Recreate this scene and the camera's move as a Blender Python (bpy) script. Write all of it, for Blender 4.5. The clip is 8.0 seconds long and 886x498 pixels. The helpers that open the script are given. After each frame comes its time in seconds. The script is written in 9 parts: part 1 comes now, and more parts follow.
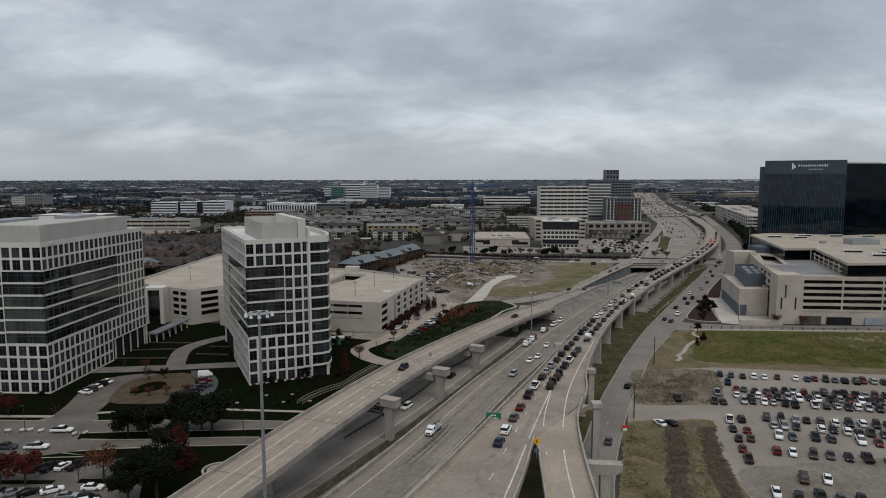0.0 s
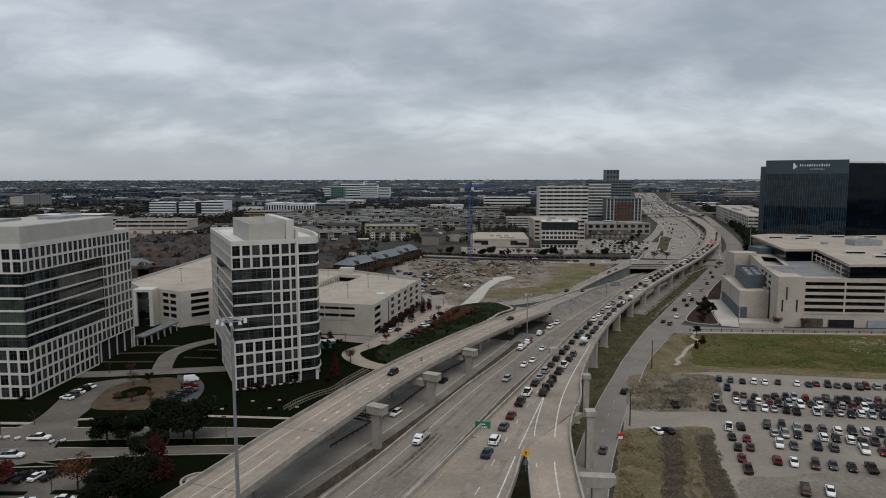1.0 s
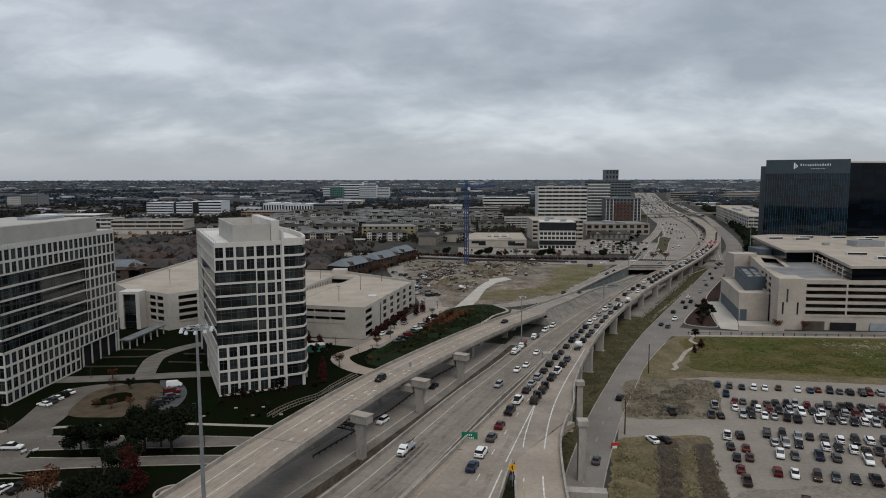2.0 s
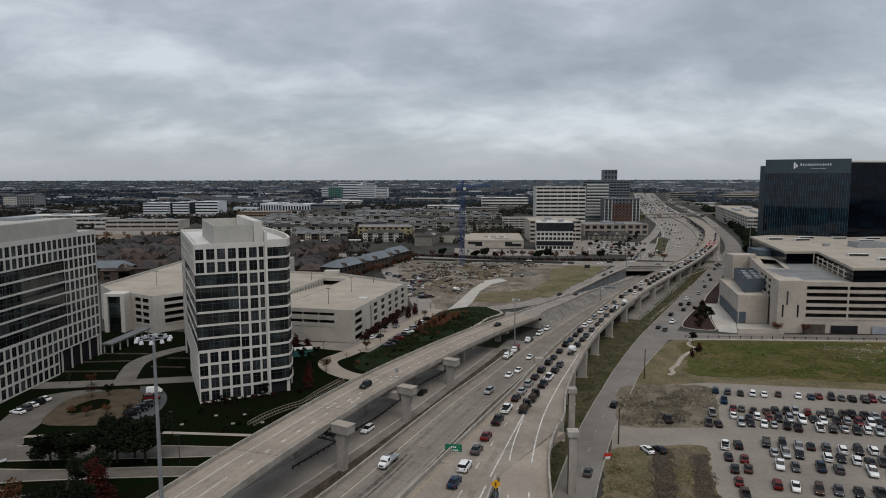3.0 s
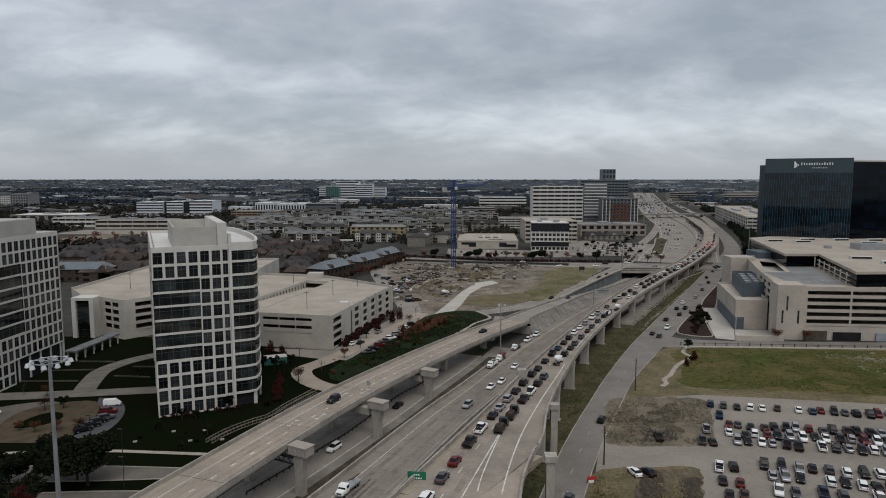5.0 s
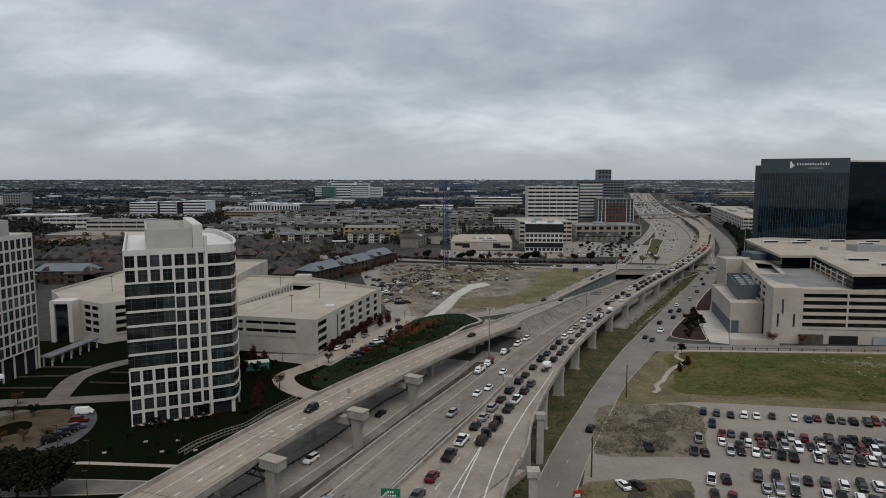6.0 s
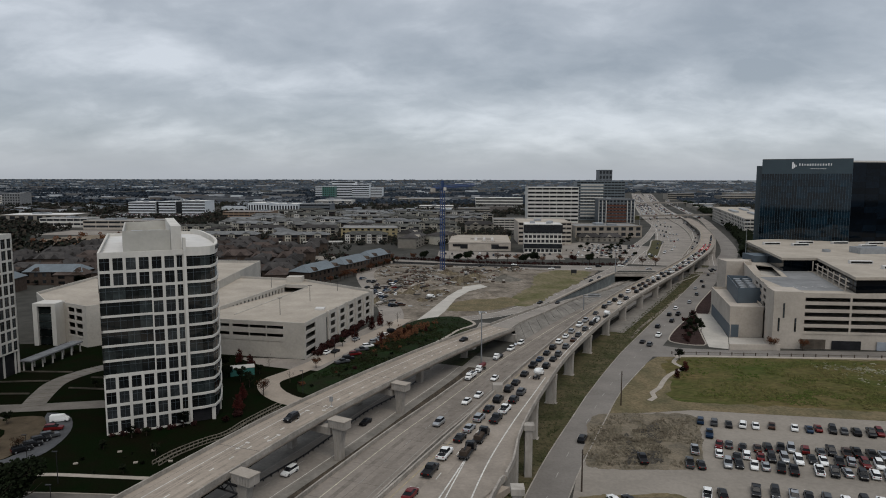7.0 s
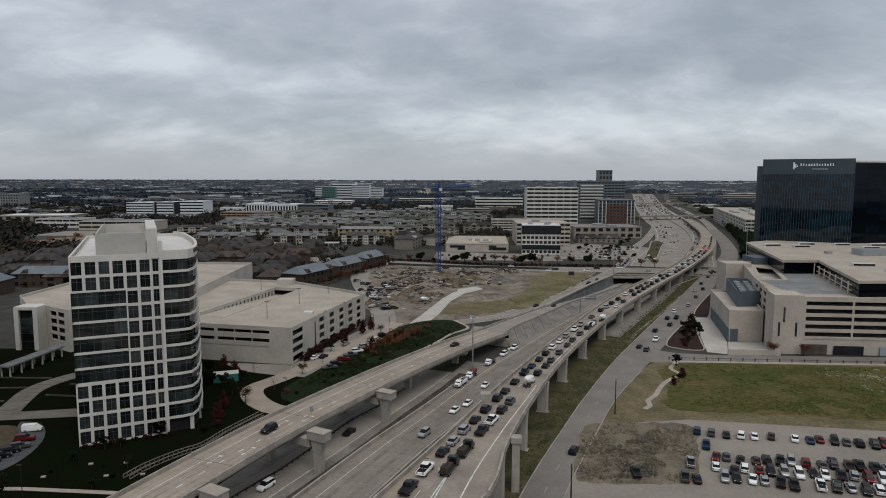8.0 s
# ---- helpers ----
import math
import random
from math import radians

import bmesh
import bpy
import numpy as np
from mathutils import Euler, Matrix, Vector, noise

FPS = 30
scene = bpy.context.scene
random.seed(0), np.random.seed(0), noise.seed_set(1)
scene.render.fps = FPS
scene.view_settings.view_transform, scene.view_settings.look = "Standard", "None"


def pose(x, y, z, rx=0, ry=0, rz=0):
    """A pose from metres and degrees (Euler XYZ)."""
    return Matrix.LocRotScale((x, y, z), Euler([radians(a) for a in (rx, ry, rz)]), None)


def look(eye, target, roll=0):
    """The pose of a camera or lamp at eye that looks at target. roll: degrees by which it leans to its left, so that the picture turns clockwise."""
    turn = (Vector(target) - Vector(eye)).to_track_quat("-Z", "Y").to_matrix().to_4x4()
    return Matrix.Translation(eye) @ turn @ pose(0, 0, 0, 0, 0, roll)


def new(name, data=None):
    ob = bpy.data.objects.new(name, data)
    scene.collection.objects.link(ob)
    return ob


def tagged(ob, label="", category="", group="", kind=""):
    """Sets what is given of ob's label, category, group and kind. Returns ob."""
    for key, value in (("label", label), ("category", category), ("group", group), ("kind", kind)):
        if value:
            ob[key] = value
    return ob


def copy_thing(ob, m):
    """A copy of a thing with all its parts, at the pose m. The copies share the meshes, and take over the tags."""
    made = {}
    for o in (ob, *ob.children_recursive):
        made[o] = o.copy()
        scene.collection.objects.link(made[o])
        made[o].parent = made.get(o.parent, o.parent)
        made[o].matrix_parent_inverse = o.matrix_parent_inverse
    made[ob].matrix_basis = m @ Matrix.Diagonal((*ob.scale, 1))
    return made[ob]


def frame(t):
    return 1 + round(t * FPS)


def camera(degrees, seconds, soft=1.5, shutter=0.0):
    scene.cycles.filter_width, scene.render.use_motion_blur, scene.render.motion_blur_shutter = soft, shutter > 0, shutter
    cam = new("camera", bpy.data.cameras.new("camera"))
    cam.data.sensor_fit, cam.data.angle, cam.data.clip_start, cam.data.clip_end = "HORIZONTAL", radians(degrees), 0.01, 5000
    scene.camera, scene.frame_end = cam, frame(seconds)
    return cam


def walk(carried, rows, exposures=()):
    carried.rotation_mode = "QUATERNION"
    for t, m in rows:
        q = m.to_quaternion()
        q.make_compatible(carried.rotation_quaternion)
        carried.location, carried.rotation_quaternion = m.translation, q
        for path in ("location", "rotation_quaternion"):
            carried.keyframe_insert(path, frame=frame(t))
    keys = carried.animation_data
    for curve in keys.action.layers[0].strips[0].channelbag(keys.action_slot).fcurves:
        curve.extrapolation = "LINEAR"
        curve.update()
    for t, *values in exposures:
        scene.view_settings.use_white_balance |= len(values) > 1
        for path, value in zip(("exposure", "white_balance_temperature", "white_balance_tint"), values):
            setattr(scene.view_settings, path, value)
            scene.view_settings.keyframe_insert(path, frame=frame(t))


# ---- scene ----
cam = camera(68.6, 8.0, soft=1.0)
PATH = [
    (0, (0.124, -1.439, 68.694), (0.074, 0.548, 68.476), -0.1),
    (0.5, (1.555, 1.357, 68.663), (1.503, 3.345, 68.446), -0.1),
    (1, (3.021, 4.269, 68.62), (2.968, 6.256, 68.402), -0.1),
    (1.5, (4.536, 7.406, 68.565), (4.482, 9.393, 68.347), -0.1),
    (3, (9.391, 17.619, 68.174), (9.338, 19.606, 67.957), -0.1),
    (3.5, (10.981, 20.965, 68.101), (10.926, 22.953, 67.883), -0.0),
    (4, (12.565, 24.253, 68.045), (12.51, 26.241, 67.826), -0.0),
    (4.5, (14.231, 27.514, 68.005), (14.175, 29.502, 67.786), 0.0),
    (6, (19.537, 37.228, 67.982), (19.492, 39.216, 67.764), 0.0),
    (6.5, (21.447, 40.52, 68.005), (21.401, 42.508, 67.788), 0.1),
    (7, (23.341, 43.873, 68.047), (23.29, 45.861, 67.829), 0.1),
    (7.5, (25.23, 47.276, 68.095), (25.177, 49.263, 67.877), 0.0),
    (8, (27.124, 50.707, 68.147), (27.069, 52.694, 67.93), 0.1),
]
walk(cam, [(t, look(eye, target, roll)) for t, eye, target, roll in PATH])


# ---- light ----
SUN_EL, SUN_AZ = radians(62), radians(210)
world = bpy.data.worlds.new("overcast_sky")
scene.world = world
world.use_nodes = True
wn, wl = world.node_tree.nodes, world.node_tree.links
wn.clear()


def wnode(kind, **kw):
    n = wn.new(kind)
    for k, v in kw.items():
        n.inputs[int(k[1:])].default_value = v
    return n


out = wn.new("ShaderNodeOutputWorld")
bg_sky, bg_cloud, add = wn.new("ShaderNodeBackground"), wn.new("ShaderNodeBackground"), wn.new("ShaderNodeAddShader")
sky = wn.new("ShaderNodeTexSky")
sky.sky_type, sky.sun_disc, sky.sun_elevation, sky.sun_rotation = "NISHITA", False, SUN_EL, SUN_AZ
bg_sky.inputs[1].default_value = 0.015
wl.new(sky.outputs[0], bg_sky.inputs[0])
tc = wn.new("ShaderNodeTexCoord")
sep = wn.new("ShaderNodeSeparateXYZ")
wl.new(tc.outputs["Generated"], sep.inputs[0])


def wmath(op, a, b=None, c=None):
    n = wn.new("ShaderNodeMath")
    n.operation = op
    for k, v in enumerate((a, b, c)):
        if v is None:
            continue
        if isinstance(v, (int, float)):
            n.inputs[k].default_value = v
        else:
            wl.new(v, n.inputs[k])
    return n.outputs[0]


# the cloud layer: a flat sheet overhead, seen in perspective
den = wmath("ADD", wmath("MAXIMUM", sep.outputs[2], 0.0), 0.36)
comb = wn.new("ShaderNodeCombineXYZ")
wl.new(wmath("DIVIDE", sep.outputs[0], den), comb.inputs[0])
wl.new(wmath("DIVIDE", sep.outputs[1], den), comb.inputs[1])


def cloud_noise(scale, detail, rough, distort, offset):
    mp = wn.new("ShaderNodeMapping")
    mp.inputs[1].default_value = offset
    mp.inputs[3].default_value = (0.85, 1.1, 1)
    wl.new(comb.outputs[0], mp.inputs[0])
    n = wn.new("ShaderNodeTexNoise")
    n.inputs["Scale"].default_value, n.inputs["Detail"].default_value = scale, detail
    n.inputs["Roughness"].default_value, n.inputs["Distortion"].default_value = rough, distort
    wl.new(mp.outputs[0], n.inputs["Vector"])
    return n.outputs["Fac"]


big = cloud_noise(2.1, 8, 0.5, 0.2, (2.4, 6.3, 0))
fine = cloud_noise(6.0, 8, 0.58, 0.4, (7.3, 2.2, 4))
mixn = wmath("ADD", wmath("MULTIPLY", big, 0.70), wmath("MULTIPLY", fine, 0.30))
# broad masses of thicker and thinner cloud, with ragged edges: azimuth and height, their half widths, and how much lighter
warp_a = wmath("MULTIPLY", wmath("SUBTRACT", cloud_noise(3.2, 7, 0.6, 0.3, (1.7, 4.1, 2)), 0.5), 0.34)
warp_h = wmath("MULTIPLY", wmath("SUBTRACT", cloud_noise(3.8, 7, 0.6, 0.3, (5.2, 0.6, 7)), 0.5), 0.20)
azim = wmath("ADD", wmath("ARCTAN2", sep.outputs[0], sep.outputs[1]), warp_a)
high = wmath("ADD", sep.outputs[2], warp_h)
for az, el, wa, we, lift in ((0.43, 0.215, 0.27, 0.065, -0.085), (0.09, 0.165, 0.20, 0.035, -0.075), (-0.28, 0.255, 0.20, 0.04, -0.05), (-0.62, 0.115, 0.20, 0.028, -0.06), (-0.2, 0.10, 0.22, 0.024, -0.03),
                             (0.47, 0.085, 0.34, 0.038, 0.075), (0.04, 0.265, 0.10, 0.05, 0.05), (-0.52, 0.19, 0.20, 0.035, 0.045), (-0.14, 0.145, 0.16, 0.02, 0.035), (-0.18, 0.05, 0.34, 0.02, 0.04)):
    da = wmath("DIVIDE", wmath("SUBTRACT", azim, az), wa)
    dh = wmath("DIVIDE", wmath("SUBTRACT", high, el), we)
    r2 = wmath("ADD", wmath("MULTIPLY", da, da), wmath("MULTIPLY", dh, dh))
    mixn = wmath("ADD", mixn, wmath("MULTIPLY", wmath("POWER", 2.718, wmath("MULTIPLY", r2, -1.0)), lift))
ramp = wn.new("ShaderNodeValToRGB")
wl.new(mixn, ramp.inputs[0])
ramp.color_ramp.elements[0].position, ramp.color_ramp.elements[0].color = 0.34, (0.285, 0.32, 0.363, 1)
ramp.color_ramp.elements[1].position, ramp.color_ramp.elements[1].color = 0.66, (0.585, 0.622, 0.672, 1)
e = ramp.color_ramp.elements.new(0.5)
e.color = (0.395, 0.43, 0.475, 1)
# towards the horizon the sheet closes to an even pale grey
hz = wn.new("ShaderNodeMapRange")
hz.inputs[1].default_value, hz.inputs[2].default_value, hz.inputs[3].default_value, hz.inputs[4].default_value = 0.0, 0.06, 0.0, 1.0
wl.new(sep.outputs[2], hz.inputs[0])
mixc = wn.new("ShaderNodeMix")
mixc.data_type = "RGBA"
wl.new(hz.outputs[0], mixc.inputs[0])
mixc.inputs[6].default_value = (0.365, 0.395, 0.442, 1)
wl.new(ramp.outputs[0], mixc.inputs[7])
wl.new(mixc.outputs[2], bg_cloud.inputs[0])
bg_cloud.inputs[1].default_value = 1.0
wl.new(bg_sky.outputs[0], add.inputs[0])
wl.new(bg_cloud.outputs[0], add.inputs[1])
wl.new(add.outputs[0], out.inputs[0])

sun = new("sun", bpy.data.lights.new("sun", "SUN"))
sun.data.energy, sun.data.angle, sun.data.color = 1.35, radians(40), (1.0, 0.95, 0.88)
sun.rotation_euler = (radians(90) - SUN_EL, 0, radians(20))
scene.view_settings.exposure = 0.0

# ---- materials ----
MATS = {}


def mat(name, col, rough=0.8, metal=0.0, var=0.25, scale=0.3, fine=4.0, bump=0.0, rnd=0.0, col2=None, stretch=(1, 1, 1), spec=0.5, emit=0.0):
    """A surface with two scales of variation; rnd varies it from object to object."""
    if name in MATS:
        return MATS[name]
    m = bpy.data.materials.new(name)
    m.use_nodes = True
    nt = m.node_tree
    N, L = nt.nodes, nt.links
    b = N["Principled BSDF"]
    b.inputs["Roughness"].default_value, b.inputs["Metallic"].default_value = rough, metal
    b.inputs["Specular IOR Level"].default_value = spec if rough < 0.78 else spec * 0.16
    geo = N.new("ShaderNodeNewGeometry")
    mp = N.new("ShaderNodeMapping")
    mp.inputs[3].default_value = stretch
    L.new(geo.outputs["Position"], mp.inputs[0])
    a, f = N.new("ShaderNodeTexNoise"), N.new("ShaderNodeTexNoise")
    for n, sc, d in ((a, scale, 5), (f, fine, 4)):
        n.inputs["Scale"].default_value, n.inputs["Detail"].default_value, n.inputs["Roughness"].default_value = sc, d, 0.62
        L.new(mp.outputs[0], n.inputs["Vector"])
    c2 = col2 or tuple(c * (1 - var) for c in col)
    c1 = col if col2 else tuple(min(1, c * (1 + var)) for c in col)
    mr = N.new("ShaderNodeMapRange")
    mr.inputs[1].default_value, mr.inputs[2].default_value = 0.33, 0.67
    L.new(a.outputs["Fac"], mr.inputs[0])
    mx = N.new("ShaderNodeMix")
    mx.data_type = "RGBA"
    L.new(mr.outputs[0], mx.inputs[0])
    mx.inputs[6].default_value, mx.inputs[7].default_value = (*c2, 1), (*c1, 1)
    hsv = N.new("ShaderNodeHueSaturation")
    L.new(mx.outputs[2], hsv.inputs["Color"])
    fr = N.new("ShaderNodeMapRange")
    fr.inputs[1].default_value, fr.inputs[2].default_value = 0.3, 0.7
    fr.inputs[3].default_value, fr.inputs[4].default_value = 1 - var * 0.6, 1 + var * 0.6
    L.new(f.outputs["Fac"], fr.inputs[0])
    val = fr.outputs[0]
    if rnd:
        oi = N.new("ShaderNodeObjectInfo")
        rr = N.new("ShaderNodeMapRange")
        rr.inputs[3].default_value, rr.inputs[4].default_value = 1 - rnd, 1 + rnd
        L.new(oi.outputs["Random"], rr.inputs[0])
        mm = N.new("ShaderNodeMath")
        mm.operation = "MULTIPLY"
        L.new(val, mm.inputs[0])
        L.new(rr.outputs[0], mm.inputs[1])
        val = mm.outputs[0]
    L.new(val, hsv.inputs["Value"])
    L.new(hsv.outputs[0], b.inputs["Base Color"])
    if bump:
        bp = N.new("ShaderNodeBump")
        bp.inputs["Strength"].default_value, bp.inputs["Distance"].default_value = bump, 0.1
        L.new(f.outputs["Fac"], bp.inputs["Height"])
        L.new(bp.outputs[0], b.inputs["Normal"])
    if emit:
        b.inputs["Emission Color"].default_value, b.inputs["Emission Strength"].default_value = (*col, 1), emit
    MATS[name] = m
    return m


def island_mat(name, cols, rough=0.85, var=0.2, fine=0.5):
    """For joined pieces: each island takes one of the colours."""
    m = mat(name, cols[0], rough, var=var, fine=fine)
    nt = m.node_tree
    geo = nt.nodes.new("ShaderNodeNewGeometry")
    cr = nt.nodes.new("ShaderNodeValToRGB")
    cr.color_ramp.interpolation = "CONSTANT"
    els = cr.color_ramp.elements
    while len(els) < len(cols):
        els.new(0.5)
    for k, c in enumerate(cols):
        els[k].position, els[k].color = k / len(cols), (*c, 1)
    nt.links.new(geo.outputs["Random Per Island"], cr.inputs[0])
    hs = [n for n in nt.nodes if n.bl_idname == "ShaderNodeHueSaturation"][0]
    nt.links.new(cr.outputs[0], hs.inputs["Color"])
    return m


def pane_variation(m, dim, bright):
    """Pane by pane: most stay dark, some get a brighter base colour for blinds or a lit ceiling."""
    nt = m.node_tree
    oi = [n for n in nt.nodes if n.bl_idname == "ShaderNodeObjectInfo"][0]
    mr = [l.to_node for l in nt.links if l.from_node == oi][0]
    mr.inputs[1].default_value, mr.inputs[2].default_value = 0.45, 1.0
    mr.inputs[3].default_value, mr.inputs[4].default_value = dim, bright
    return m


road_conc = mat("road_concrete", (0.245, 0.219, 0.192), 0.9, var=0.2, scale=0.06, fine=1.1, bump=0.15)
main_conc = mat("mainline_concrete", (0.215, 0.187, 0.160), 0.9, var=0.2, scale=0.07, fine=1.2, bump=0.15)
deck_conc = mat("deck_concrete", (0.275, 0.237, 0.199), 0.9, var=0.19, scale=0.09, fine=1.4, bump=0.15)
ramp_conc = mat("ramp_concrete", (0.318, 0.270, 0.222), 0.9, var=0.15, scale=0.09, fine=1.4, bump=0.15)
pier_conc = mat("pier_concrete", (0.34, 0.31, 0.275), 0.9, var=0.2, scale=0.35, fine=2.5, bump=0.2, stretch=(1, 1, 0.3))
wall_conc = mat("barrier_concrete", (0.31, 0.28, 0.245), 0.9, var=0.22, scale=0.25, fine=2.0, bump=0.2)
asphalt = mat("asphalt", (0.195, 0.178, 0.160), 0.92, var=0.16, scale=0.08, fine=1.5, bump=0.2)
street_conc = mat("street_concrete", (0.135, 0.121, 0.106), 0.92, var=0.22, scale=0.09, fine=1.1, bump=0.2)
slope_conc = mat("slope_paving_concrete", (0.195, 0.18, 0.16), 0.92, var=0.25, scale=0.12, fine=1.0, bump=0.2)
white_line = mat("road_paint_white", (0.56, 0.54, 0.50), 0.8, var=0.3, scale=0.8, fine=5)
yellow_line = mat("road_paint_yellow", (0.36, 0.295, 0.18), 0.8, var=0.25, scale=0.8, fine=5)
lawn = mat("dark_winter_lawn", (0.0035, 0.0085, 0.0025), 0.95, var=0.4, scale=0.12, fine=2.2, bump=0.5, col2=(0.007, 0.0065, 0.0035), spec=0.05)
field_grass = mat("field_grass", (0.046, 0.062, 0.014), 0.95, scale=0.045, var=0.7, fine=0.7, bump=0.6, col2=(0.12, 0.09, 0.04), stretch=(0.6, 1.4, 1))
dry_grass = mat("dry_grass", (0.18, 0.14, 0.083), 0.95, scale=0.12, var=0.5, fine=1.0, bump=0.5, col2=(0.095, 0.086, 0.048))
verge = mat("verge_grass", (0.036, 0.042, 0.016), 0.95, scale=0.14, var=0.6, fine=1.0, bump=0.5, col2=(0.10, 0.082, 0.048))
dirt = mat("bare_dirt", (0.255, 0.218, 0.176), 0.95, scale=0.075, var=0.6, fine=0.5, bump=0.7, col2=(0.088, 0.073, 0.057))
dark_dirt = mat("tilled_dirt", (0.065, 0.05, 0.037), 0.95, scale=0.3, var=0.5, fine=0.9, bump=0.8, col2=(0.17, 0.14, 0.09), stretch=(1.6, 0.45, 1))
wet_earth = mat("wet_earth", (0.042, 0.035, 0.029), 0.9, scale=0.4, var=0.5, fine=1.4, bump=0.9, col2=(0.085, 0.068, 0.05), stretch=(1.5, 0.4, 1))
gravel = mat("gravel", (0.245, 0.218, 0.186), 0.95, scale=0.035, var=0.17, fine=0.9, bump=0.3)
paving = mat("plaza_paving", (0.17, 0.157, 0.14), 0.9, scale=0.15, var=0.18, fine=1.5)
tan_paving = mat("tan_brick_paving", (0.085, 0.066, 0.045), 0.9, scale=0.3, var=0.25, fine=3)
stone_m = mat("weathered_stone", (0.165, 0.145, 0.115), 0.9, var=0.25, scale=0.6, fine=3)
kerb_m = mat("kerb_concrete", (0.34, 0.30, 0.255), 0.9, var=0.15)
mulch = mat("mulch_bed", (0.045, 0.028, 0.022), 0.95, var=0.4, scale=0.5, fine=3, bump=0.6)
white_pre = mat("white_precast", (0.57, 0.545, 0.50), 0.8, var=0.09, scale=0.12, fine=1.0, stretch=(1, 1, 0.5))
screen_grey = mat("penthouse_panel", (0.40, 0.385, 0.345), 0.75, var=0.08, scale=0.2, fine=1.0)
beige_pre = mat("beige_precast", (0.43, 0.38, 0.325), 0.85, var=0.12, scale=0.12, fine=1.0)
gar_conc = mat("garage_concrete", (0.44, 0.41, 0.365), 0.85, var=0.13, scale=0.1, fine=1.2)
gar_roof = mat("garage_roof_deck", (0.38, 0.335, 0.28), 0.9, var=0.13, scale=0.07, fine=0.8)
white_roof = mat("white_roof_membrane", (0.60, 0.585, 0.56), 0.8, var=0.08, scale=0.15, fine=0.8)
# near-black tone that stands for the shade inside cores, openings and recesses
dark_in = mat("interior_shade", (0.02, 0.02, 0.022), 0.9, var=0.3)
glass_m = pane_variation(mat("window_glass", (0.012, 0.013, 0.0135), 0.08, var=0.5, scale=0.3, fine=1.6, rnd=0.8, spec=0.35), 0.7, 4.0)
band_glass = pane_variation(mat("band_glass", (0.011, 0.0135, 0.0135), 0.03, var=0.6, scale=0.16, fine=0.9, rnd=0.8, spec=0.6), 0.7, 3.0)
black_glass = mat("black_curtain_glass", (0.003, 0.012, 0.020), 0.03, var=0.5, scale=0.06, fine=0.5, rnd=0.6, spec=0.42)
wing_glass = mat("black_wing_glass", (0.002, 0.0045, 0.008), 0.05, var=0.3, scale=0.05, fine=0.4, rnd=0.5, spec=0.14)
# lighter green paints reflections on the twin tower; the far wing's glass is tinted
green_glass = mat("green_reflection_tint_glass", (0.050, 0.064, 0.052), 0.08, var=0.35, scale=0.25, fine=1.2, rnd=0.25, spec=0.3)
mullion = mat("mullion_metal", (0.085, 0.105, 0.12), 0.5, metal=0.3, var=0.1)
galv = mat("galvanised_steel", (0.34, 0.35, 0.36), 0.5, metal=0.7, var=0.15, scale=0.5)
dark_metal = mat("dark_metal", (0.03, 0.03, 0.032), 0.5, metal=0.4, var=0.2)
crane_blue = mat("crane_paint", (0.018, 0.05, 0.15), 0.5, metal=0.2, var=0.2)
wood_pole = mat("wood_pole", (0.06, 0.045, 0.035), 0.9, var=0.3, fine=5)
bark = mat("bark", (0.055, 0.042, 0.034), 0.95, var=0.3, fine=5, bump=0.4)
leaf_oak = mat("oak_leaves", (0.0075, 0.011, 0.0045), 0.85, var=0.5, scale=0.5, fine=3, rnd=0.25)
leaf_red = mat("red_leaves", (0.044, 0.010, 0.008), 0.8, var=0.45, scale=0.5, fine=3, rnd=0.3)
leaf_rust = mat("rust_leaves", (0.085, 0.036, 0.018), 0.8, var=0.45, scale=0.5, fine=3, rnd=0.3)
leaf_hedge = mat("hedge_leaves", (0.024, 0.009, 0.008), 0.85, var=0.5, scale=0.6, fine=3)
leaf_far = island_mat("distant_woods", [(0.020, 0.022, 0.018), (0.027, 0.024, 0.019), (0.017, 0.020, 0.017), (0.042, 0.032, 0.025), (0.024, 0.021, 0.018), (0.020, 0.025, 0.017)], 0.95, 0.4, 0.3)
roof_sh = mat("grey_shingles", (0.050, 0.046, 0.044), 0.9, var=0.25, scale=0.2, fine=1.0, rnd=0.3)
roof_mid = mat("mid_grey_shingles", (0.105, 0.104, 0.100), 0.9, var=0.25, scale=0.2, fine=1.0, rnd=0.3)
roof_blue = mat("blue_grey_metal_roof", (0.125, 0.147, 0.162), 0.6, var=0.15, scale=0.2, fine=1.0)
roof_brown = mat("brown_shingles", (0.062, 0.048, 0.042), 0.9, var=0.25, scale=0.2, fine=1.0, rnd=0.3)
brick_m = mat("brown_brick", (0.070, 0.052, 0.042), 0.9, var=0.2, scale=0.5, fine=2.5, rnd=0.25)
stucco = mat("cream_stucco", (0.26, 0.235, 0.20), 0.9, var=0.12, rnd=0.25)
stucco_y = mat("yellow_stucco", (0.33, 0.27, 0.155), 0.9, var=0.1)
sign_green = mat("sign_green", (0.008, 0.16, 0.085), 0.5, var=0.06)
sign_yellow = mat("sign_yellow", (0.75, 0.36, 0.01), 0.5, var=0.06)
sign_white = mat("sign_white", (0.8, 0.8, 0.8), 0.5, var=0.04)
sign_red = mat("sign_red", (0.5, 0.03, 0.02), 0.5, var=0.06)
tyre_m = mat("tyre_rubber", (0.012, 0.012, 0.012), 0.9, var=0.2)
car_glass = mat("car_glass", (0.010, 0.011, 0.013), 0.12, var=0.2, spec=0.2)
head_m = mat("headlight_lens", (0.6, 0.6, 0.58), 0.2, var=0.05)
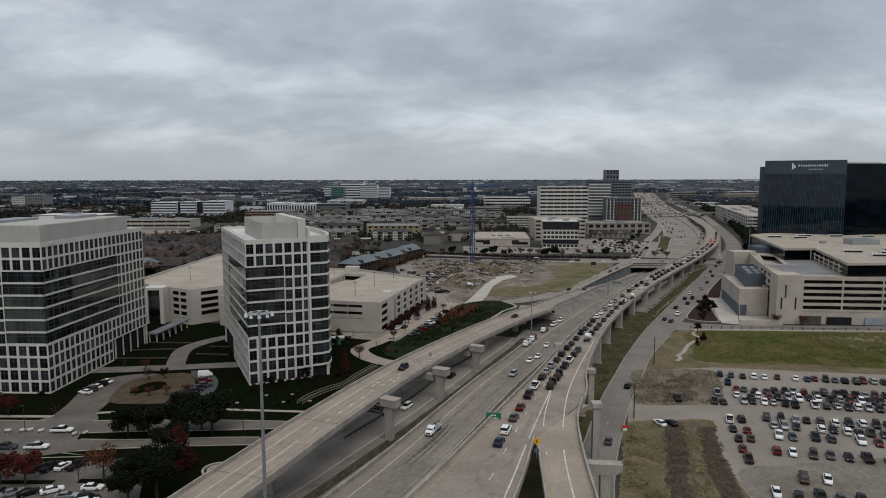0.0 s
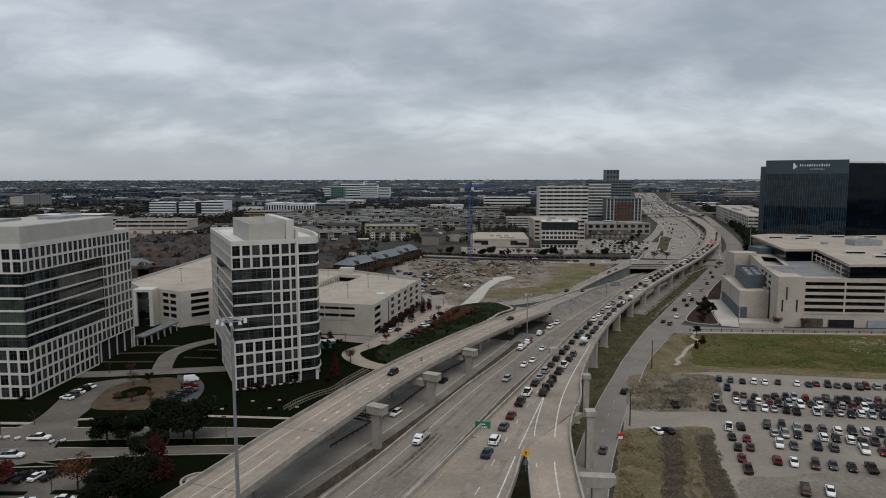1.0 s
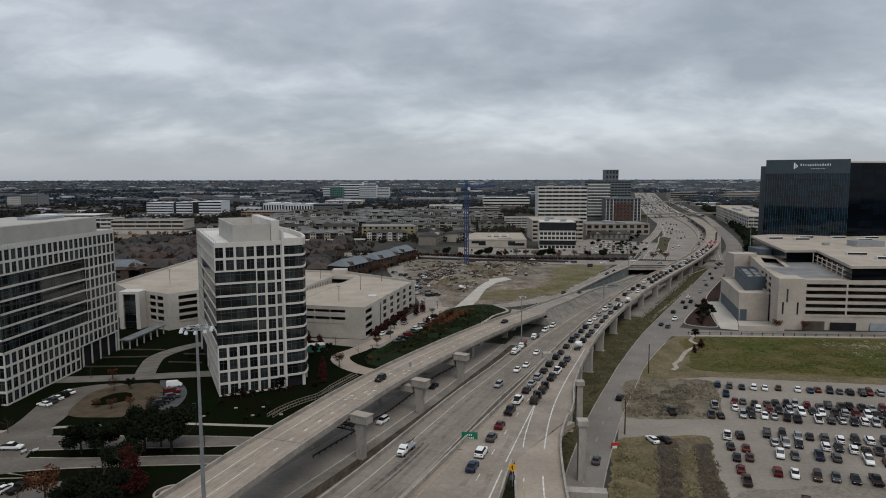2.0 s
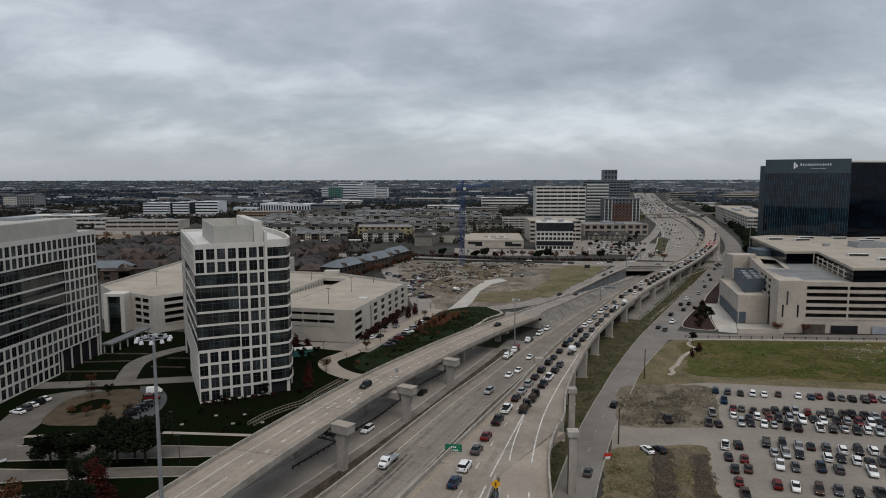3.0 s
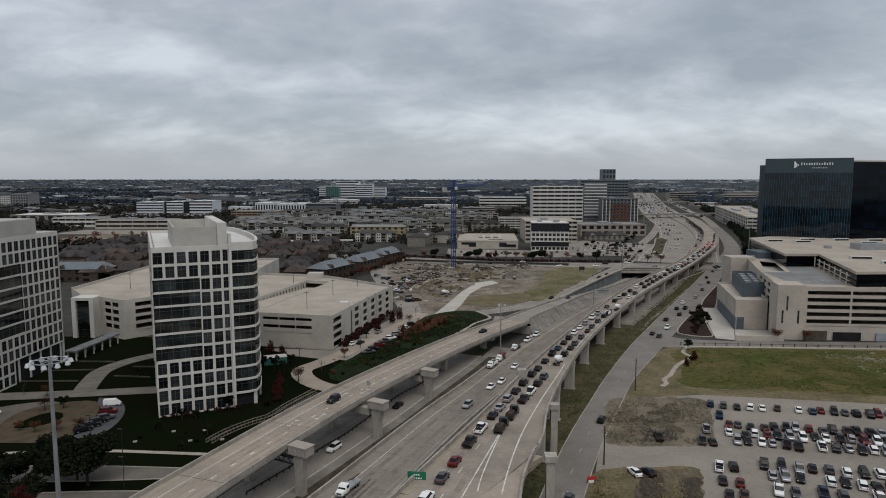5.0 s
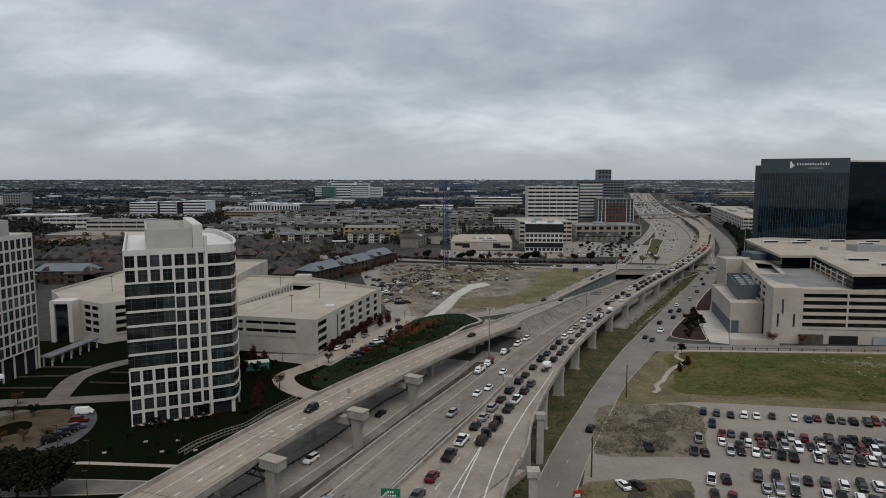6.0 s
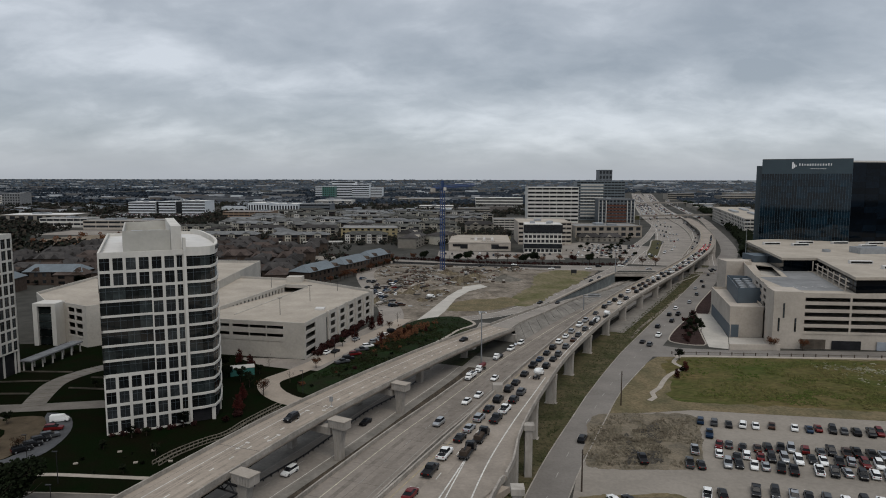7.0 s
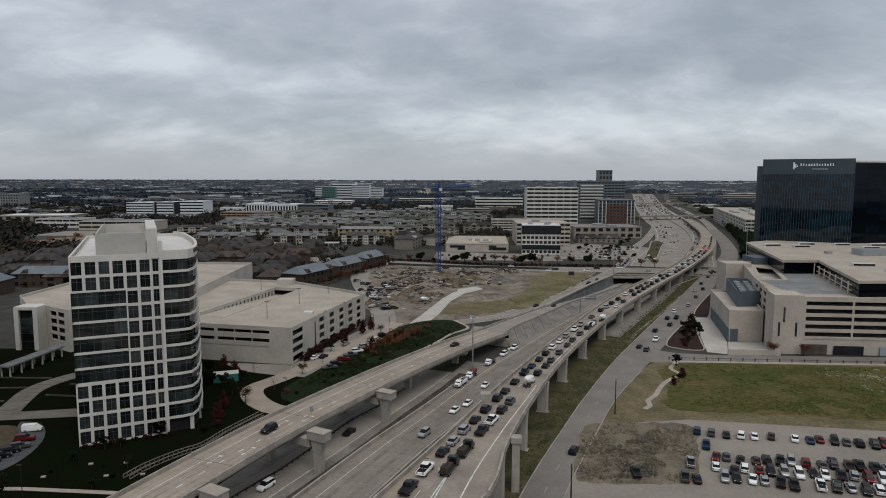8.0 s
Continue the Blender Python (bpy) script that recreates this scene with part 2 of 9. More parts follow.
tail_m = mat("taillight_lens", (0.25, 0.012, 0.01), 0.25, var=0.05)
brake_m = mat("brake_lamp_lit", (0.9, 0.05, 0.04), 0.3, var=0.02, emit=1.1)

# ---- mesh tools ----


def obj(name, bm, material, parent=None, label=""):
    me = bpy.data.meshes.new(name)
    bm.to_mesh(me)
    bm.free()
    for m in material if isinstance(material, (list, tuple)) else (material,):
        me.materials.append(m)
    ob = new(name, me)
    ob.parent = parent
    if label:
        tagged(ob, label)
    return ob


def part(name, bm, material, parent, label=""):
    return obj(name, bm, material, parent, label)


def shared(name, me, parent, m=None, label=""):
    ob = new(name, me)
    ob.parent = parent
    if m is not None:
        ob.matrix_basis = m
    if label:
        tagged(ob, label)
    return ob


def mesh_of(name, bm, material):
    me = bpy.data.meshes.new(name)
    bm.to_mesh(me)
    bm.free()
    for m in material if isinstance(material, (list, tuple)) else (material,):
        me.materials.append(m)
    return me


def thing(name, m, label, category, group="", kind=""):
    ob = new(name)
    ob.empty_display_size = 0.1
    ob.matrix_basis = m
    return tagged(ob, label, category, group, kind)


def box(bm, x0, y0, z0, x1, y1, z1, mi=0, m=None):
    vs = [bm.verts.new((x, y, z)) for z in (z0, z1) for x, y in ((x0, y0), (x1, y0), (x1, y1), (x0, y1))]
    if m is not None:
        for v in vs:
            v.co = m @ v.co
    for f in ((3, 2, 1, 0), (4, 5, 6, 7), (0, 1, 5, 4), (1, 2, 6, 5), (2, 3, 7, 6), (3, 0, 4, 7)):
        bm.faces.new([vs[k] for k in f]).material_index = mi
    return bm


def boxes(*bs):
    bm = bmesh.new()
    for b in bs:
        box(bm, *b)
    return bm


def split(name, bs, material, parent, label=""):
    """Boxes that stand apart, each a part of its own."""
    for b in bs if isinstance(bs[0], tuple) else (bs,):
        part(name, boxes(b), material, parent, label)


def tube(bm, p0, p1, r0, r1=None, n=8, mi=0):
    r1 = r0 if r1 is None else r1
    p0, p1 = Vector(p0), Vector(p1)
    q = (p1 - p0).to_track_quat("Z", "Y")
    rings = [[bm.verts.new(p + q @ Vector((r * math.cos(2 * math.pi * k / n), r * math.sin(2 * math.pi * k / n), 0))) for k in range(n)] for p, r in ((p0, r0), (p1, r1))]
    for k in range(n):
        bm.faces.new((rings[0][k], rings[0][(k + 1) % n], rings[1][(k + 1) % n], rings[1][k])).material_index = mi
    for r in (rings[0][::-1], rings[1]):
        bm.faces.new(r).material_index = mi
    return bm


def prism(bm, pts, z0, z1, mi=0):
    """An upright prism on a polygon of (x, y), counter-clockwise."""
    lo, hi = ([bm.verts.new((x, y, z)) for x, y in pts] for z in (z0, z1))
    n = len(pts)
    bm.faces.new(lo[::-1]).material_index = mi
    bm.faces.new(hi).material_index = mi
    for k in range(n):
        bm.faces.new((lo[k], lo[(k + 1) % n], hi[(k + 1) % n], hi[k])).material_index = mi
    return bm


def spline(pts, step=8.0):
    """A smooth line through the points, as (x, y, z) about every step metres."""
    P = [Vector(p) if len(p) == 3 else Vector((*p, 0)) for p in pts]
    P = [2 * P[0] - P[1], *P, 2 * P[-1] - P[-2]]
    res = []
    for k in range(1, len(P) - 2):
        a, b, c, d = P[k - 1 : k + 3]
        n = max(1, int((c - b).length / step))
        for j in range(n):
            t = j / n
            res.append(0.5 * ((2 * b) + (c - a) * t + (2 * a - 5 * b + 4 * c - d) * t * t + (3 * b - a - 3 * c + d) * t**3))
    return res + [P[-2]]


def normals(line):
    ns = []
    for k in range(len(line)):
        d = line[min(k + 1, len(line) - 1)] - line[max(k - 1, 0)]
        ns.append(Vector((d.y, -d.x, 0)).normalized())
    return ns


def sweep(bm, line, d0, d1, z0, z1, mi=0):
    """A solid band along a line, from d0 to d1 metres to its right, between two heights above it."""
    ns = normals(line)
    rows = [[bm.verts.new(p + n * d + Vector((0, 0, z))) for d, z in ((d0, z0), (d1, z0), (d1, z1), (d0, z1))] for p, n in zip(line, ns)]
    for a, b in zip(rows, rows[1:]):
        for k in range(4):
            bm.faces.new((a[k], b[k], b[(k + 1) % 4], a[(k + 1) % 4])).material_index = mi
    bm.faces.new(rows[0]).material_index = mi
    bm.faces.new(rows[-1][::-1]).material_index = mi
    return bm


def ribbon(bm, line, d0, d1, z=0.03, mi=0):
    ns = normals(line)
    rows = [[bm.verts.new(p + n * d + Vector((0, 0, z))) for d in (d0, d1)] for p, n in zip(line, ns)]
    for a, b in zip(rows, rows[1:]):
        bm.faces.new((a[1], b[1], b[0], a[0])).material_index = mi
    return bm


def at_len(line, s):
    """The point and heading at s metres along a line."""
    for a, b in zip(line, line[1:]):
        l = (b - a).length
        if s <= l:
            return a + (b - a) * (s / l), (b - a).normalized()
        s -= l
    return line[-1], (line[-1] - line[-2]).normalized()


def length(line):
    return sum((b - a).length for a, b in zip(line, line[1:]))


def dashes(bm, line, off, start, end, on=3.05, cycle=12.2, w=0.2, z=0.03):
    s = start
    while s < min(end, length(line)):
        p, d = at_len(line, s)
        q, d2 = at_len(line, s + on)
        n = Vector((d.y, -d.x, 0)).normalized()
        vs = [bm.verts.new(c + n * o + Vector((0, 0, z))) for c, o in ((p, off + w / 2), (q, off + w / 2), (q, off - w / 2), (p, off - w / 2))]
        bm.faces.new(vs)
        s += cycle
    return bm


def sheet(name, pts, z, material, label="", category="", parent=None):
    """A flat piece of the ground, laid on it as a thin slab."""
    bm = prism(bmesh.new(), pts, z - 0.3, z)
    bmesh.ops.recalc_face_normals(bm, faces=bm.faces)
    ob = obj(name, bm, material, parent)
    return tagged(ob, label, category, kind="structure") if label else tagged(ob, kind="structure")


def loop_spline(pts, step=4.0):
    P = [Vector((*p, 0)) for p in pts]
    res = []
    n = len(P)
    for k in range(n):
        a, b, c, d = P[k - 1], P[k], P[(k + 1) % n], P[(k + 2) % n]
        m = max(1, int((c - b).length / step))
        for j in range(m):
            t = j / m
            v = 0.5 * ((2 * b) + (c - a) * t + (2 * a - 5 * b + 4 * c - d) * t * t + (3 * b - a - 3 * c + d) * t**3)
            res.append((v.x, v.y))
    return res


def ragged(pts, amp=0.7, step=0.9):
    """A closed outline with an uneven, worn edge."""
    out_ = []
    for x, y in loop_spline(pts, step):
        a = noise.noise(Vector((x * 0.35, y * 0.35, 3.0))) + 0.6 * noise.noise(Vector((x * 1.3, y * 1.3, 8.0)))
        b = noise.noise(Vector((x * 0.35, y * 0.35, 13.0))) + 0.6 * noise.noise(Vector((x * 1.3, y * 1.3, 18.0)))
        out_.append((x + a * amp, y + b * amp))
    return out_


def zmap(y, ys, zs):
    return float(np.interp(y, ys, zs))


def turn(x, y, z=0, deg=0):
    return pose(x, y, z, 0, 0, deg)

# ---- ground ----
HOLE = [(46, 306), (50, 330), (63, 364), (75, 397), (134.4, 507), (196, 507), (150, 445), (115, 385), (86, 335), (66, 298), (48, 300)]
gb = bmesh.new()
rings = []
for pts in ([(-4800, -600), (4800, -600), (4800, 3000), (-4800, 3000)], HOLE):
    vs = [gb.verts.new((x, y, 0)) for x, y in pts]
    if pts is not HOLE:
        corner = vs[3], vs[2]
    rings += [gb.edges.new((vs[k], vs[(k + 1) % len(vs)])) for k in range(len(vs))]
bmesh.ops.triangle_fill(gb, edges=rings, use_beauty=True, normal=(0, 0, 1))
# far off the land rises gently towards the horizon
prev = corner
for y, z in ((3600, 12), (4200, 29), (4700, 44), (4960, 52)):
    cur = gb.verts.new((-4800, y, z)), gb.verts.new((4800, y, z))
    gb.faces.new((prev[0], prev[1], cur[1], cur[0]))
    prev = cur
bmesh.ops.recalc_face_normals(gb, faces=gb.faces)
ground_m = mat("ground_cover", (0.072, 0.068, 0.060), 0.95, var=0.45, scale=0.012, fine=0.12, col2=(0.038, 0.037, 0.032))
tagged(obj("ground", gb, ground_m), "flat suburban ground of dry winter grass and earth", "ground", kind="structure")


def flat_road(name, pts, w0, w1, material, label, z=0.05, step=10):
    line = spline(pts, step)
    ob = obj(name, sweep(bmesh.new(), line, w0, w1, -0.3, z), material)
    return line, tagged(ob, label, "road", kind="structure")


def paint(name, line, offs, material, z=0.07, w=0.18, parent=None, dash=()):
    bm = bmesh.new()
    for o in offs:
        ribbon(bm, line, o - w / 2, o + w / 2, z)
    for o in dash:
        dashes(bm, line, o, 2, length(line), z=z, w=w)
    return tagged(obj(name, bm, material, parent), kind="" if parent else "structure")


# frontage road east of the viaduct, running under it further on
fr_line = spline([(20, 90), (28, 128), (33.5, 150), (43, 179), (50, 198), (59.8, 222), (71.6, 250), (92, 291), (117, 339), (132, 368), (151, 404), (180, 461), (199.1, 498), (225.3, 550), (269.8, 640), (312.7, 760), (363, 920)], 10)
fr_half = [zmap(p.y, (150, 250, 291, 340, 520, 600, 920), (4.4, 4.5, 6.0, 6.4, 6.6, 7.6, 6.0)) for p in fr_line]
fr_a = [p - n * w for p, n, w in zip(fr_line, normals(fr_line), fr_half)]
fr_b = [p + n * w for p, n, w in zip(fr_line, normals(fr_line), fr_half)]
if fr_a[5].x > fr_b[5].x:
    fr_a, fr_b = fr_b, fr_a
fr = tagged(obj("road_frontage_east", prism(bmesh.new(), [(p.x, p.y) for p in fr_b] + [(p.x, p.y) for p in fr_a[::-1]], -0.3, 0.05), asphalt), "grey concrete frontage road beside the viaduct", "road", kind="structure")
paint("lane_marking", fr_line, (), mat("faint_paint", (0.30, 0.285, 0.26), 0.85, var=0.2), parent=fr, dash=(0,))
# frontage road west, at grade, to the cross street
fw_line, fw = flat_road("road_frontage_west", [(4, 345), (24.1, 353), (43.6, 365), (61.4, 388), (85, 430), (108.2, 470), (129.3, 510), (146.4, 545), (171.3, 610), (201.9, 700), (241, 800), (302.7, 980), (380, 1240), (470, 1600), (740, 2700)], -4.6, 4.6, road_conc, "pale concrete frontage road")
paint("lane_marking", fw_line, (-4.2, 4.2), white_line, parent=fw, dash=(0,))
# road under the west ramp, below the mainline wall
lr_line, lr = flat_road("road_lower", [(-78, 70), (-60, 100), (-44, 129), (-33, 152), (-21, 178), (-8, 208), (4, 238), (14, 262), (24, 290), (33, 318), (38, 345)], -5, 5.5, road_conc, "concrete road running below the ramp beside a wall", z=0.04)
paint("lane_marking", lr_line, (5.0,), white_line, parent=lr)
paint("lane_marking", lr_line, (-4.6,), mat("faint_paint", (0.30, 0.285, 0.26), 0.85, var=0.2), parent=lr, dash=(0.2,))
tagged(obj("pavement_apron", sweep(bmesh.new(), [p for p in lr_line if p.y < 300], -11, 14, -0.3, 0.022), slope_conc), "stained concrete apron below the ramp", "pavement", kind="structure")
tagged(obj("verge_ramp", sweep(bmesh.new(), [p for p in lr_line if 266 < p.y < 342], -14, 5.8, -0.3, 0.085), mat("bank_grass", (0.020, 0.030, 0.012), 0.95, scale=0.14, var=0.6, fine=1.0, bump=0.5, col2=(0.05, 0.042, 0.026))), "dark winter grass bank below the ramp", "grass", kind="structure")
# guard rail with posts along the lower road
gr_line = spline([(-30, 163), (-23, 177.5), (-17.6, 189), (-14.5, 195.4), (-8.9, 210.7), (-3.2, 226.5), (3.3, 239.2), (9, 254)], 2.2)
rail_ob = thing("guard_rail", turn(0, 0), "weathered dark guard rail on posts beside the lower road", "guard rail")
part("rail", sweep(bmesh.new(), gr_line, -0.06, 0.06, 0.42, 0.8), dark_metal, rail_ob)
gr_post = mesh_of("post", boxes((-0.12, -0.14, 0, 0.12, 0.14, 0.85)), dark_metal)
for p in gr_line[::1]:
    shared("post", gr_post, rail_ob, Matrix.Translation(p))
# cross street over the underpass
cs_line, cs = flat_road("road_cross_street", [(-420, 648), (-260, 622), (-120, 596), (-20, 566), (36, 545), (97, 538), (135, 536), (180, 533), (230, 524), (300, 500), (420, 470)], -13, 13, road_conc, "wide concrete cross street", z=0.06)
paint("lane_marking", cs_line, (-11.5, 11.5), white_line, parent=cs, z=0.09, dash=(-6, 6))
paint("lane_marking", cs_line, (-0.8, 0.8), yellow_line, parent=cs, z=0.09)
# far mainlines, beyond the cross street
fl_line, fl = flat_road("road_far_southbound", [(172.5, 556), (192.3, 610), (230.9, 700), (263, 790), (309, 960), (360, 1200), (480, 1700), (740, 2720), (800, 2960)], -15, 27, road_conc, "far southbound carriageway", z=0.04, step=25)
paint("lane_marking", fl_line, (-12.5,), white_line, parent=fl, w=0.3, dash=(-8, -4.4, -0.8, 2.8, 6.4))
part("median_barrier", sweep(bmesh.new(), [p.lerp(Vector((zmap(p.y, [q.y for q in fl_line], [q.x for q in fl_line]) + 25, p.y, 0)), 1.0) for p in fl_line if p.y > 575], -0.4, 0.4, 0, 1.1), wall_conc, fl)
fn_line, fn = flat_road("road_far_northbound", [(211.5, 556), (236.2, 625), (271.8, 715), (310.8, 820), (353, 960), (398, 1180), (516, 1680), (790, 2700), (850, 2940)], -22, 14, road_conc, "far northbound carriageway", z=0.055, step=25)
paint("lane_marking", fn_line, (-9.5, 11.5), white_line, parent=fn, w=0.3, dash=(-6, -2.4, 1.2, 4.8, 8.4))
fe_line, fe = flat_road("road_far_frontage", [(363, 920), (430.5, 1150), (507, 1474), (642, 2000), (882, 2700), (932, 2900)], -6, 6, road_conc, "far frontage road", step=25)

for (x0, y0), (x1, y1), zt in (((318, 1128), (500, 1190), 6.5), ((420, 1672), (600, 1705), 7.0)):
    ob = thing("overpass", turn(0, 0), "far concrete overpass across the highway", "bridge", kind="structure")
    ln = spline([(x0, y0, zt), (x1, y1, zt)], 20)
    obj("deck", sweep(bmesh.new(), ln, -8, 8, -1.6, 0), road_conc, ob)
    obj("barrier", sweep(bmesh.new(), ln, 7.7, 8.1, 0, 1.1), wall_conc, ob)
    obj("abutment", sweep(bmesh.new(), spline([(x0 - 60, y0 - 20, 0), (x0, y0, zt)], 20), -8, 8, -6, 0), verge, ob)
    for k in range(1, 6):
        p = ln[0].lerp(ln[-1], k / 6)
        obj("pier", boxes((p.x - 0.8, p.y - 7, 0, p.x + 0.8, p.y - 5, zt - 1.6)), pier_conc, ob)
isle_pts = loop_spline([(182.4, 585), (192.3, 600), (220, 680), (241.5, 745), (235.3, 760), (212, 690), (190.2, 625)], 8)
tagged(obj("grass_island", prism(bmesh.new(), isle_pts, -0.2, 0.1), verge), "dark grass island between the carriageways", "grass", kind="structure")
tagged(obj("barrier_island", sweep(bmesh.new(), [Vector((*p, 0)) for p in isle_pts + isle_pts[:1]], -0.6, 0.6, -0.1, 0.9), wall_conc), "pale concrete edging of a grass island", "barrier", kind="structure")

# ---- underpass trench ----
trench = thing("underpass", turn(0, 0), "sunken concrete underpass with sloped paving and a dark opening", "underpass", kind="structure")
A_L = spline([(36, 316, 5.2), (42.5, 334, 3.4), (59, 366, 1.8), (76.5, 397, 0.1), (98, 437, -3), (123, 480, -5), (142, 515, -5.8), (166, 560, -5.9)], 8)
A_R = spline([(45, 309, 5.2), (50.5, 329, 3.4), (67, 362, 1.8), (88, 408, -0.9), (111, 448, -3.2), (134, 488, -5.1), (152, 520, -5.8), (176, 560, -5.9)], 8)
M_L = spline([(-36, 90, 8.8), (-25.5, 115, 7.8), (-15.4, 141, 6.8), (-3.2, 176.5, 5.2), (5.4, 201.6, 3.9), (16.3, 229.4, 2.7), (34.2, 277, 0.8), (47, 305, 0.1), (69, 352, -1), (104, 422, -3.5), (133, 470, -5), (160, 515, -5.7), (186, 560, -5.9)], 8)


def loft(bm, la, lb, n=40, dz=0.0, mi=0):
    ra = [at_len(la, length(la) * k / n)[0] for k in range(n + 1)]
    rb = [at_len(lb, length(lb) * k / n)[0] for k in range(n + 1)]
    va, vb = [[bm.verts.new(p + Vector((0, 0, dz))) for p in r] for r in (ra, rb)]
    for k in range(n):
        bm.faces.new((va[k], vb[k], vb[k + 1], va[k + 1])).material_index = mi
    return ra, rb


bm = bmesh.new()
loft(bm, A_L, A_R)
part("exit_road", bm, road_conc, trench)
part("fill_wall", sweep(bmesh.new(), [p for p in A_L if p.y < 402], -0.4, 0.0, -6, 0.9), wall_conc, trench)
part("barrier", sweep(bmesh.new(), A_R, -0.3, 0.0, -0.5, 0.85), wall_conc, trench)
bm = bmesh.new()
ribbon(bm, A_L, 0.9, 1.1, 0.05)
ribbon(bm, A_R, -1.4, -1.2, 0.05)
part("lane_marking", bm, white_line, trench)
# sloped paving between the exit road and the mainline, in cast slabs
ML_far = [p for p in M_L if p.y > 304]
AR_far = [p for p in A_R if p.y > 309]
nb, nr = 26, 3
pa = [at_len(AR_far, length(AR_far) * k / nb)[0] for k in range(nb + 1)]
pb = [at_len(ML_far, length(ML_far) * k / nb)[0] for k in range(nb + 1)]
bm = bmesh.new()
va, vb = [bm.verts.new(p - Vector((0, 0, 0.4))) for p in pa], [bm.verts.new(p - Vector((0, 0, 0.4))) for p in pb]
for k in range(nb):
    bm.faces.new((va[k], vb[k], vb[k + 1], va[k + 1]))
part("slope_base", bm, mat("slope_joint", (0.12, 0.11, 0.10), 0.95), trench)
for k in range(nb):
    for j in range(nr):
        bm = bmesh.new()
        q = [pa[k + a].lerp(pb[k + a], (j + b) / nr) for a, b in ((0, 0), (0, 1), (1, 1), (1, 0))]
        c = sum(q, Vector()) / 4
        q = [c + (v - c) * 0.97 for v in q]
        lo, hi = [bm.verts.new(v - Vector((0, 0, 0.4))) for v in q], [bm.verts.new(v - Vector((0, 0, 0.05 * ((k + j) % 2)))) for v in q]
        bm.faces.new(hi)
        for a in range(4):
            bm.faces.new((lo[a], lo[(a + 1) % 4], hi[(a + 1) % 4], hi[a]))
        bmesh.ops.recalc_face_normals(bm, faces=bm.faces)
        part("paving_slab", bm, slope_conc, trench)
# west wall of the trench, with its coping
wall_top = spline([(73, 394, 0), (91.2, 428.7, 0), (112.4, 468.7, 0), (134.4, 507, 0)], 6)
part("retaining_wall", sweep(bmesh.new(), wall_top, -0.5, 0.4, -7, 0.3), mat("trench_wall", (0.16, 0.175, 0.175), 0.9, var=0.25, scale=0.2, fine=1.5), trench, "stained blue-grey retaining wall")
part("coping", sweep(bmesh.new(), wall_top, -0.7, 0.6, 0.3, 1.1), kerb_m, trench)
part("tunnel_wall", boxes((190, 500, -8, 192, 562, -0.4), (134, 562, -8, 200, 564, -0.4), (132, 507, -8, 134.4, 564, -0.4)), wall_conc, trench)
part("trench_floor", prism(bmesh.new(), [(x, y) for x, y in HOLE][::-1], -7.0, -6.6), pier_conc, trench)
part("tunnel_floor", boxes((130, 500, -6.6, 200, 564, -6.1)), asphalt, trench)
part("bridge_girder", boxes((133, 505.5, -1.7, 200, 507.2, -0.25)), wall_conc, trench)
part("bridge_parapet", sweep(bmesh.new(), spline([(133.5, 508, 0), (165, 507.6, 0), (205, 506, 0)], 10), -0.35, 0.0, -0.2, 1.0), wall_conc, trench)
part("east_wall", sweep(bmesh.new(), [Vector((p[0], p[1], 0)) for p in ((66, 298), (86, 335), (115, 385), (150, 445), (196, 507))], -0.4, 0.2, -7, 0.4), wall_conc, trench)

# ---- mainline on its wall ----
main = thing("highway_mainline", turn(0, 0), "two-lane concrete carriageway descending on a retaining wall", "highway", kind="structure")
MW = 14.0
part("carriageway", sweep(bmesh.new(), M_L, 0, MW, -0.5, 0), main_conc, main)
part("retaining_wall", sweep(bmesh.new(), [p for p in M_L if p.y < 292], 0.15, MW - 0.15, -9.5, -0.5), wall_conc, main)
ML_near = [p for p in M_L if p.y < 268]
part("barrier", sweep(bmesh.new(), ML_near, -0.15, 0.25, -0.7, 0.9), wall_conc, main)
part("barrier", sweep(bmesh.new(), M_L, MW - 0.3, MW + 0.1, -0.7, 0.9), wall_conc, main)
paint("lane_marking", M_L, (3.3,), mat("worn_yellow_white", (0.50, 0.46, 0.36), 0.8, var=0.3, scale=0.8, fine=5), 0.03, 0.2, main)
paint("lane_marking", M_L, (11.9,), mat("faint_paint", (0.30, 0.285, 0.26), 0.85, var=0.2), 0.03, 0.15, main)
tagged(obj("drain_strip", sweep(bmesh.new(), [p for p in lr_line if 110 < p.y < 285], 8.2, 11.0, -0.2, 0.07), wet_earth), "dark damp drain strip beside the lower road", "drain", kind="structure")
bm = bmesh.new()
dashes(bm, M_L, 7.4, 4, length(M_L) - 5, w=0.14, z=0.03)
part("lane_marking", bm, mat("faint_paint", (0.42, 0.395, 0.36), 0.85, var=0.2), main)
lane_stain = mat("lane_stain", (0.196, 0.171, 0.146), 0.9, var=0.22, scale=0.3, fine=1.6, bump=0.1)
deck_stain = mat("deck_stain", (0.248, 0.213, 0.179), 0.9, var=0.22, scale=0.3, fine=1.6, bump=0.1)
bm = bmesh.new()
for o in (5.35, 9.35):
    ribbon(bm, M_L, o - 0.55, o + 0.55, 0.012)
part("oil_stain", bm, lane_stain, main)
bm = bmesh.new()
for k in range(3, int(length(M_L) / 9)):
    p, d = at_len(M_L, k * 9)
    n = Vector((d.y, -d.x, 0)).normalized()
    bm.faces.new([bm.verts.new(v + Vector((0, 0, 0.016))) for v in (p + n * 0.4, p + n * 13.6, p + n * 13.6 + d * 0.09, p + n * 0.4 + d * 0.09)])
ribbon(bm, M_L, 7.45, 7.52, 0.014)
part("slab_joint", bm, mat("slab_joint", (0.10, 0.09, 0.078), 0.95), main)
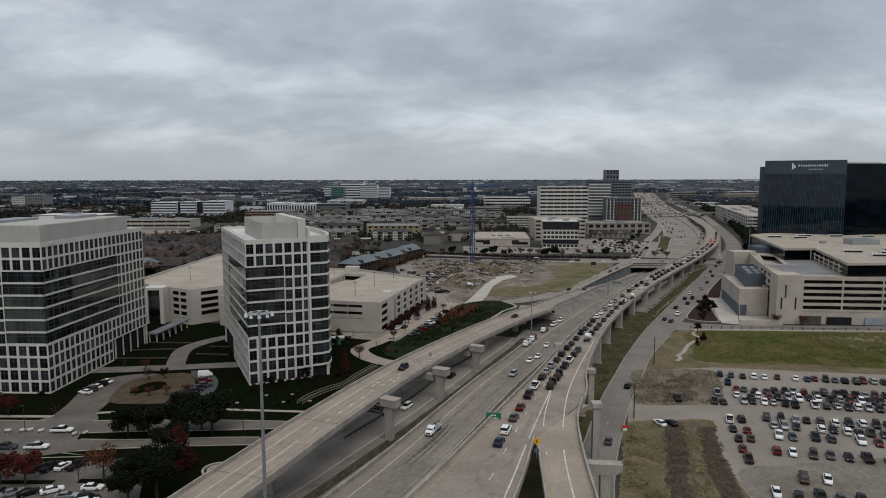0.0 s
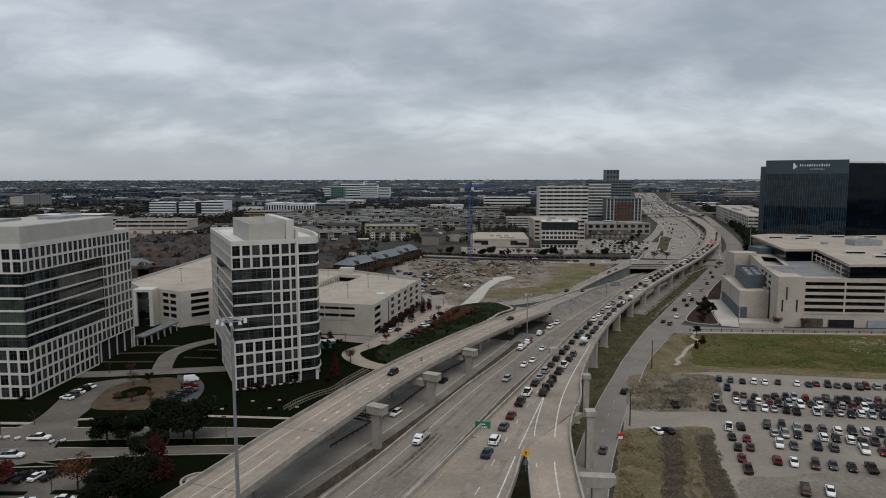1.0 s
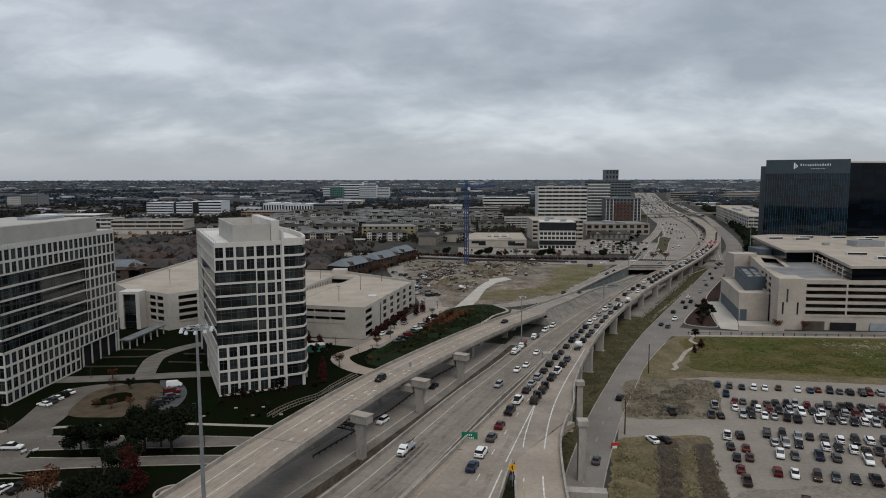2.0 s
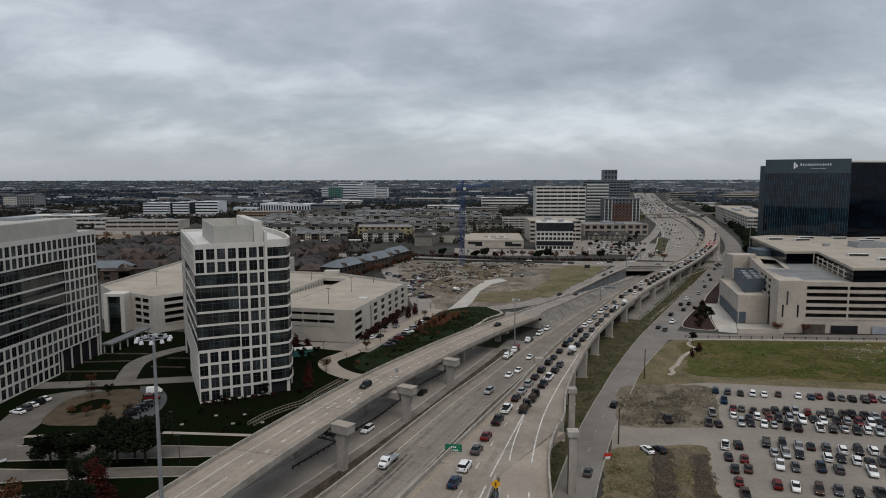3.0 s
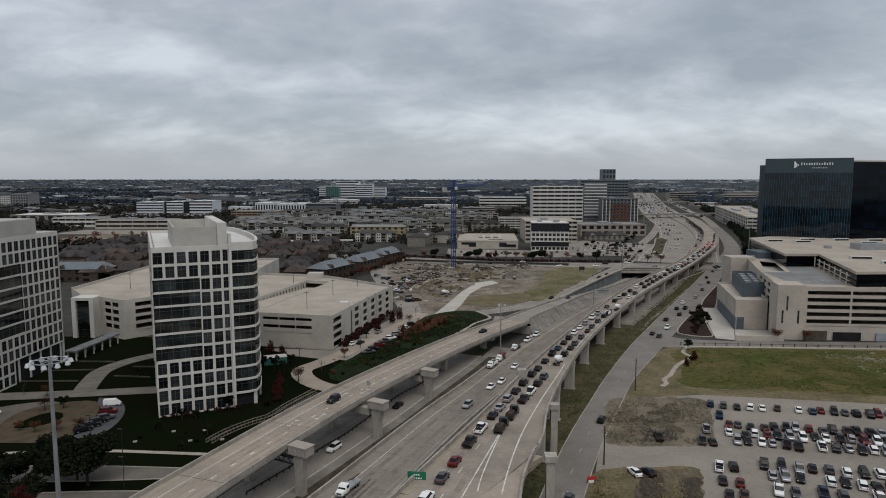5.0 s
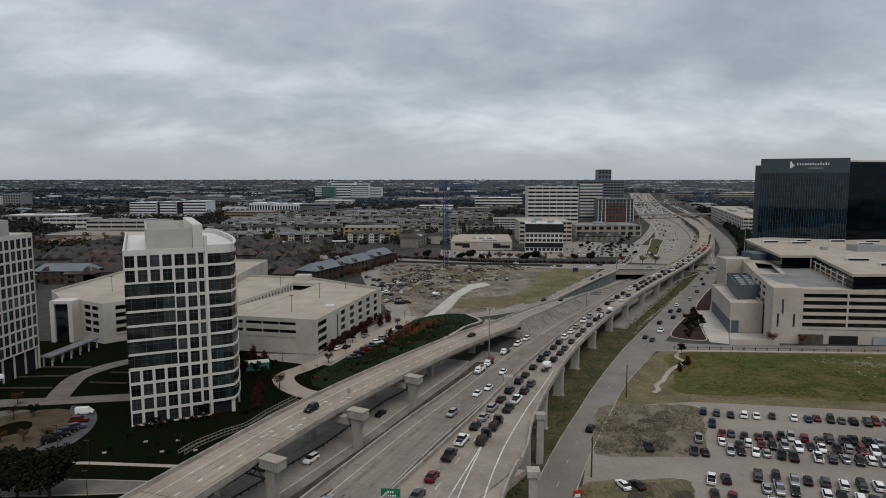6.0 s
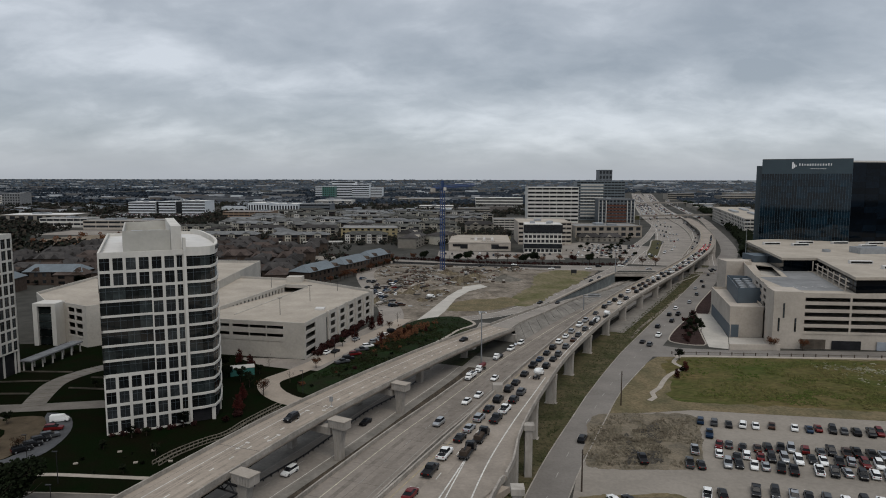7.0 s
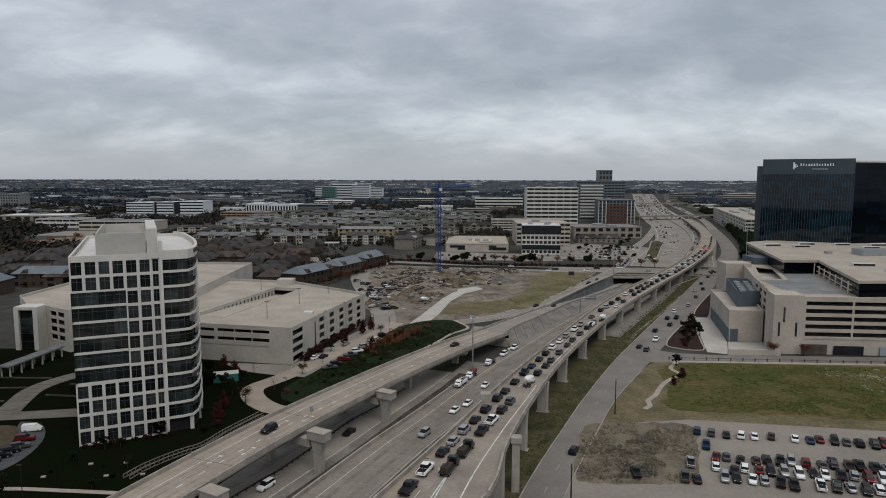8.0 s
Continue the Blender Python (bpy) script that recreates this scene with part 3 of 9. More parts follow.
# a long skid of black rubber
bm = bmesh.new()
sk = [at_len(M_L, s)[0] for s in range(48, 80, 4)]
ns = normals(sk)
for o0, w in ((5.9, 1.1), (7.5, 0.5)):
    vs = [[bm.verts.new(p + n * (o0 + 0.03 * k + dd * w * (0.4 + 0.6 * math.sin(k * 0.45))) + Vector((0, 0, 0.02))) for dd in (0, 1)] for k, (p, n) in enumerate(zip(sk, ns))]
    for a, b in zip(vs, vs[1:]):
        bm.faces.new((a[1], b[1], b[0], a[0]))
part("skid_mark", bm, mat("rubber_mark", (0.115, 0.103, 0.09), 0.9, var=0.5, scale=0.6, fine=2.0), main)

# ---- viaduct with the queue of cars ----
QY = [88, 105, 125, 155, 190, 230, 284, 334, 394, 452, 535, 648, 798, 961, 1150]
QXL = [-16, -8.1, 0.3, 11.6, 24.9, 39, 60.1, 82, 111.7, 145, 191.1, 243.8, 300, 345, 398]
QYR = [88, 104, 123, 132, 158.7, 183, 211.7, 258, 306.6, 362, 424, 504, 619, 755, 936, 1150]
QXR = [4, 9.7, 14.5, 16.6, 31.9, 37.2, 45.3, 60.6, 80.9, 108.2, 143.2, 188.7, 246.9, 299.2, 353, 412]
ZY = [88, 110, 130, 160, 200, 235, 270, 300, 460, 700, 1000, 1150]
ZZ = [14, 14, 13.8, 12.6, 11.4, 10, 8.6, 7.8, 7.5, 7.0, 5, 1]


def edge(ys, xs, y0, y1, step=6.0, zs=(ZY, ZZ)):
    line = spline([(x, y, 0) for x, y in zip(xs, ys)], 3)
    yy, xx = [p.y for p in line], [p.x for p in line]
    n = max(2, int((y1 - y0) / step))
    return [Vector((zmap(y, yy, xx), y, zmap(y, *zs))) for y in (y0 + (y1 - y0) * k / n for k in range(n + 1))]


def slab(bm, la, lb, thick):
    """A solid deck between two edges with matching points."""
    rows = []
    for a, b in zip(la, lb):
        i = (b - a).normalized() * 1.6
        d = Vector((0, 0, thick))
        rows.append([bm.verts.new(v) for v in (a, b, b - d * 0.3, b - i - d * 0.45, b - i - d, a + i - d, a + i - d * 0.45, a - d * 0.3)])
    for a, b in zip(rows, rows[1:]):
        for k in range(8):
            bm.faces.new((a[k], a[(k + 1) % 8], b[(k + 1) % 8], b[k]))
    bm.faces.new(rows[0][::-1])
    bm.faces.new(rows[-1])
    bmesh.ops.recalc_face_normals(bm, faces=bm.faces)
    return bm


viaduct = thing("highway_viaduct", turn(0, 0), "elevated concrete highway on tall piers, with a queue of cars", "viaduct", kind="structure")
ql, qr = edge(QY, QXL, 88, 1150), edge(QYR, QXR, 88, 1150)
part("deck", slab(bmesh.new(), ql, qr, 2.0), deck_conc, viaduct)
part("barrier", sweep(bmesh.new(), ql, -0.05, 0.35, -0.3, 0.9), wall_conc, viaduct)
part("barrier", sweep(bmesh.new(), [p for p in qr if p.y > 157], -0.35, 0.05, -0.3, 0.9), wall_conc, viaduct)
part("barrier", sweep(bmesh.new(), edge(QYR, QXR, 88, 131), -0.35, 0.05, -0.3, 0.9), wall_conc, viaduct)
r_l, r_r = edge([88, 104, 123, 132, 158], [13.5, 14.8, 15.9, 17.0, 22.0], 88, 157.5), edge([88, 104.7, 123, 143, 157.5], [22.6, 23.8, 25, 27.4, 31.2], 88, 157.5)
r_l = [p if p.y < 132 else Vector((zmap(p.y, QYR, QXR) + 0.01, p.y, p.z)) for p in r_l]
part("ramp_deck", slab(bmesh.new(), r_l, r_r, 1.9), ramp_conc, viaduct)
part("barrier", sweep(bmesh.new(), r_r + [Vector((31.9, 158.7, zmap(158.7, ZY, ZZ)))], -0.35, 0.05, -0.3, 0.9), wall_conc, viaduct)
part("barrier", sweep(bmesh.new(), [p for p in r_l if p.y < 131], -0.05, 0.35, -0.3, 0.9), wall_conc, viaduct)
bm = bmesh.new()
for pts in ([(4, 92), (9.1, 109.3), (15.5, 133.7), (25.5, 171)], [(19.9, 92), (19.9, 104.5), (21.1, 123.2), (24.1, 143.2), (29, 165.9), (35.8, 189.2), (43.2, 212), (58, 257), (79, 309), (106, 363), (141.3, 425), (186.7, 504), (244.3, 617)]):
    ribbon(bm, spline([(x, y, zmap(y, ZY, ZZ)) for x, y in pts], 4), -0.14, 0.14, 0.03)
ribbon(bm, spline([(x, y, zmap(y, ZY, ZZ)) for x, y in [(17.6, 123.1), (19.6, 143.1), (25.3, 170)]], 4), -0.12, 0.12, 0.03)
part("lane_marking", bm, white_line, viaduct)
bm = bmesh.new()
ribbon(bm, [p for p in ql], 1.35, 1.55, 0.03)
ribbon(bm, spline([(x, y, zmap(y, ZY, ZZ)) for x, y in [(15.7, 92), (16.5, 104.4), (17.4, 123.1)]], 4), -0.1, 0.1, 0.03)
part("lane_marking", bm, yellow_line, viaduct)
q_lane = spline([(x, y, zmap(y, ZY, ZZ)) for x, y in ((-4, 88), (4.8, 109.2), (11.2, 131.1), (18, 154.6), (25.5, 177.7), (36.5, 208), (52, 250), (73, 302), (99.8, 357), (133.6, 420), (179, 498), (237.3, 612), (293.4, 750))], 4)
bm = bmesh.new()
dashes(bm, q_lane, 0, 1, length(q_lane))
part("lane_marking", bm, white_line, viaduct)
part("abutment_wall", sweep(bmesh.new(), [Vector((p.x, p.y, 0)) for p in ql if 262 < p.y < 480], 2.2, 2.7, -0.3, 5.6), wall_conc, viaduct)
bm = bmesh.new()
for o in (-1.9, 1.9):
    ribbon(bm, [p for p in q_lane if p.y < 560], o - 0.6, o + 0.6, 0.012)
part("oil_stain", bm, deck_stain, viaduct)
# expansion joints
bm = bmesh.new()
for y in (138, 176, 214, 252, 290, 328):
    a, b = Vector((zmap(y, QY, QXL), y, zmap(y, ZY, ZZ) + 0.02)), Vector((zmap(y - 4, QYR, QXR), y - 4, zmap(y, ZY, ZZ) + 0.02))
    d = Vector((0.05, 0.16, 0))
    bm.faces.new([bm.verts.new(v) for v in (a - d, b - d, b + d, a + d)])
part("joint", bm, mat("joint_rubber", (0.09, 0.085, 0.08), 0.9), viaduct)


def pier(parent, x, y, z_top, heading, wx=2.0, wy=1.6, cap=None, cap_z=1.7):
    """A column with a flared head; cap: the reach of its cross beam to either side."""
    m = turn(x, y, 0, heading)
    bm = bmesh.new()
    hgt = z_top - (cap_z if cap else 0)
    flare = 1.1
    secs = [(-0.3, wx, wy), (hgt - 2.6, wx, wy), (hgt - 0.6, wx * flare, wy * 1.05), (hgt, wx * (flare + 0.05), wy * 1.1)]
    rows = [[bm.verts.new(m @ Vector((a * w / 2, b * d / 2, z))) for a, b in ((-1, -0.8), (-0.8, -1), (0.8, -1), (1, -0.8), (1, 0.8), (0.8, 1), (-0.8, 1), (-1, 0.8))] for z, w, d in secs]
    for r0, r1 in zip(rows, rows[1:]):
        for k in range(8):
            bm.faces.new((r0[k], r0[(k + 1) % 8], r1[(k + 1) % 8], r1[k]))
    bm.faces.new(rows[-1])
    part("pier", bm, pier_conc, parent)
    part("footing", box(bmesh.new(), -wx * 0.6, -wy * 0.62, -0.2, wx * 0.6, wy * 0.62, 0.16, m=m), pier_conc, parent)
    if cap:
        bm = bmesh.new()
        a, b = cap
        vs = [(-a, -1.1, z_top - cap_z * 0.55), (-a, -1.1, z_top), (b, -1.1, z_top), (b, -1.1, z_top - cap_z * 0.55), (wx, -1.1, z_top - cap_z), (-wx, -1.1, z_top - cap_z)]
        f0, f1 = [bm.verts.new(m @ Vector(v)) for v in vs], [bm.verts.new(m @ Vector((v[0], 1.1, v[2]))) for v in vs]
        bm.faces.new(f0)
        bm.faces.new(f1[::-1])
        for k in range(6):
            bm.faces.new((f0[(k + 1) % 6], f0[k], f1[k], f1[(k + 1) % 6]))
        bmesh.ops.recalc_face_normals(bm, faces=bm.faces)
        part("cap_beam", bm, pier_conc, parent)


for y in (182, 209, 236, 265, 293.7, 323.5, 353.5, 383.5, 414, 445, 476, 512, 548, 590, 632):
    xr, z = zmap(y, QYR, QXR), zmap(y, ZY, ZZ)
    hd = -math.degrees(math.atan2(zmap(y + 10, QYR, QXR) - zmap(y - 10, QYR, QXR), 20))
    pier(viaduct, xr - 2.0, y, z - 0.9, hd, 3.1, 1.6)
    xl = zmap(y - 3, QY, QXL)
    if y < 500:
        pier(viaduct, xl + 3.4, y + 2, z - 0.9, hd, 2.0, 1.7)
# cross beams that carry the merging ramp on outside columns
for x, y, zt, rch in ((29.6, 125, 11.5, (5, 3.4)),):
    pier(viaduct, x, y, zt, -4, 2.0, 1.9, cap=rch, cap_z=2.2)
for x, y, zt in ((33.0, 153, 14.2), (38.6, 187, 12.4)):
    part("pier", boxes((x - 0.2, y - 0.9, -0.3, x + 1.5, y + 0.9, zt - 1.2)), pier_conc, viaduct)
    part("cap_block", boxes((x - 0.5, y - 1.2, zt - 1.2, x + 1.9, y + 1.2, zt)), pier_conc, viaduct)
part("cap_block", boxes((32.4, 212, 9.6, 35, 214.6, 13.2)), pier_conc, viaduct)

# ---- west ramp on straddle bents ----
ramp_w = thing("elevated_ramp", turn(0, 0), "elevated concrete ramp on straddle bents, falling to grade", "ramp", kind="structure")
RZ = ([60, 80, 164, 195, 227, 268, 318, 330], [12.4, 12.0, 10.4, 9.6, 8.7, 7.4, 5.2, 4.6])
W_L = spline([(x, y, zmap(y, *RZ)) for x, y in ((-63, 60), (-57.5, 82), (-51.7, 106.7), (-45.5, 128), (-38.6, 151), (-23.6, 195), (-7.8, 232), (9.5, 268), (24.5, 297), (36, 316.5))], 6)
WW = 12.4
wr = [p + n * WW for p, n in zip(W_L, normals(W_L))]
part("deck", slab(bmesh.new(), W_L, wr, 1.9), ramp_conc, ramp_w)
part("barrier", sweep(bmesh.new(), W_L, -0.05, 0.3, -0.3, 0.9), wall_conc, ramp_w)
part("barrier", sweep(bmesh.new(), W_L, WW - 0.3, WW + 0.05, -0.3, 0.9), wall_conc, ramp_w)
paint("lane_marking", W_L, (3.6,), white_line, 0.03, 0.18, ramp_w)
bm = bmesh.new()
for k in range(2, int(length(W_L) / 31)):
    p, d = at_len(W_L, k * 31)
    n = Vector((d.y, -d.x, 0)).normalized()
    bm.faces.new([bm.verts.new(v + Vector((0, 0, 0.016))) for v in (p + n * 0.35, p + n * (WW - 0.35), p + n * (WW - 0.35) + d * 0.16, p + n * 0.35 + d * 0.16)])
for o in (1.9, 5.5):
    ribbon(bm, W_L, o - 0.03, o + 0.03, 0.014)
part("joint", bm, mat("slab_joint", (0.10, 0.09, 0.078), 0.95), ramp_w)
bm = bmesh.new()
for o in (4.6, 6.4, 8.6, 10.4):
    ribbon(bm, W_L, o - 0.35, o + 0.35, 0.012)
part("wheel_track", bm, mat("ramp_wheel_track", (0.285, 0.242, 0.199), 0.9, var=0.2, scale=0.3, fine=1.6), ramp_w)
bm = bmesh.new()
ribbon(bm, [p for p in W_L if p.y < 142], 7.3, 7.5, 0.03)
dashes(bm, [p for p in W_L if p.y > 140], 7.4, 1, 400, on=1.6, cycle=6.1, w=0.3)
part("lane_marking", bm, white_line, ramp_w)
pier(ramp_w, -41.2, 134, 9.2, -24, 1.9, 1.6)
part("bearing_block", box(bmesh.new(), 3.0, -0.8, 9.2, 4.4, 0.8, 10.0, m=turn(-42, 134.5, 0, -24)), dark_metal, ramp_w)
for x, y, zt in ((-19.9, 164, 11.2), (-7.4, 195.6, 9.9), (4.5, 227.5, 8.8)):
    hd = -27
    m = turn(x, y, 0, hd)
    bm = bmesh.new()
    secs = [(-0.3, 1.9, 1.7), (zt - 5.5, 1.9, 1.7), (zt - 1.9, 3.2, 1.9)]
    rows = [[bm.verts.new(m @ Vector((2.0 + a * w / 2, b * d / 2, z))) for a, b in ((-1, -1), (1, -1), (1, 1), (-1, 1))] for z, w, d in secs]
    for r0, r1 in zip(rows, rows[1:]):
        for k in range(4):
            bm.faces.new((r0[k], r0[(k + 1) % 4], r1[(k + 1) % 4], r1[k]))
    part("pier", bm, pier_conc, ramp_w)
    part("cap_block", box(bmesh.new(), -0.2, -1.4, zt - 1.9, 4.6, 1.4, zt, m=m), pier_conc, ramp_w)
    if y == 164:
        # here a dark steel truss spans from the column to the deck
        bm = bmesh.new()
        for yy in (-1.1, 1.1):
            for z in (zt - 4.0, zt - 2.4):
                tube(bm, m @ Vector((-13, yy, z)), m @ Vector((1.0, yy, z)), 0.2, n=6)
            for k in range(9):
                z0, z1 = (zt - 4.0, zt - 2.4) if k % 2 else (zt - 2.4, zt - 4.0)
                tube(bm, m @ Vector((-13 + k * 1.5, yy, z0)), m @ Vector((-11.5 + k * 1.5, yy, z1)), 0.13, n=5)
        for k in range(10):
            tube(bm, m @ Vector((-13 + k * 1.5, -1.1, zt - 2.4)), m @ Vector((-13 + k * 1.5, 1.1, zt - 2.4)), 0.1, n=5)
        part("truss", bm, dark_metal, ramp_w, "dark steel truss")
    else:
        part("cross_beam", box(bmesh.new(), -14, -1.1, zt - 3.9, 0.0, 1.1, zt - 2.1, m=m), pier_conc, ramp_w)
    for k in range(7):
        part("cap_rib", box(bmesh.new(), -0.05 + k * 0.72, -1.46, zt - 1.85, 0.1 + k * 0.72, -1.38, zt - 0.25, m=m), wall_conc, ramp_w)
    part("cap_slab", box(bmesh.new(), -0.35, -1.55, zt - 0.02, 4.75, 1.55, zt + 0.18, m=m), kerb_m, ramp_w)
    part("pier", box(bmesh.new(), -14, -0.9, -0.3, -12.2, 0.9, zt - 3.9, m=m), pier_conc, ramp_w)
for y, xo in ((258, 7), (288, 7)):
    x = zmap(y, [p.y for p in W_L], [p.x for p in W_L])
    pier(ramp_w, x + 5.6, y - 2.5, zmap(y, *RZ) - 1.7, -29, 2.2, 1.6, cap=(4.6, 4.6))
part("abutment", box(bmesh.new(), 0, -0.6, -0.3, WW, 0.6, 3.3, m=turn(36, 315, 0, -28)), pier_conc, ramp_w)

# ---- buildings: tools ----


def face_m(o, s, out):
    """Face coordinates: x along the face, y outwards, z up."""
    s, out = Vector((*s, 0)).normalized(), Vector((*out, 0)).normalized()
    m = Matrix.Identity(4)
    m.col[0], m.col[1], m.col[2], m.col[3] = (*s, 0), (*out, 0), (0, 0, 1, 0), (*o, 0, 1) if len(o) == 2 else (*o, 1)
    return m


PANES = {}


def pane_mesh(w, h, material):
    key = (round(w, 2), round(h, 2), material.name)
    if key not in PANES:
        bm = box(bmesh.new(), 0, -0.06, 0, w, 0, h)
        if h > 2.5 and w < 4.5 and material is not black_glass:
            # one upright and one cross bar
            box(bm, w * 0.48, -0.02, 0, w * 0.48 + 0.07, 0.05, h, mi=1)
            box(bm, 0, -0.02, h * 0.68, w, 0.045, h * 0.68 + 0.06, mi=1)
        PANES[key] = mesh_of("window", bm, (material, mullion))
    return PANES[key]


def ring(bm, m, x0, x1, z0, z1, px, pz0, pz1, depth):
    """The wall round one window: a front with a hole, and its reveal."""
    o = [(x0, z0), (x1, z0), (x1, z1), (x0, z1)]
    i = [(x0 + px, z0 + pz0), (x1 - px, z0 + pz0), (x1 - px, z1 - pz1), (x0 + px, z1 - pz1)]
    vo, vi, vd = [bm.verts.new(m @ Vector((x, 0, z))) for x, z in o], [bm.verts.new(m @ Vector((x, 0, z))) for x, z in i], [bm.verts.new(m @ Vector((x, -depth, z))) for x, z in i]
    for k in range(4):
        n = (k + 1) % 4
        bm.faces.new((vo[k], vo[n], vi[n], vi[k]))
        bm.faces.new((vi[k], vi[n], vd[n], vd[k]))


def facade(b, m, cols, cw, rows, fh, kind, material=None, glass=None, band=None, px=0.37, pz0=0.5, pz1=0.24, z0=0.0, band_h=0.62, depth=0.28, tint={}):
    """Windows in a white grid ("w"), glass bands ("g"), or nothing (None), cell by cell."""
    material, glass, band = material or white_pre, glass or glass_m, band or band_glass
    bm = bmesh.new()
    for r in range(rows):
        run = 0
        for c in range(cols):
            k = kind(c, r)
            x, z = c * cw, z0 + r * fh
            if k == "w":
                ring(bm, m, x, x + cw, z, z + fh, px, pz0, pz1, depth)
                shared("window", pane_mesh(cw - 2 * px, fh - pz0 - pz1, glass), b, m @ Matrix.Translation((x + px, -depth + 0.08, z + pz0)))
            elif k == "g":
                run += 1
                shared("window", pane_mesh(cw - 0.08, fh - band_h, tint[r] if r in tint else band), b, m @ Matrix.Translation((x + 0.04, -0.22, z + band_h)))
        if run:
            part("spandrel", box(bmesh.new(), 0.02, -0.5, z0 + r * fh, run * cw - 0.02, -0.02, z0 + r * fh + band_h, m=m), material, b)
    bmesh.ops.remove_doubles(bm, verts=bm.verts, dist=0.001)
    bmesh.ops.recalc_face_normals(bm, faces=bm.faces)
    part("facade", bm, material, b)


def sign_bars(b, m, w, h, n, material, seed=1, thin=1.0):
    """Writing that stands as plain bars."""
    rg = random.Random(seed)
    x = 0
    bm = bmesh.new()
    for k in range(n):
        bw = w / n * rg.uniform(0.55, 0.85) * thin
        box(bm, x, 0, 0, x + bw, 0.12, h * rg.uniform(0.7, 1.0), m=m)
        x += w / n
    part("sign", bm, material, b)


FH, ROWS = 3.95, 12


def tower_left_face(c, r):
    if r >= 10:
        return "w"
    if r >= 4:
        return "g" if c < 15 else "w"
    if c < 13 or r >= 2:
        return "w"
    return None


def tower_front(c, r):
    if r >= 10 or r < 4:
        return "w"
    return "g" if c < 4 else "w"


# ---- the office tower with the curved glass bay ----
tw = thing("office_tower", turn(-69.6, 206.8, 0, 26.6), "white precast office tower with dark glass bands and a curved bay", "office building", "twin office towers")
TOP = FH * ROWS
facade(tw, face_m((0, 0), (1, 0), (0, -1)), 6, 3.1, ROWS, FH, tower_front)
facade(tw, face_m((18.6, 0.25), (1, 0), (0, -1)), 1, 2.0, ROWS, FH, lambda c, r: "w", px=0.3)
part("fin", boxes((20.6, -0.5, 0, 21.3, 2.5, TOP + 4.5)), white_pre, tw)
m_left = face_m((0, 0), (0, 1), (-1, 0))
facade(tw, m_left, 22, 2.93, ROWS, FH, tower_left_face)
part("core", boxes((0.6, 0.6, 0, 20.5, 63.9, TOP - 0.2)), dark_in, tw)
bay = [(21.3, 0.3), (24.8, 0.3), (27.4, 0.9), (28.9, 4), (29.8, 8), (30.5, 13), (31.0, 18), (31.3, 24), (31.4, 30), (31.3, 36), (31.0, 42), (30.6, 48), (30.2, 54), (29.9, 57), (29.3, 60), (28.4, 62.6), (27.2, 64.4)]
core_b = [(20.5, 1.2)] + [(x - 0.5 if x > 26 else x, y + 0.5 if y < 2 else y) for x, y in bay[:-1]] + [(20.5, 63.5)]
part("core", prism(bmesh.new(), core_b, 0.2, TOP - 0.3), dark_in, tw)
bl = [Vector((x, y, 0)) for x, y in bay]
for r in range(1, ROWS):
    part("spandrel", sweep(bmesh.new(), bl, -0.5, 0.28, r * FH - 0.05, r * FH + 0.6), white_pre, tw)
part("parapet", sweep(bmesh.new(), bl, -0.5, 0.28, TOP - 0.5, TOP + 1.9), white_pre, tw)
for (x0, y0), (x1, y1) in zip(bay, bay[1:]):
    d = Vector((x1 - x0, y1 - y0, 0))
    n = Vector((d.y, -d.x, 0)).normalized()
    fm = face_m((x0, y0), (d.x, d.y), (n.x, n.y))
    for r in range(1, ROWS):
        shared("window", pane_mesh(d.length - 0.06, FH - 0.65, band_glass), tw, fm @ Matrix.Translation((0.03, 0.02, r * FH + 0.6)))
for x, y in ((27.0, 1.4), (29.4, 9), (30.5, 17), (30.9, 27), (30.8, 38), (30.2, 49)):
    part("column", boxes((x - 0.5, y - 0.5, 0, x + 0.5, y + 0.5, FH)), white_pre, tw)
part("roof", prism(bmesh.new(), [(0.3, 0.3), (20.6, 0.3)] + bay[:-1] + [(27, 64.1), (0.3, 64.1)], TOP - 0.2, TOP + 0.3), white_roof, tw)
split("parapet", ((0, 0, TOP, 20.6, 0.5, TOP + 1.3), (0, 0.5, TOP, 0.5, 64.4, TOP + 1.3), (0.5, 63.9, TOP, 27, 64.4, TOP + 1.3)), white_pre, tw)
part("wall", boxes((0, 63.9, 0, 27, 64.4, TOP)), white_pre, tw)
# roof-top screen walls, open above, with plant inside
split("penthouse_wall", ((6, 2.2, TOP + 0.3, 17.6, 2.7, TOP + 6.6), (6, 2.7, TOP + 0.3, 6.4, 40, TOP + 6.6), (6, 40, TOP + 0.3, 20.4, 40.5, TOP + 6.6)), screen_grey, tw)
part("penthouse_wall", boxes((17.8, 1.6, TOP + 0.3, 20.4, 40, TOP + 7.6)), white_pre, tw)
part("penthouse_roof", boxes((6.4, 10, TOP + 3.4, 17.8, 40, TOP + 3.8)), white_roof, tw)
split("chiller", ((8, 12, TOP + 3.8, 11, 18, TOP + 5.6), (12.4, 13, TOP + 3.8, 16, 20, TOP + 5.4)), galv, tw)
bm = bmesh.new()
for k in range(11):
    tube(bm, (0.9, 3 + k * 5.5, TOP + 0.3), (0.9, 3 + k * 5.5, TOP + 1.6), 0.05, n=5)
tube(bm, (0.9, 3, TOP + 1.6), (0.9, 58, TOP + 1.6), 0.05, n=5)
part("roof_rail", bm, galv, tw)
sign_bars(tw, face_m((29.2, 4.2, TOP + 0.5), (0.22, 0.97), (0.97, -0.22)), 7.5, 1.3, 7, dark_metal, 3)

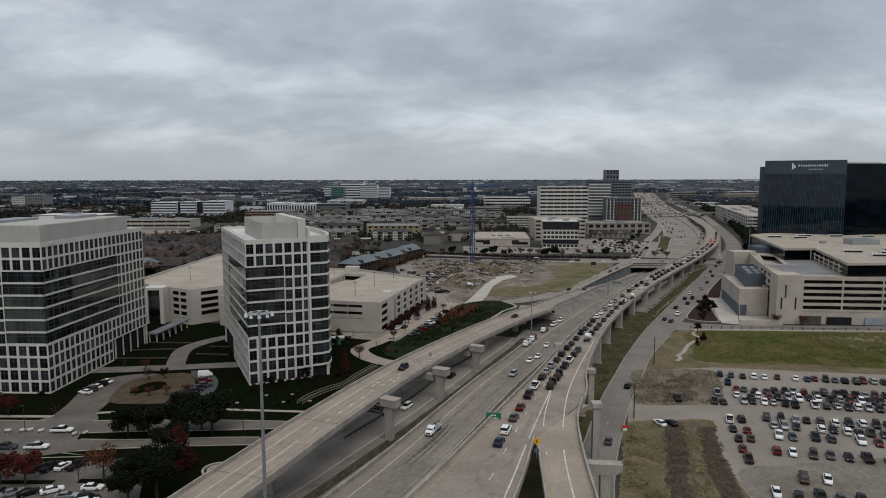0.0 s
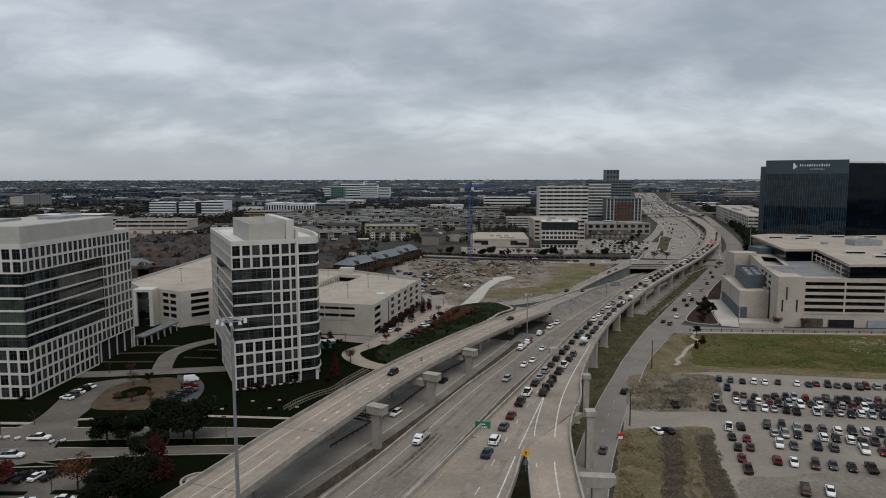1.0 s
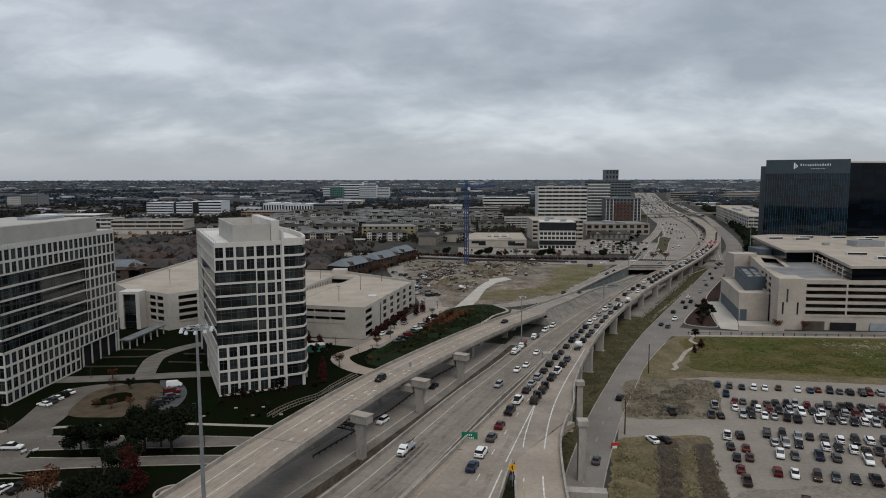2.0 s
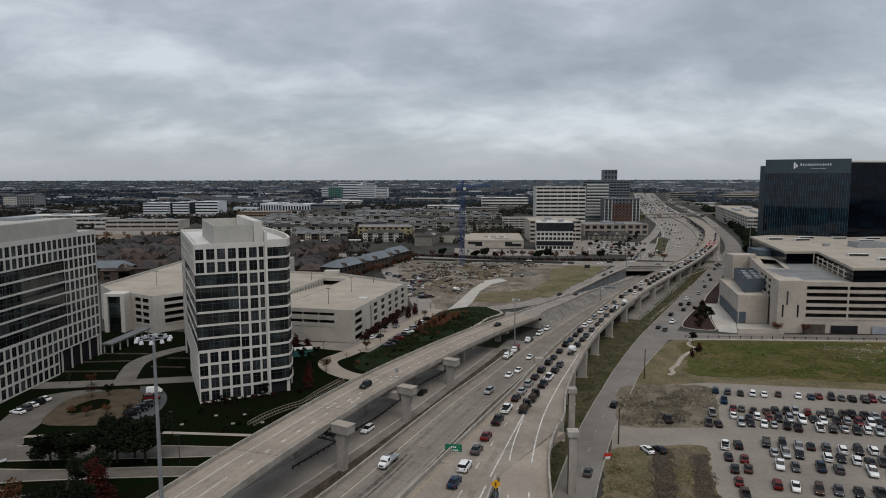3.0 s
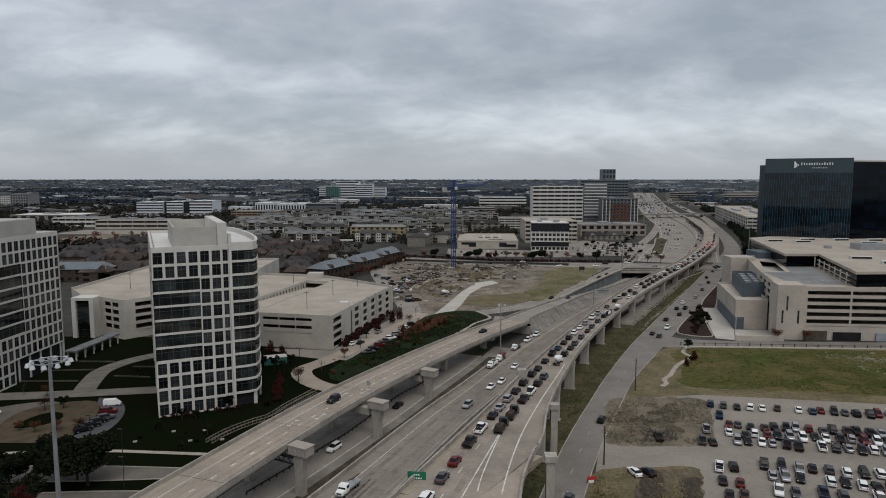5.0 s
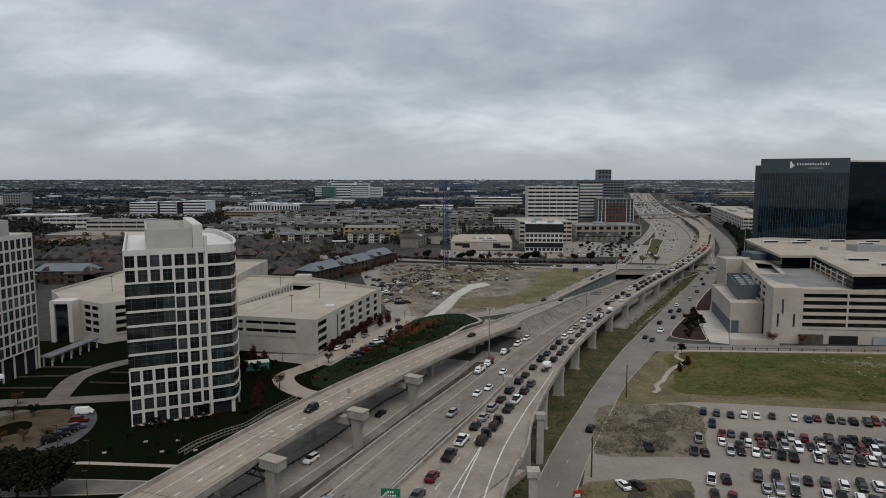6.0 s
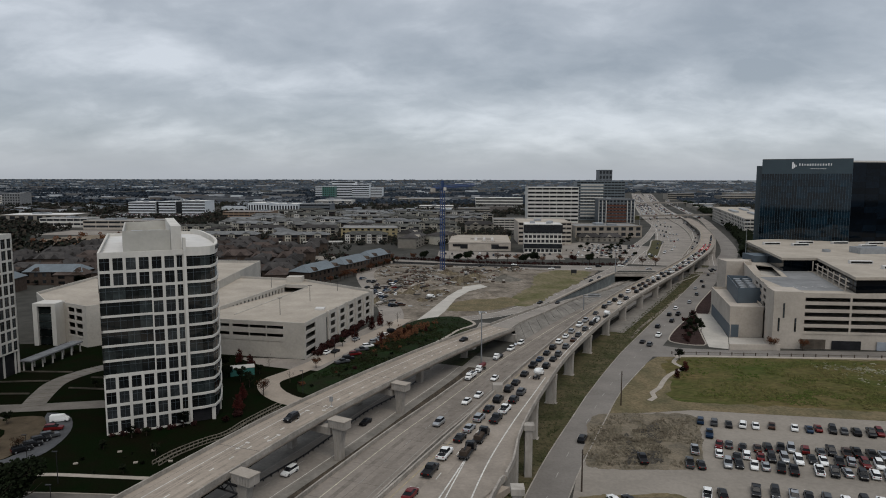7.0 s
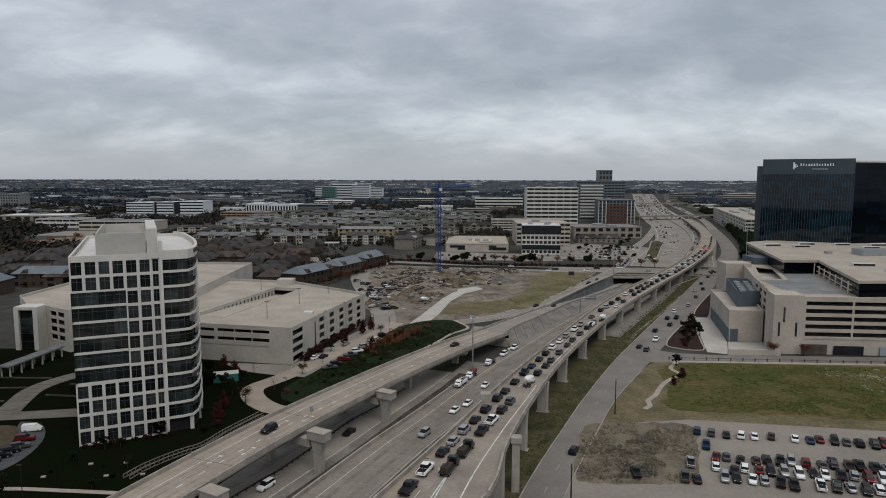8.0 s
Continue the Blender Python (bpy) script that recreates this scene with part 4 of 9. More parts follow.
# ---- its twin, seen at the corner ----
t1 = thing("office_tower", turn(-130.8, 197.4, 0, -0.4), "white precast office tower with a dark glass band at its corner", "office building", "twin office towers")
facade(t1, face_m((0, 0), (0, 1), (1, 0)) @ Matrix.Identity(4), 22, 2.93, ROWS, FH, tower_left_face)
# rows 5 to 7 get the lighter green as a painted reflection
facade(t1, face_m((0, 0), (-1, 0), (0, -1)), 10, 3.3, ROWS, FH, lambda c, r: "w" if r >= 10 or r < 4 or c > 4 else ("g" if c < 4 else "w"), tint={5: green_glass, 6: green_glass, 7: green_glass})
part("core", boxes((-32.4, 0.6, 0, -0.6, 63.9, TOP - 0.2)), dark_in, t1)
part("roof", boxes((-33, 0.3, TOP - 0.2, -0.3, 64.1, TOP + 0.3)), white_roof, t1)
split("parapet", ((-33, 0, TOP, 0, 0.5, TOP + 1.4), (-0.5, 0.5, TOP, 0, 64.4, TOP + 1.4), (-33, 63.9, TOP, -0.5, 64.4, TOP + 1.4)), white_pre, t1)
split("wall", ((-33, 63.9, 0, 0, 64.4, TOP), (-33, 0.5, 0, -32.4, 63.9, TOP)), white_pre, t1)
bm = bmesh.new()
prism(bm, [(-33, 0.08), (-0.08, 0.08), (-0.08, 53), (-33, 53)], TOP + 1.36, TOP + 6.6)
part("penthouse_wall", bm, screen_grey, t1, "plain grey roof-top screen wall")
part("penthouse_roof", boxes((-32, 1, TOP + 6.62, -1, 52, TOP + 6.7)), screen_grey, t1)
split("louvre", ((-28, 10, TOP + 6.7, -20, 30, TOP + 7.5), (-17, 34, TOP + 6.7, -9, 48, TOP + 7.7)), galv, t1)
sign_bars(t1, face_m((0.02, 2.6, TOP + 0.05), (0, 1), (1, 0)), 5.5, 1.1, 5, white_pre, 5)
for k in range(5):
    part("column", boxes((-1.2, 40 + k * 5.6, 0, -0.4, 40.8 + k * 5.6, 2 * FH)), white_pre, t1)


# ---- parking garages ----
def garage(name, pts, levels, fh, slots, label, wall_m, roof_m, parapet=1.1, sp=1.25, group="", roof_hole=None):
    """A parking structure on a polygon (counter-clockwise): slabs, and on each edge a wall with openings.
    slots: edge -> (from, to, number of bays, fraction open, first level with openings)."""
    g = thing(name, turn(0, 0), label, "parking garage", group)
    top = levels * fh
    c = Vector((sum(p[0] for p in pts) / len(pts), sum(p[1] for p in pts) / len(pts)))
    inner = [tuple(c + (Vector(p) - c) * 0.985) for p in pts]
    for k in range(1, levels):
        part("floor_slab", prism(bmesh.new(), inner, k * fh - 0.4, k * fh), gar_conc, g)
    if roof_hole:
        bm = bmesh.new()
        es = []
        for loop in (inner, roof_hole):
            vs = [bm.verts.new((x, y, top)) for x, y in loop]
            es += [bm.edges.new((vs[k], vs[(k + 1) % len(vs)])) for k in range(len(vs))]
        bmesh.ops.triangle_fill(bm, edges=es, use_beauty=True, normal=(0, 0, 1))
        ex = bmesh.ops.extrude_face_region(bm, geom=bm.faces[:])
        for v in ex["geom"]:
            if isinstance(v, bmesh.types.BMVert):
                v.co.z -= 0.4
        bmesh.ops.recalc_face_normals(bm, faces=bm.faces)
        part("roof_deck", bm, roof_m, g)
    else:
        part("roof_deck", prism(bmesh.new(), inner, top - 0.4, top), roof_m, g)
    for e in range(len(pts)):
        a, b = Vector(pts[e]), Vector(pts[(e + 1) % len(pts)])
        d = b - a
        L = d.length
        fm = face_m(tuple(a), tuple(d), (d.y, -d.x))
        bm = bmesh.new()
        if e not in slots:
            box(bm, 0, -0.35, 0, L, 0, top + parapet, m=fm)
        else:
            s0, s1, n, frac, first, *own = slots[e]
            sp_e = own[0] if own else sp
            s1 = L if s1 is None else s1
            if s0 > 0.05:
                box(bm, 0, -0.35, 0, s0, 0, top + parapet, m=fm)
            if L - s1 > 0.05:
                part("wall", box(bmesh.new(), s1, -0.35, 0, L, 0, top + parapet, m=fm), wall_m, g)
            bw = (s1 - s0) / n
            pw = bw * (1 - frac)
            for k in range(n + 1):
                x = s0 + k * bw
                part("column", box(bmesh.new(), max(x - pw / 2, s0), -0.34, 0, min(x + pw / 2, s1), 0.0, top + parapet, m=fm), wall_m, g)
            for lv in range(levels + 1):
                z = lv * fh
                if lv == levels:
                    part("parapet", box(bmesh.new(), s0, -0.3, z - 0.5, s1, -0.02, z + parapet, m=fm), wall_m, g)
                elif lv < first:
                    part("wall", box(bmesh.new(), s0, -0.3, z, s1, -0.02, z + fh, m=fm), wall_m, g)
                else:
                    part("spandrel", box(bmesh.new(), s0, -0.3, z - 0.4, s1, -0.02, z + sp_e - 0.4, m=fm), wall_m, g)
        if bm.faces:
            part("wall", bm, wall_m, g)
    return g, top


P1 = [(-112, 295), (-64, 286.4), (-34.5, 281), (-32.5, 291.8), (-18.3, 354.2), (-61, 388), (-98, 396)]
hole = [(-67.5, 300), (-53.5, 367), (-65.5, 370), (-79.5, 303)]
g1, g1top = garage("parking_garage", P1, 4, 3.2, {0: (8, 48, 4, 0.94, 2, 1.95), 1: (0.1, 21.4, 3, 0.96, 2, 1.95), 2: (0.8, 10.4, 1, 0.94, 0, 1.2), 3: (11.0, 60.75, 5, 0.47, 0, 1.15)}, "pale concrete parking garage with an open roof deck", gar_conc, gar_roof, roof_hole=hole)
part("stair_head", boxes((-68, 381, g1top, -60, 387, g1top + 3)), gar_conc, g1)
part("roof_hatch", boxes((-37.2, 309.8, g1top, -33.4, 313.4, g1top + 0.8)), white_roof, g1)
P2 = [(-125.7, 295.3), (-113, 309.5), (-95, 330), (-100, 440), (-166, 440), (-166, 326), (-149, 306), (-140, 303.5)]
g2, g2top = garage("parking_garage", P2, 5, 3.15, {0: (4, 15, 1, 0.8, 1), 7: (3, 14, 2, 0.8, 1), 1: (2, 22, 3, 0.8, 1)}, "pale concrete parking garage with a glazed stair tower", gar_conc, gar_roof)
split("stair_tower", ((-149, 297.5, 0, -147.2, 305, g2top + 1.6), (-141.4, 297.5, 0, -139.6, 304, g2top + 1.6), (-147.2, 299.5, 0, -141.4, 305, g2top + 1.6), (-147.2, 297.5, g2top + 0.4, -141.4, 299.5, g2top + 1.6)), white_pre, g2)
for k in range(5):
    shared("window", pane_mesh(5.7, 3.0, band_glass), g2, face_m((-147.15, 298.4), (1, 0), (0, -1)) @ Matrix.Translation((0, 0, 0.4 + k * 3.2)))
# roof lamps
for gx, gy, gt, par in ((-49, 300, g1top, g1), (-44, 331, g1top, g1), (-71.7, 366, g1top, g1), (-36.5, 357, g1top, g1), (-140, 330, g2top, g2), (-130, 360, g2top, g2)):
    bm = tube(bmesh.new(), (gx, gy, gt), (gx, gy, gt + 7), 0.12, 0.08, 6)
    box(bm, gx - 0.9, gy - 0.15, gt + 6.9, gx + 0.9, gy + 0.15, gt + 7.1)
    part("roof_lamp", bm, dark_metal, par)
for k in range(6):
    t_ = (11.0 + k * 9.95) / 64.0
    part("pilaster", box(bmesh.new(), -0.6, -0.6, 0, 0.6, 0.6, g1top + 1.3, m=turn(-32.5 + t_ * 14.2, 291.8 + t_ * 62.4, 0, -12.8)), gar_conc, g1)
# a flat dark panel puts the slit's shade on the wall
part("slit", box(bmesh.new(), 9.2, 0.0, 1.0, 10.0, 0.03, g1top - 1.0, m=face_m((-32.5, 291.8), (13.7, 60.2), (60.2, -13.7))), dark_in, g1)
# sunken roof ramp, its slotted west wall and the dark way down at its end
bm = bmesh.new()
rings = []
for z in (0.0, -0.3):
    vs = [bm.verts.new(v) for v in ((-79.5, 303, g1top - 0.05 + z), (-67.5, 300, g1top - 0.05 + z), (-53.5, 367, g1top - 2.9 + z), (-65.5, 370, g1top - 2.9 + z))]
    bm.faces.new(vs if z == 0 else vs[::-1])
    rings.append(vs)
for k in range(4):
    bm.faces.new((rings[0][k], rings[1][k], rings[1][(k + 1) % 4], rings[0][(k + 1) % 4]))
bmesh.ops.recalc_face_normals(bm, faces=bm.faces)
part("ramp", bm, gar_roof, g1)
wm = face_m((-79.5, 303), (14, 67), (67, -14))
for k in range(21):
    part("ramp_wall_pier", box(bmesh.new(), k * 3.25, -0.3, g1top - 3.1, k * 3.25 + 2.0, 0, g1top + 0.2, m=wm), gar_conc, g1)
part("ramp_wall", box(bmesh.new(), 0, -0.34, g1top - 0.35, 68.4, 0.04, g1top + 1.0, m=wm), gar_conc, g1)
part("ramp_kerb", sweep(bmesh.new(), [Vector((-67.5, 300, 0)), Vector((-53.5, 367, 0))], -0.2, 0.2, g1top - 0.6, g1top + 0.25), gar_conc, g1)
part("ramp_head_wall", sweep(bmesh.new(), [Vector((-65.5, 370, 0)), Vector((-53.5, 367, 0))], -0.2, 0.2, g1top - 0.6, g1top + 1.0), gar_conc, g1)

# the garage and podium on the east side
RG = [(149.6, 304.0), (160.4, 302.8), (250, 297), (270, 420), (184, 412), (180, 405), (163, 352)]
g3, g3top = garage("parking_garage", RG, 7, 3.05, {1: (0.6, None, 5, 0.96, 2), 6: (2, 44, 4, 0.6, 2)}, "beige parking garage with long dark openings", beige_pre, gar_roof, sp=1.38, parapet=1.35,
                   roof_hole=[(170, 360), (178, 356), (190, 392), (184, 398)])
for k in range(7):
    part("column", boxes((200.2 - k * 2.7, 371 - k * 9.3, 21.3, 200.6 - k * 2.7, 371.4 - k * 9.3, 26.9)), beige_pre, g3)
for z in (23.0, 25.2):
    part("beam", sweep(bmesh.new(), [Vector((201, 371, 0)), Vector((184.6, 315, 0))], -0.75, -0.35, z, z + 0.38), beige_pre, g3)
part("plant_box", boxes((188, 408, 18, 203, 424, 25)), mat("blue_grey_panel", (0.072, 0.093, 0.112), 0.6, var=0.1), g3, "blue-grey plant enclosure")
# thin added sheet: the sunken deck's shade is put into its grey
part("deck_surface", prism(bmesh.new(), [(162.5, 317), (184, 315.5), (200, 371), (191.5, 390), (179.6, 354), (166, 354)], 21.3, 21.362), mat("deck_recess_shade", (0.18, 0.18, 0.178), 0.75, var=0.25, scale=0.12, fine=1.5), g3, "parking deck floor with shade in its grey tone")
for k in range(6):
    vehicle_mark = boxes((160 + k * 4.2, 322 + k * 0.3, 21.37, 160.14 + k * 4.2, 327 + k * 0.3, 21.375))
    part("bay_line", vehicle_mark, white_line, g3)
part("stair_block", prism(bmesh.new(), [(149.2, 303.2), (160.2, 302.2), (161.4, 313), (151.5, 315)], 0, g3top + 1.9), beige_pre, g3, "beige stair block with narrow slit windows")
fm = face_m((149.2, 303.2), (11, -1.0), (-1.0, -11))
for x, z, hh in ((1.9, 7.0, 5.5), (3.6, 12.5, 6.0), (8.2, 7.0, 5.5)):
    shared("window", pane_mesh(0.7, hh, glass_m), g3, fm @ Matrix.Translation((x, 0.07, z)))
part("loading_door", box(bmesh.new(), 14.8, 0.02, 0.2, 24.5, 0.3, 4.0, m=face_m((145.2, 303.5), (15, -1.0), (-1.0, -15))), mat("brown_grille", (0.09, 0.075, 0.06), 0.8), g3)
# a dark panel on the wall stands for the shaded way in
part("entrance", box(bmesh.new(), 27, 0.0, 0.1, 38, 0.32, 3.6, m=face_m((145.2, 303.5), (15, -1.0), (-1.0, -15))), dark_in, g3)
for k in range(3):
    part("roller_door", box(bmesh.new(), 44 + k * 10, 0.0, 0.1, 52.5 + k * 10, 0.34, 3.5, m=face_m((145.2, 303.5), (15, -1.0), (-1.0, -15))), mat("grey_roller_door", (0.27, 0.29, 0.32), 0.6, var=0.1), g3)
wing = thing("utility_wing", turn(0, 0), "low beige wing with a blue-grey screened plant deck", "building")
WG = [(139.5, 321), (153.4, 320.5), (168, 372), (151, 372)]
part("wall", prism(bmesh.new(), WG, 0, 12.4), beige_pre, wing)
wl_ = [Vector((x, y, 0)) for x, y in WG] + [Vector((*WG[0], 0))]
part("parapet", sweep(bmesh.new(), wl_, -0.5, 0.0, 12.4, 13.5), beige_pre, wing)
blue_panel = mat("blue_grey_panel", (0.072, 0.093, 0.112), 0.6, var=0.1)
SCR = [(148, 334), (160, 335.5), (168, 371), (159, 373)]
for (x0, y0), (x1, y1) in zip(SCR, SCR[1:] + SCR[:1]):
    part("screen_wall", sweep(bmesh.new(), [Vector((x0, y0, 0)), Vector((x1, y1, 0))], -0.12, 0.12, 12.4, 19.3), blue_panel, wing, "blue-grey metal screen")
part("screen_roof", prism(bmesh.new(), [(148.4, 334.4), (159.7, 335.8), (167.5, 370.6), (159.3, 372.6)], 16.6, 16.9), mat("equipment_deck", (0.20, 0.21, 0.21), 0.8), wing)
for k in range(6):
    for d in (0, 4.6):
        part("cooling_fan", tube(bmesh.new(), (152.4 + k * 1.7 + d, 338.4 + k * 5.6, 16.9), (152.4 + k * 1.7 + d, 338.4 + k * 5.6, 18.6), 1.6, n=12), galv, wing)
part("base_panel", sweep(bmesh.new(), [Vector((143.4, 320.9, 0)), Vector((139.46, 321.0, 0)), Vector((149.6, 367, 0))], -0.06, 0.06, 0.2, 5.6), blue_panel, wing, "blue-grey metal base panel")
part("plinth_wall", boxes((131, 299.6, 0, 151, 300.4, 2.4)), beige_pre, wing)
part("rear_wall", boxes((168.5, 398, 0, 182, 410, 23.2)), beige_pre, wing)

pod = thing("podium_building", turn(0, 0), "wide pale flat podium roof over dark glass", "office building")
PR = [(207.5, 465), (185.9, 373.4), (203.6, 373.8), (184, 308.5), (330, 318), (360, 476), (225, 476)]
part("roof", prism(bmesh.new(), PR, 27.0, 28.2), gar_roof, pod)
pc = Vector((262, 395))
part("glass_wall", prism(bmesh.new(), [tuple(pc + (Vector(p) - pc) * 0.985) for p in PR], 21.4, 27.0), wing_glass, pod, "dark glass clerestory band")
part("wall", prism(bmesh.new(), [tuple(pc + (Vector(p) - pc) * 0.94) for p in PR], 0, 21.2), beige_pre, pod)
for k, (x, y, a) in enumerate(((212, 440, 6), (226, 434, 6), (236, 448, 6), (256, 446, 6), (276, 444, 6), (262, 428, 6), (300, 440, 6), (212, 352, -6), (228, 346, -6), (216, 334, -6), (240, 362, -6))):
    m = turn(x, y, 28.2, a)
    b = part("skylight", box(bmesh.new(), -5, -1.2, 0, 5, 1.2, 1.5, m=m), white_roof, pod)
    part("glazing", box(bmesh.new(), -4.6, -1.35, 0.35, 4.6, -1.22, 1.2, m=m), glass_m, b)
for x, y, w, d, h in ((236, 392, 16, 10, 3.2), (286, 400, 12, 8, 2.6), (222, 400, 3, 3, 1.4), (262, 380, 4, 3, 1.5), (250, 405, 3, 2, 1.2)):
    part("roof_unit", boxes((x, y, 28.2, x + w, y + d, 28.2 + h)), galv, pod)

# the black glass tower
bt = thing("glass_tower", turn(223.2, 482, 0, -28), "black curtain-wall office tower with a white sign", "office building")
BW, BT, B0 = 51.0, 80.3, 27.0
part("core", boxes((0.3, 0.3, 0, BW - 0.3, 40, BT - 0.4)), dark_in, bt)
for c in range(17):
    for r in range(11):
        shared("window", pane_mesh(2.92, 3.9, black_glass), bt, face_m((c * 3.0 + 0.04, 0.0), (1, 0), (0, -1)) @ Matrix.Translation((0, 0.02, B0 + r * 4.0)))
part("crown", boxes((0, -0.1, B0 + 44, BW, 0.3, BT)), mat("dark_spandrel", (0.030, 0.049, 0.060), 0.25, var=0.2, scale=0.05), bt)
bm = bmesh.new()
for c in range(35):
    box(bm, c * 1.5 - 0.05, -0.35, B0, c * 1.5 + 0.05, 0.0, B0 + 44)
part("mullion", bm, mat("pale_mullion", (0.085, 0.13, 0.165), 0.35, metal=0.6, var=0.1), bt)
part("side_wall", boxes((-3.4, 3.0, 0, 0, 40, BT - 4)), mat("slate_glass", (0.03, 0.045, 0.055), 0.2, var=0.15, scale=0.05), bt)
part("roof", boxes((0, 0, BT, BW, 40, BT + 0.3)), mat("dark_roof", (0.06, 0.06, 0.06), 0.9), bt)
sign_bars(bt, face_m((21.5, -0.15, BT - 4.2), (1, 0), (0, -1)), 19.0, 1.7, 13, sign_white, 8, 0.62)
sign_bars(bt, face_m((28, -0.15, BT - 6.3), (1, 0), (0, -1)), 9.0, 0.55, 9, sign_white, 9, 0.7)
bm = bmesh.new()
for x0, w, h0, h1 in ((17.4, 0.9, 0, 4.2), (18.5, 0.6, 0.6, 3.2), (19.4, 0.5, 1.2, 2.4)):
    box(bm, x0, -0.3, BT - 6.0 + h0, x0 + w, -0.14, BT - 6.0 + h1)
part("emblem", bm, sign_white, bt)
bt2 = thing("glass_tower", turn(268.7, 459, 0, 12), "dark glass wing beside the black tower", "office building")
part("core", boxes((0.3, 0.3, 0, 79.7, 40, 77.6)), dark_in, bt2)
for c in range(8):
    for r in range(13):
        shared("window", pane_mesh(9.9, 3.92, wing_glass), bt2, face_m((c * 10.0 + 0.05, 0), (1, 0), (0, -1)) @ Matrix.Translation((0, 0.02, B0 + r * 3.9)))
part("roof", boxes((0, 0, 77.6, 80, 40, 78.2)), mat("dark_roof", (0.06, 0.06, 0.06), 0.9), bt2)
part("parapet_band", boxes((0, -0.2, 78.2, 28, 0.2, 79.2)), white_pre, bt2)


# ---- middle distance ----
def block(name, x, y, w, d, h, ang, wall, roofm, label, storeys, cols, glass=None, band=False, group="", side_cols=0, roof_units=2, category="office building", pier_w=0.2):
    """A flat-roofed building; its front faces the viewer at y, with x its left corner."""
    b = thing(name, turn(x, y, 0, ang), label, category, group)
    part("core", boxes((0.3, 0.4, 0, w - 0.3, d, h - 0.5)), wall, b)
    fh = (h - 1.0) / storeys
    cw = w / cols
    g = glass or far_win
    if band:
        for r in range(storeys):
            part("spandrel", boxes((-0.05, -0.25, r * fh, w + 0.05, 0.38, r * fh + fh * 0.52)), wall, b)
            shared("window", pane_mesh(w - 0.2, fh * 0.5, g), b, face_m((0.1, 0.2), (1, 0), (0, -1)) @ Matrix.Translation((0, 0, r * fh + fh * 0.51)))
        if y < 1120:
            for c in range(cols + 1):
                part("pier", boxes((c * cw - 0.25, -0.22, 0, c * cw + 0.25, 0.3, h - 1.0)), wall, b)
    else:
        facade(b, face_m((0, 0), (1, 0), (0, -1)), cols, cw, storeys, fh, lambda c, r: "w", wall, g, px=cw * pier_w, pz0=fh * 0.28, pz1=fh * 0.12, depth=0.3)
    if side_cols:
        sw = d / side_cols
        if x < 250:
            facade(b, face_m((w, 0), (0, 1), (1, 0)), side_cols, sw, storeys, fh, lambda c, r: "w", wall, g, px=sw * 0.22, pz0=fh * 0.28, pz1=fh * 0.12, depth=0.3)
        if x > 60:
            facade(b, face_m((0, 0), (0, 1), (-1, 0)), side_cols, sw, storeys, fh, lambda c, r: "w", wall, g, px=sw * 0.22, pz0=fh * 0.28, pz1=fh * 0.12, depth=0.3)
    rims = ((-0.1, -0.3, h - 1.0, w + 0.1, 0.3, h), (-0.1, d - 0.3, h - 1, w + 0.1, d + 0.1, h), (-0.1, 0.3, h - 1, 0.4, d - 0.3, h), (w - 0.4, 0.3, h - 1, w + 0.1, d - 0.3, h))
    if y > 1200:
        part("parapet", boxes(*rims), wall, b)
    else:
        split("parapet", rims, wall, b)
    part("roof", boxes((0.4, 0.3, h - 0.8, w - 0.4, d - 0.3, h - 0.45)), roofm, b)
    rg = random.Random(int(x * 7 + y))
    for k in range(roof_units):
        ux, uy = rg.uniform(0.15, 0.7) * w, rg.uniform(0.15, 0.7) * d
        part("roof_unit", boxes((ux, uy, h - 0.45, ux + 0.13 * w, uy + 0.18 * d, h + 1.6)), galv, b)
    return b


far_win = mat("distant_window", (0.016, 0.018, 0.021), 0.3, var=0.3, scale=0.1, fine=0.5, rnd=0.4, spec=0.25)
# a cooler white for far offices, with distance haze put into it
far_white = mat("far_haze_white", (0.60, 0.62, 0.64), 0.8, var=0.08)
pale_roof = mat("pale_roof", (0.22, 0.215, 0.208), 0.85, var=0.15, scale=0.1, fine=0.6)
dark_blue_glass = mat("dark_blue_glass", (0.013, 0.015, 0.018), 0.2, var=0.3, rnd=0.3)
sr = block("store", 13, 650, 58, 80, 8.2, -2, beige_pre, gar_roof, "low beige parking deck with dark slabs for ramp openings", 1, 2, roof_units=0, category="store", pier_w=0.38)
# thin dark slabs stand for the shade in wall and ramp openings
split("opening", ((4, -0.36, 4.2, 11, -0.31, 6.4), (44, -0.36, 2.2, 56, -0.31, 4.6)), dark_in, sr, "dark slab painted as a shaded wall opening")
split("ramp_opening", ((20, 34, 7.78, 40, 40, 7.9), (30, 14, 7.78, 44, 18, 7.9)), dark_in, sr, "dark slab painted as a shaded ramp opening")
for k in range(9):
    part("skylight", boxes((24 + (k % 3) * 8, 20 + (k // 3) * 14, 7.75, 26.5 + (k % 3) * 8, 23 + (k // 3) * 14, 8.6)), white_roof, sr)
mo = block("office_building", 82, 634, 34, 30, 26.5, -4, white_pre, white_roof, "six-storey white and dark glass office", 6, 9, glass=dark_in, side_cols=7, roof_units=3, pier_w=0.13)
split("glass_crown", ((-0.5, -0.6, 18.6, 34.5, -0.3, 25.9), (34.2, -0.3, 18.6, 34.6, 30, 25.9)), dark_blue_glass, mo)
part("glass_plinth", boxes((-0.3, -0.5, 4.5, 34.3, -0.32, 8.6)), dark_blue_glass, mo)
block("parking_garage", 84, 712, 54, 60, 23, 0, beige_pre, gar_roof, "cream concrete garage behind an office", 5, 10, glass=dark_in, band=True, roof_units=1, category="parking garage")
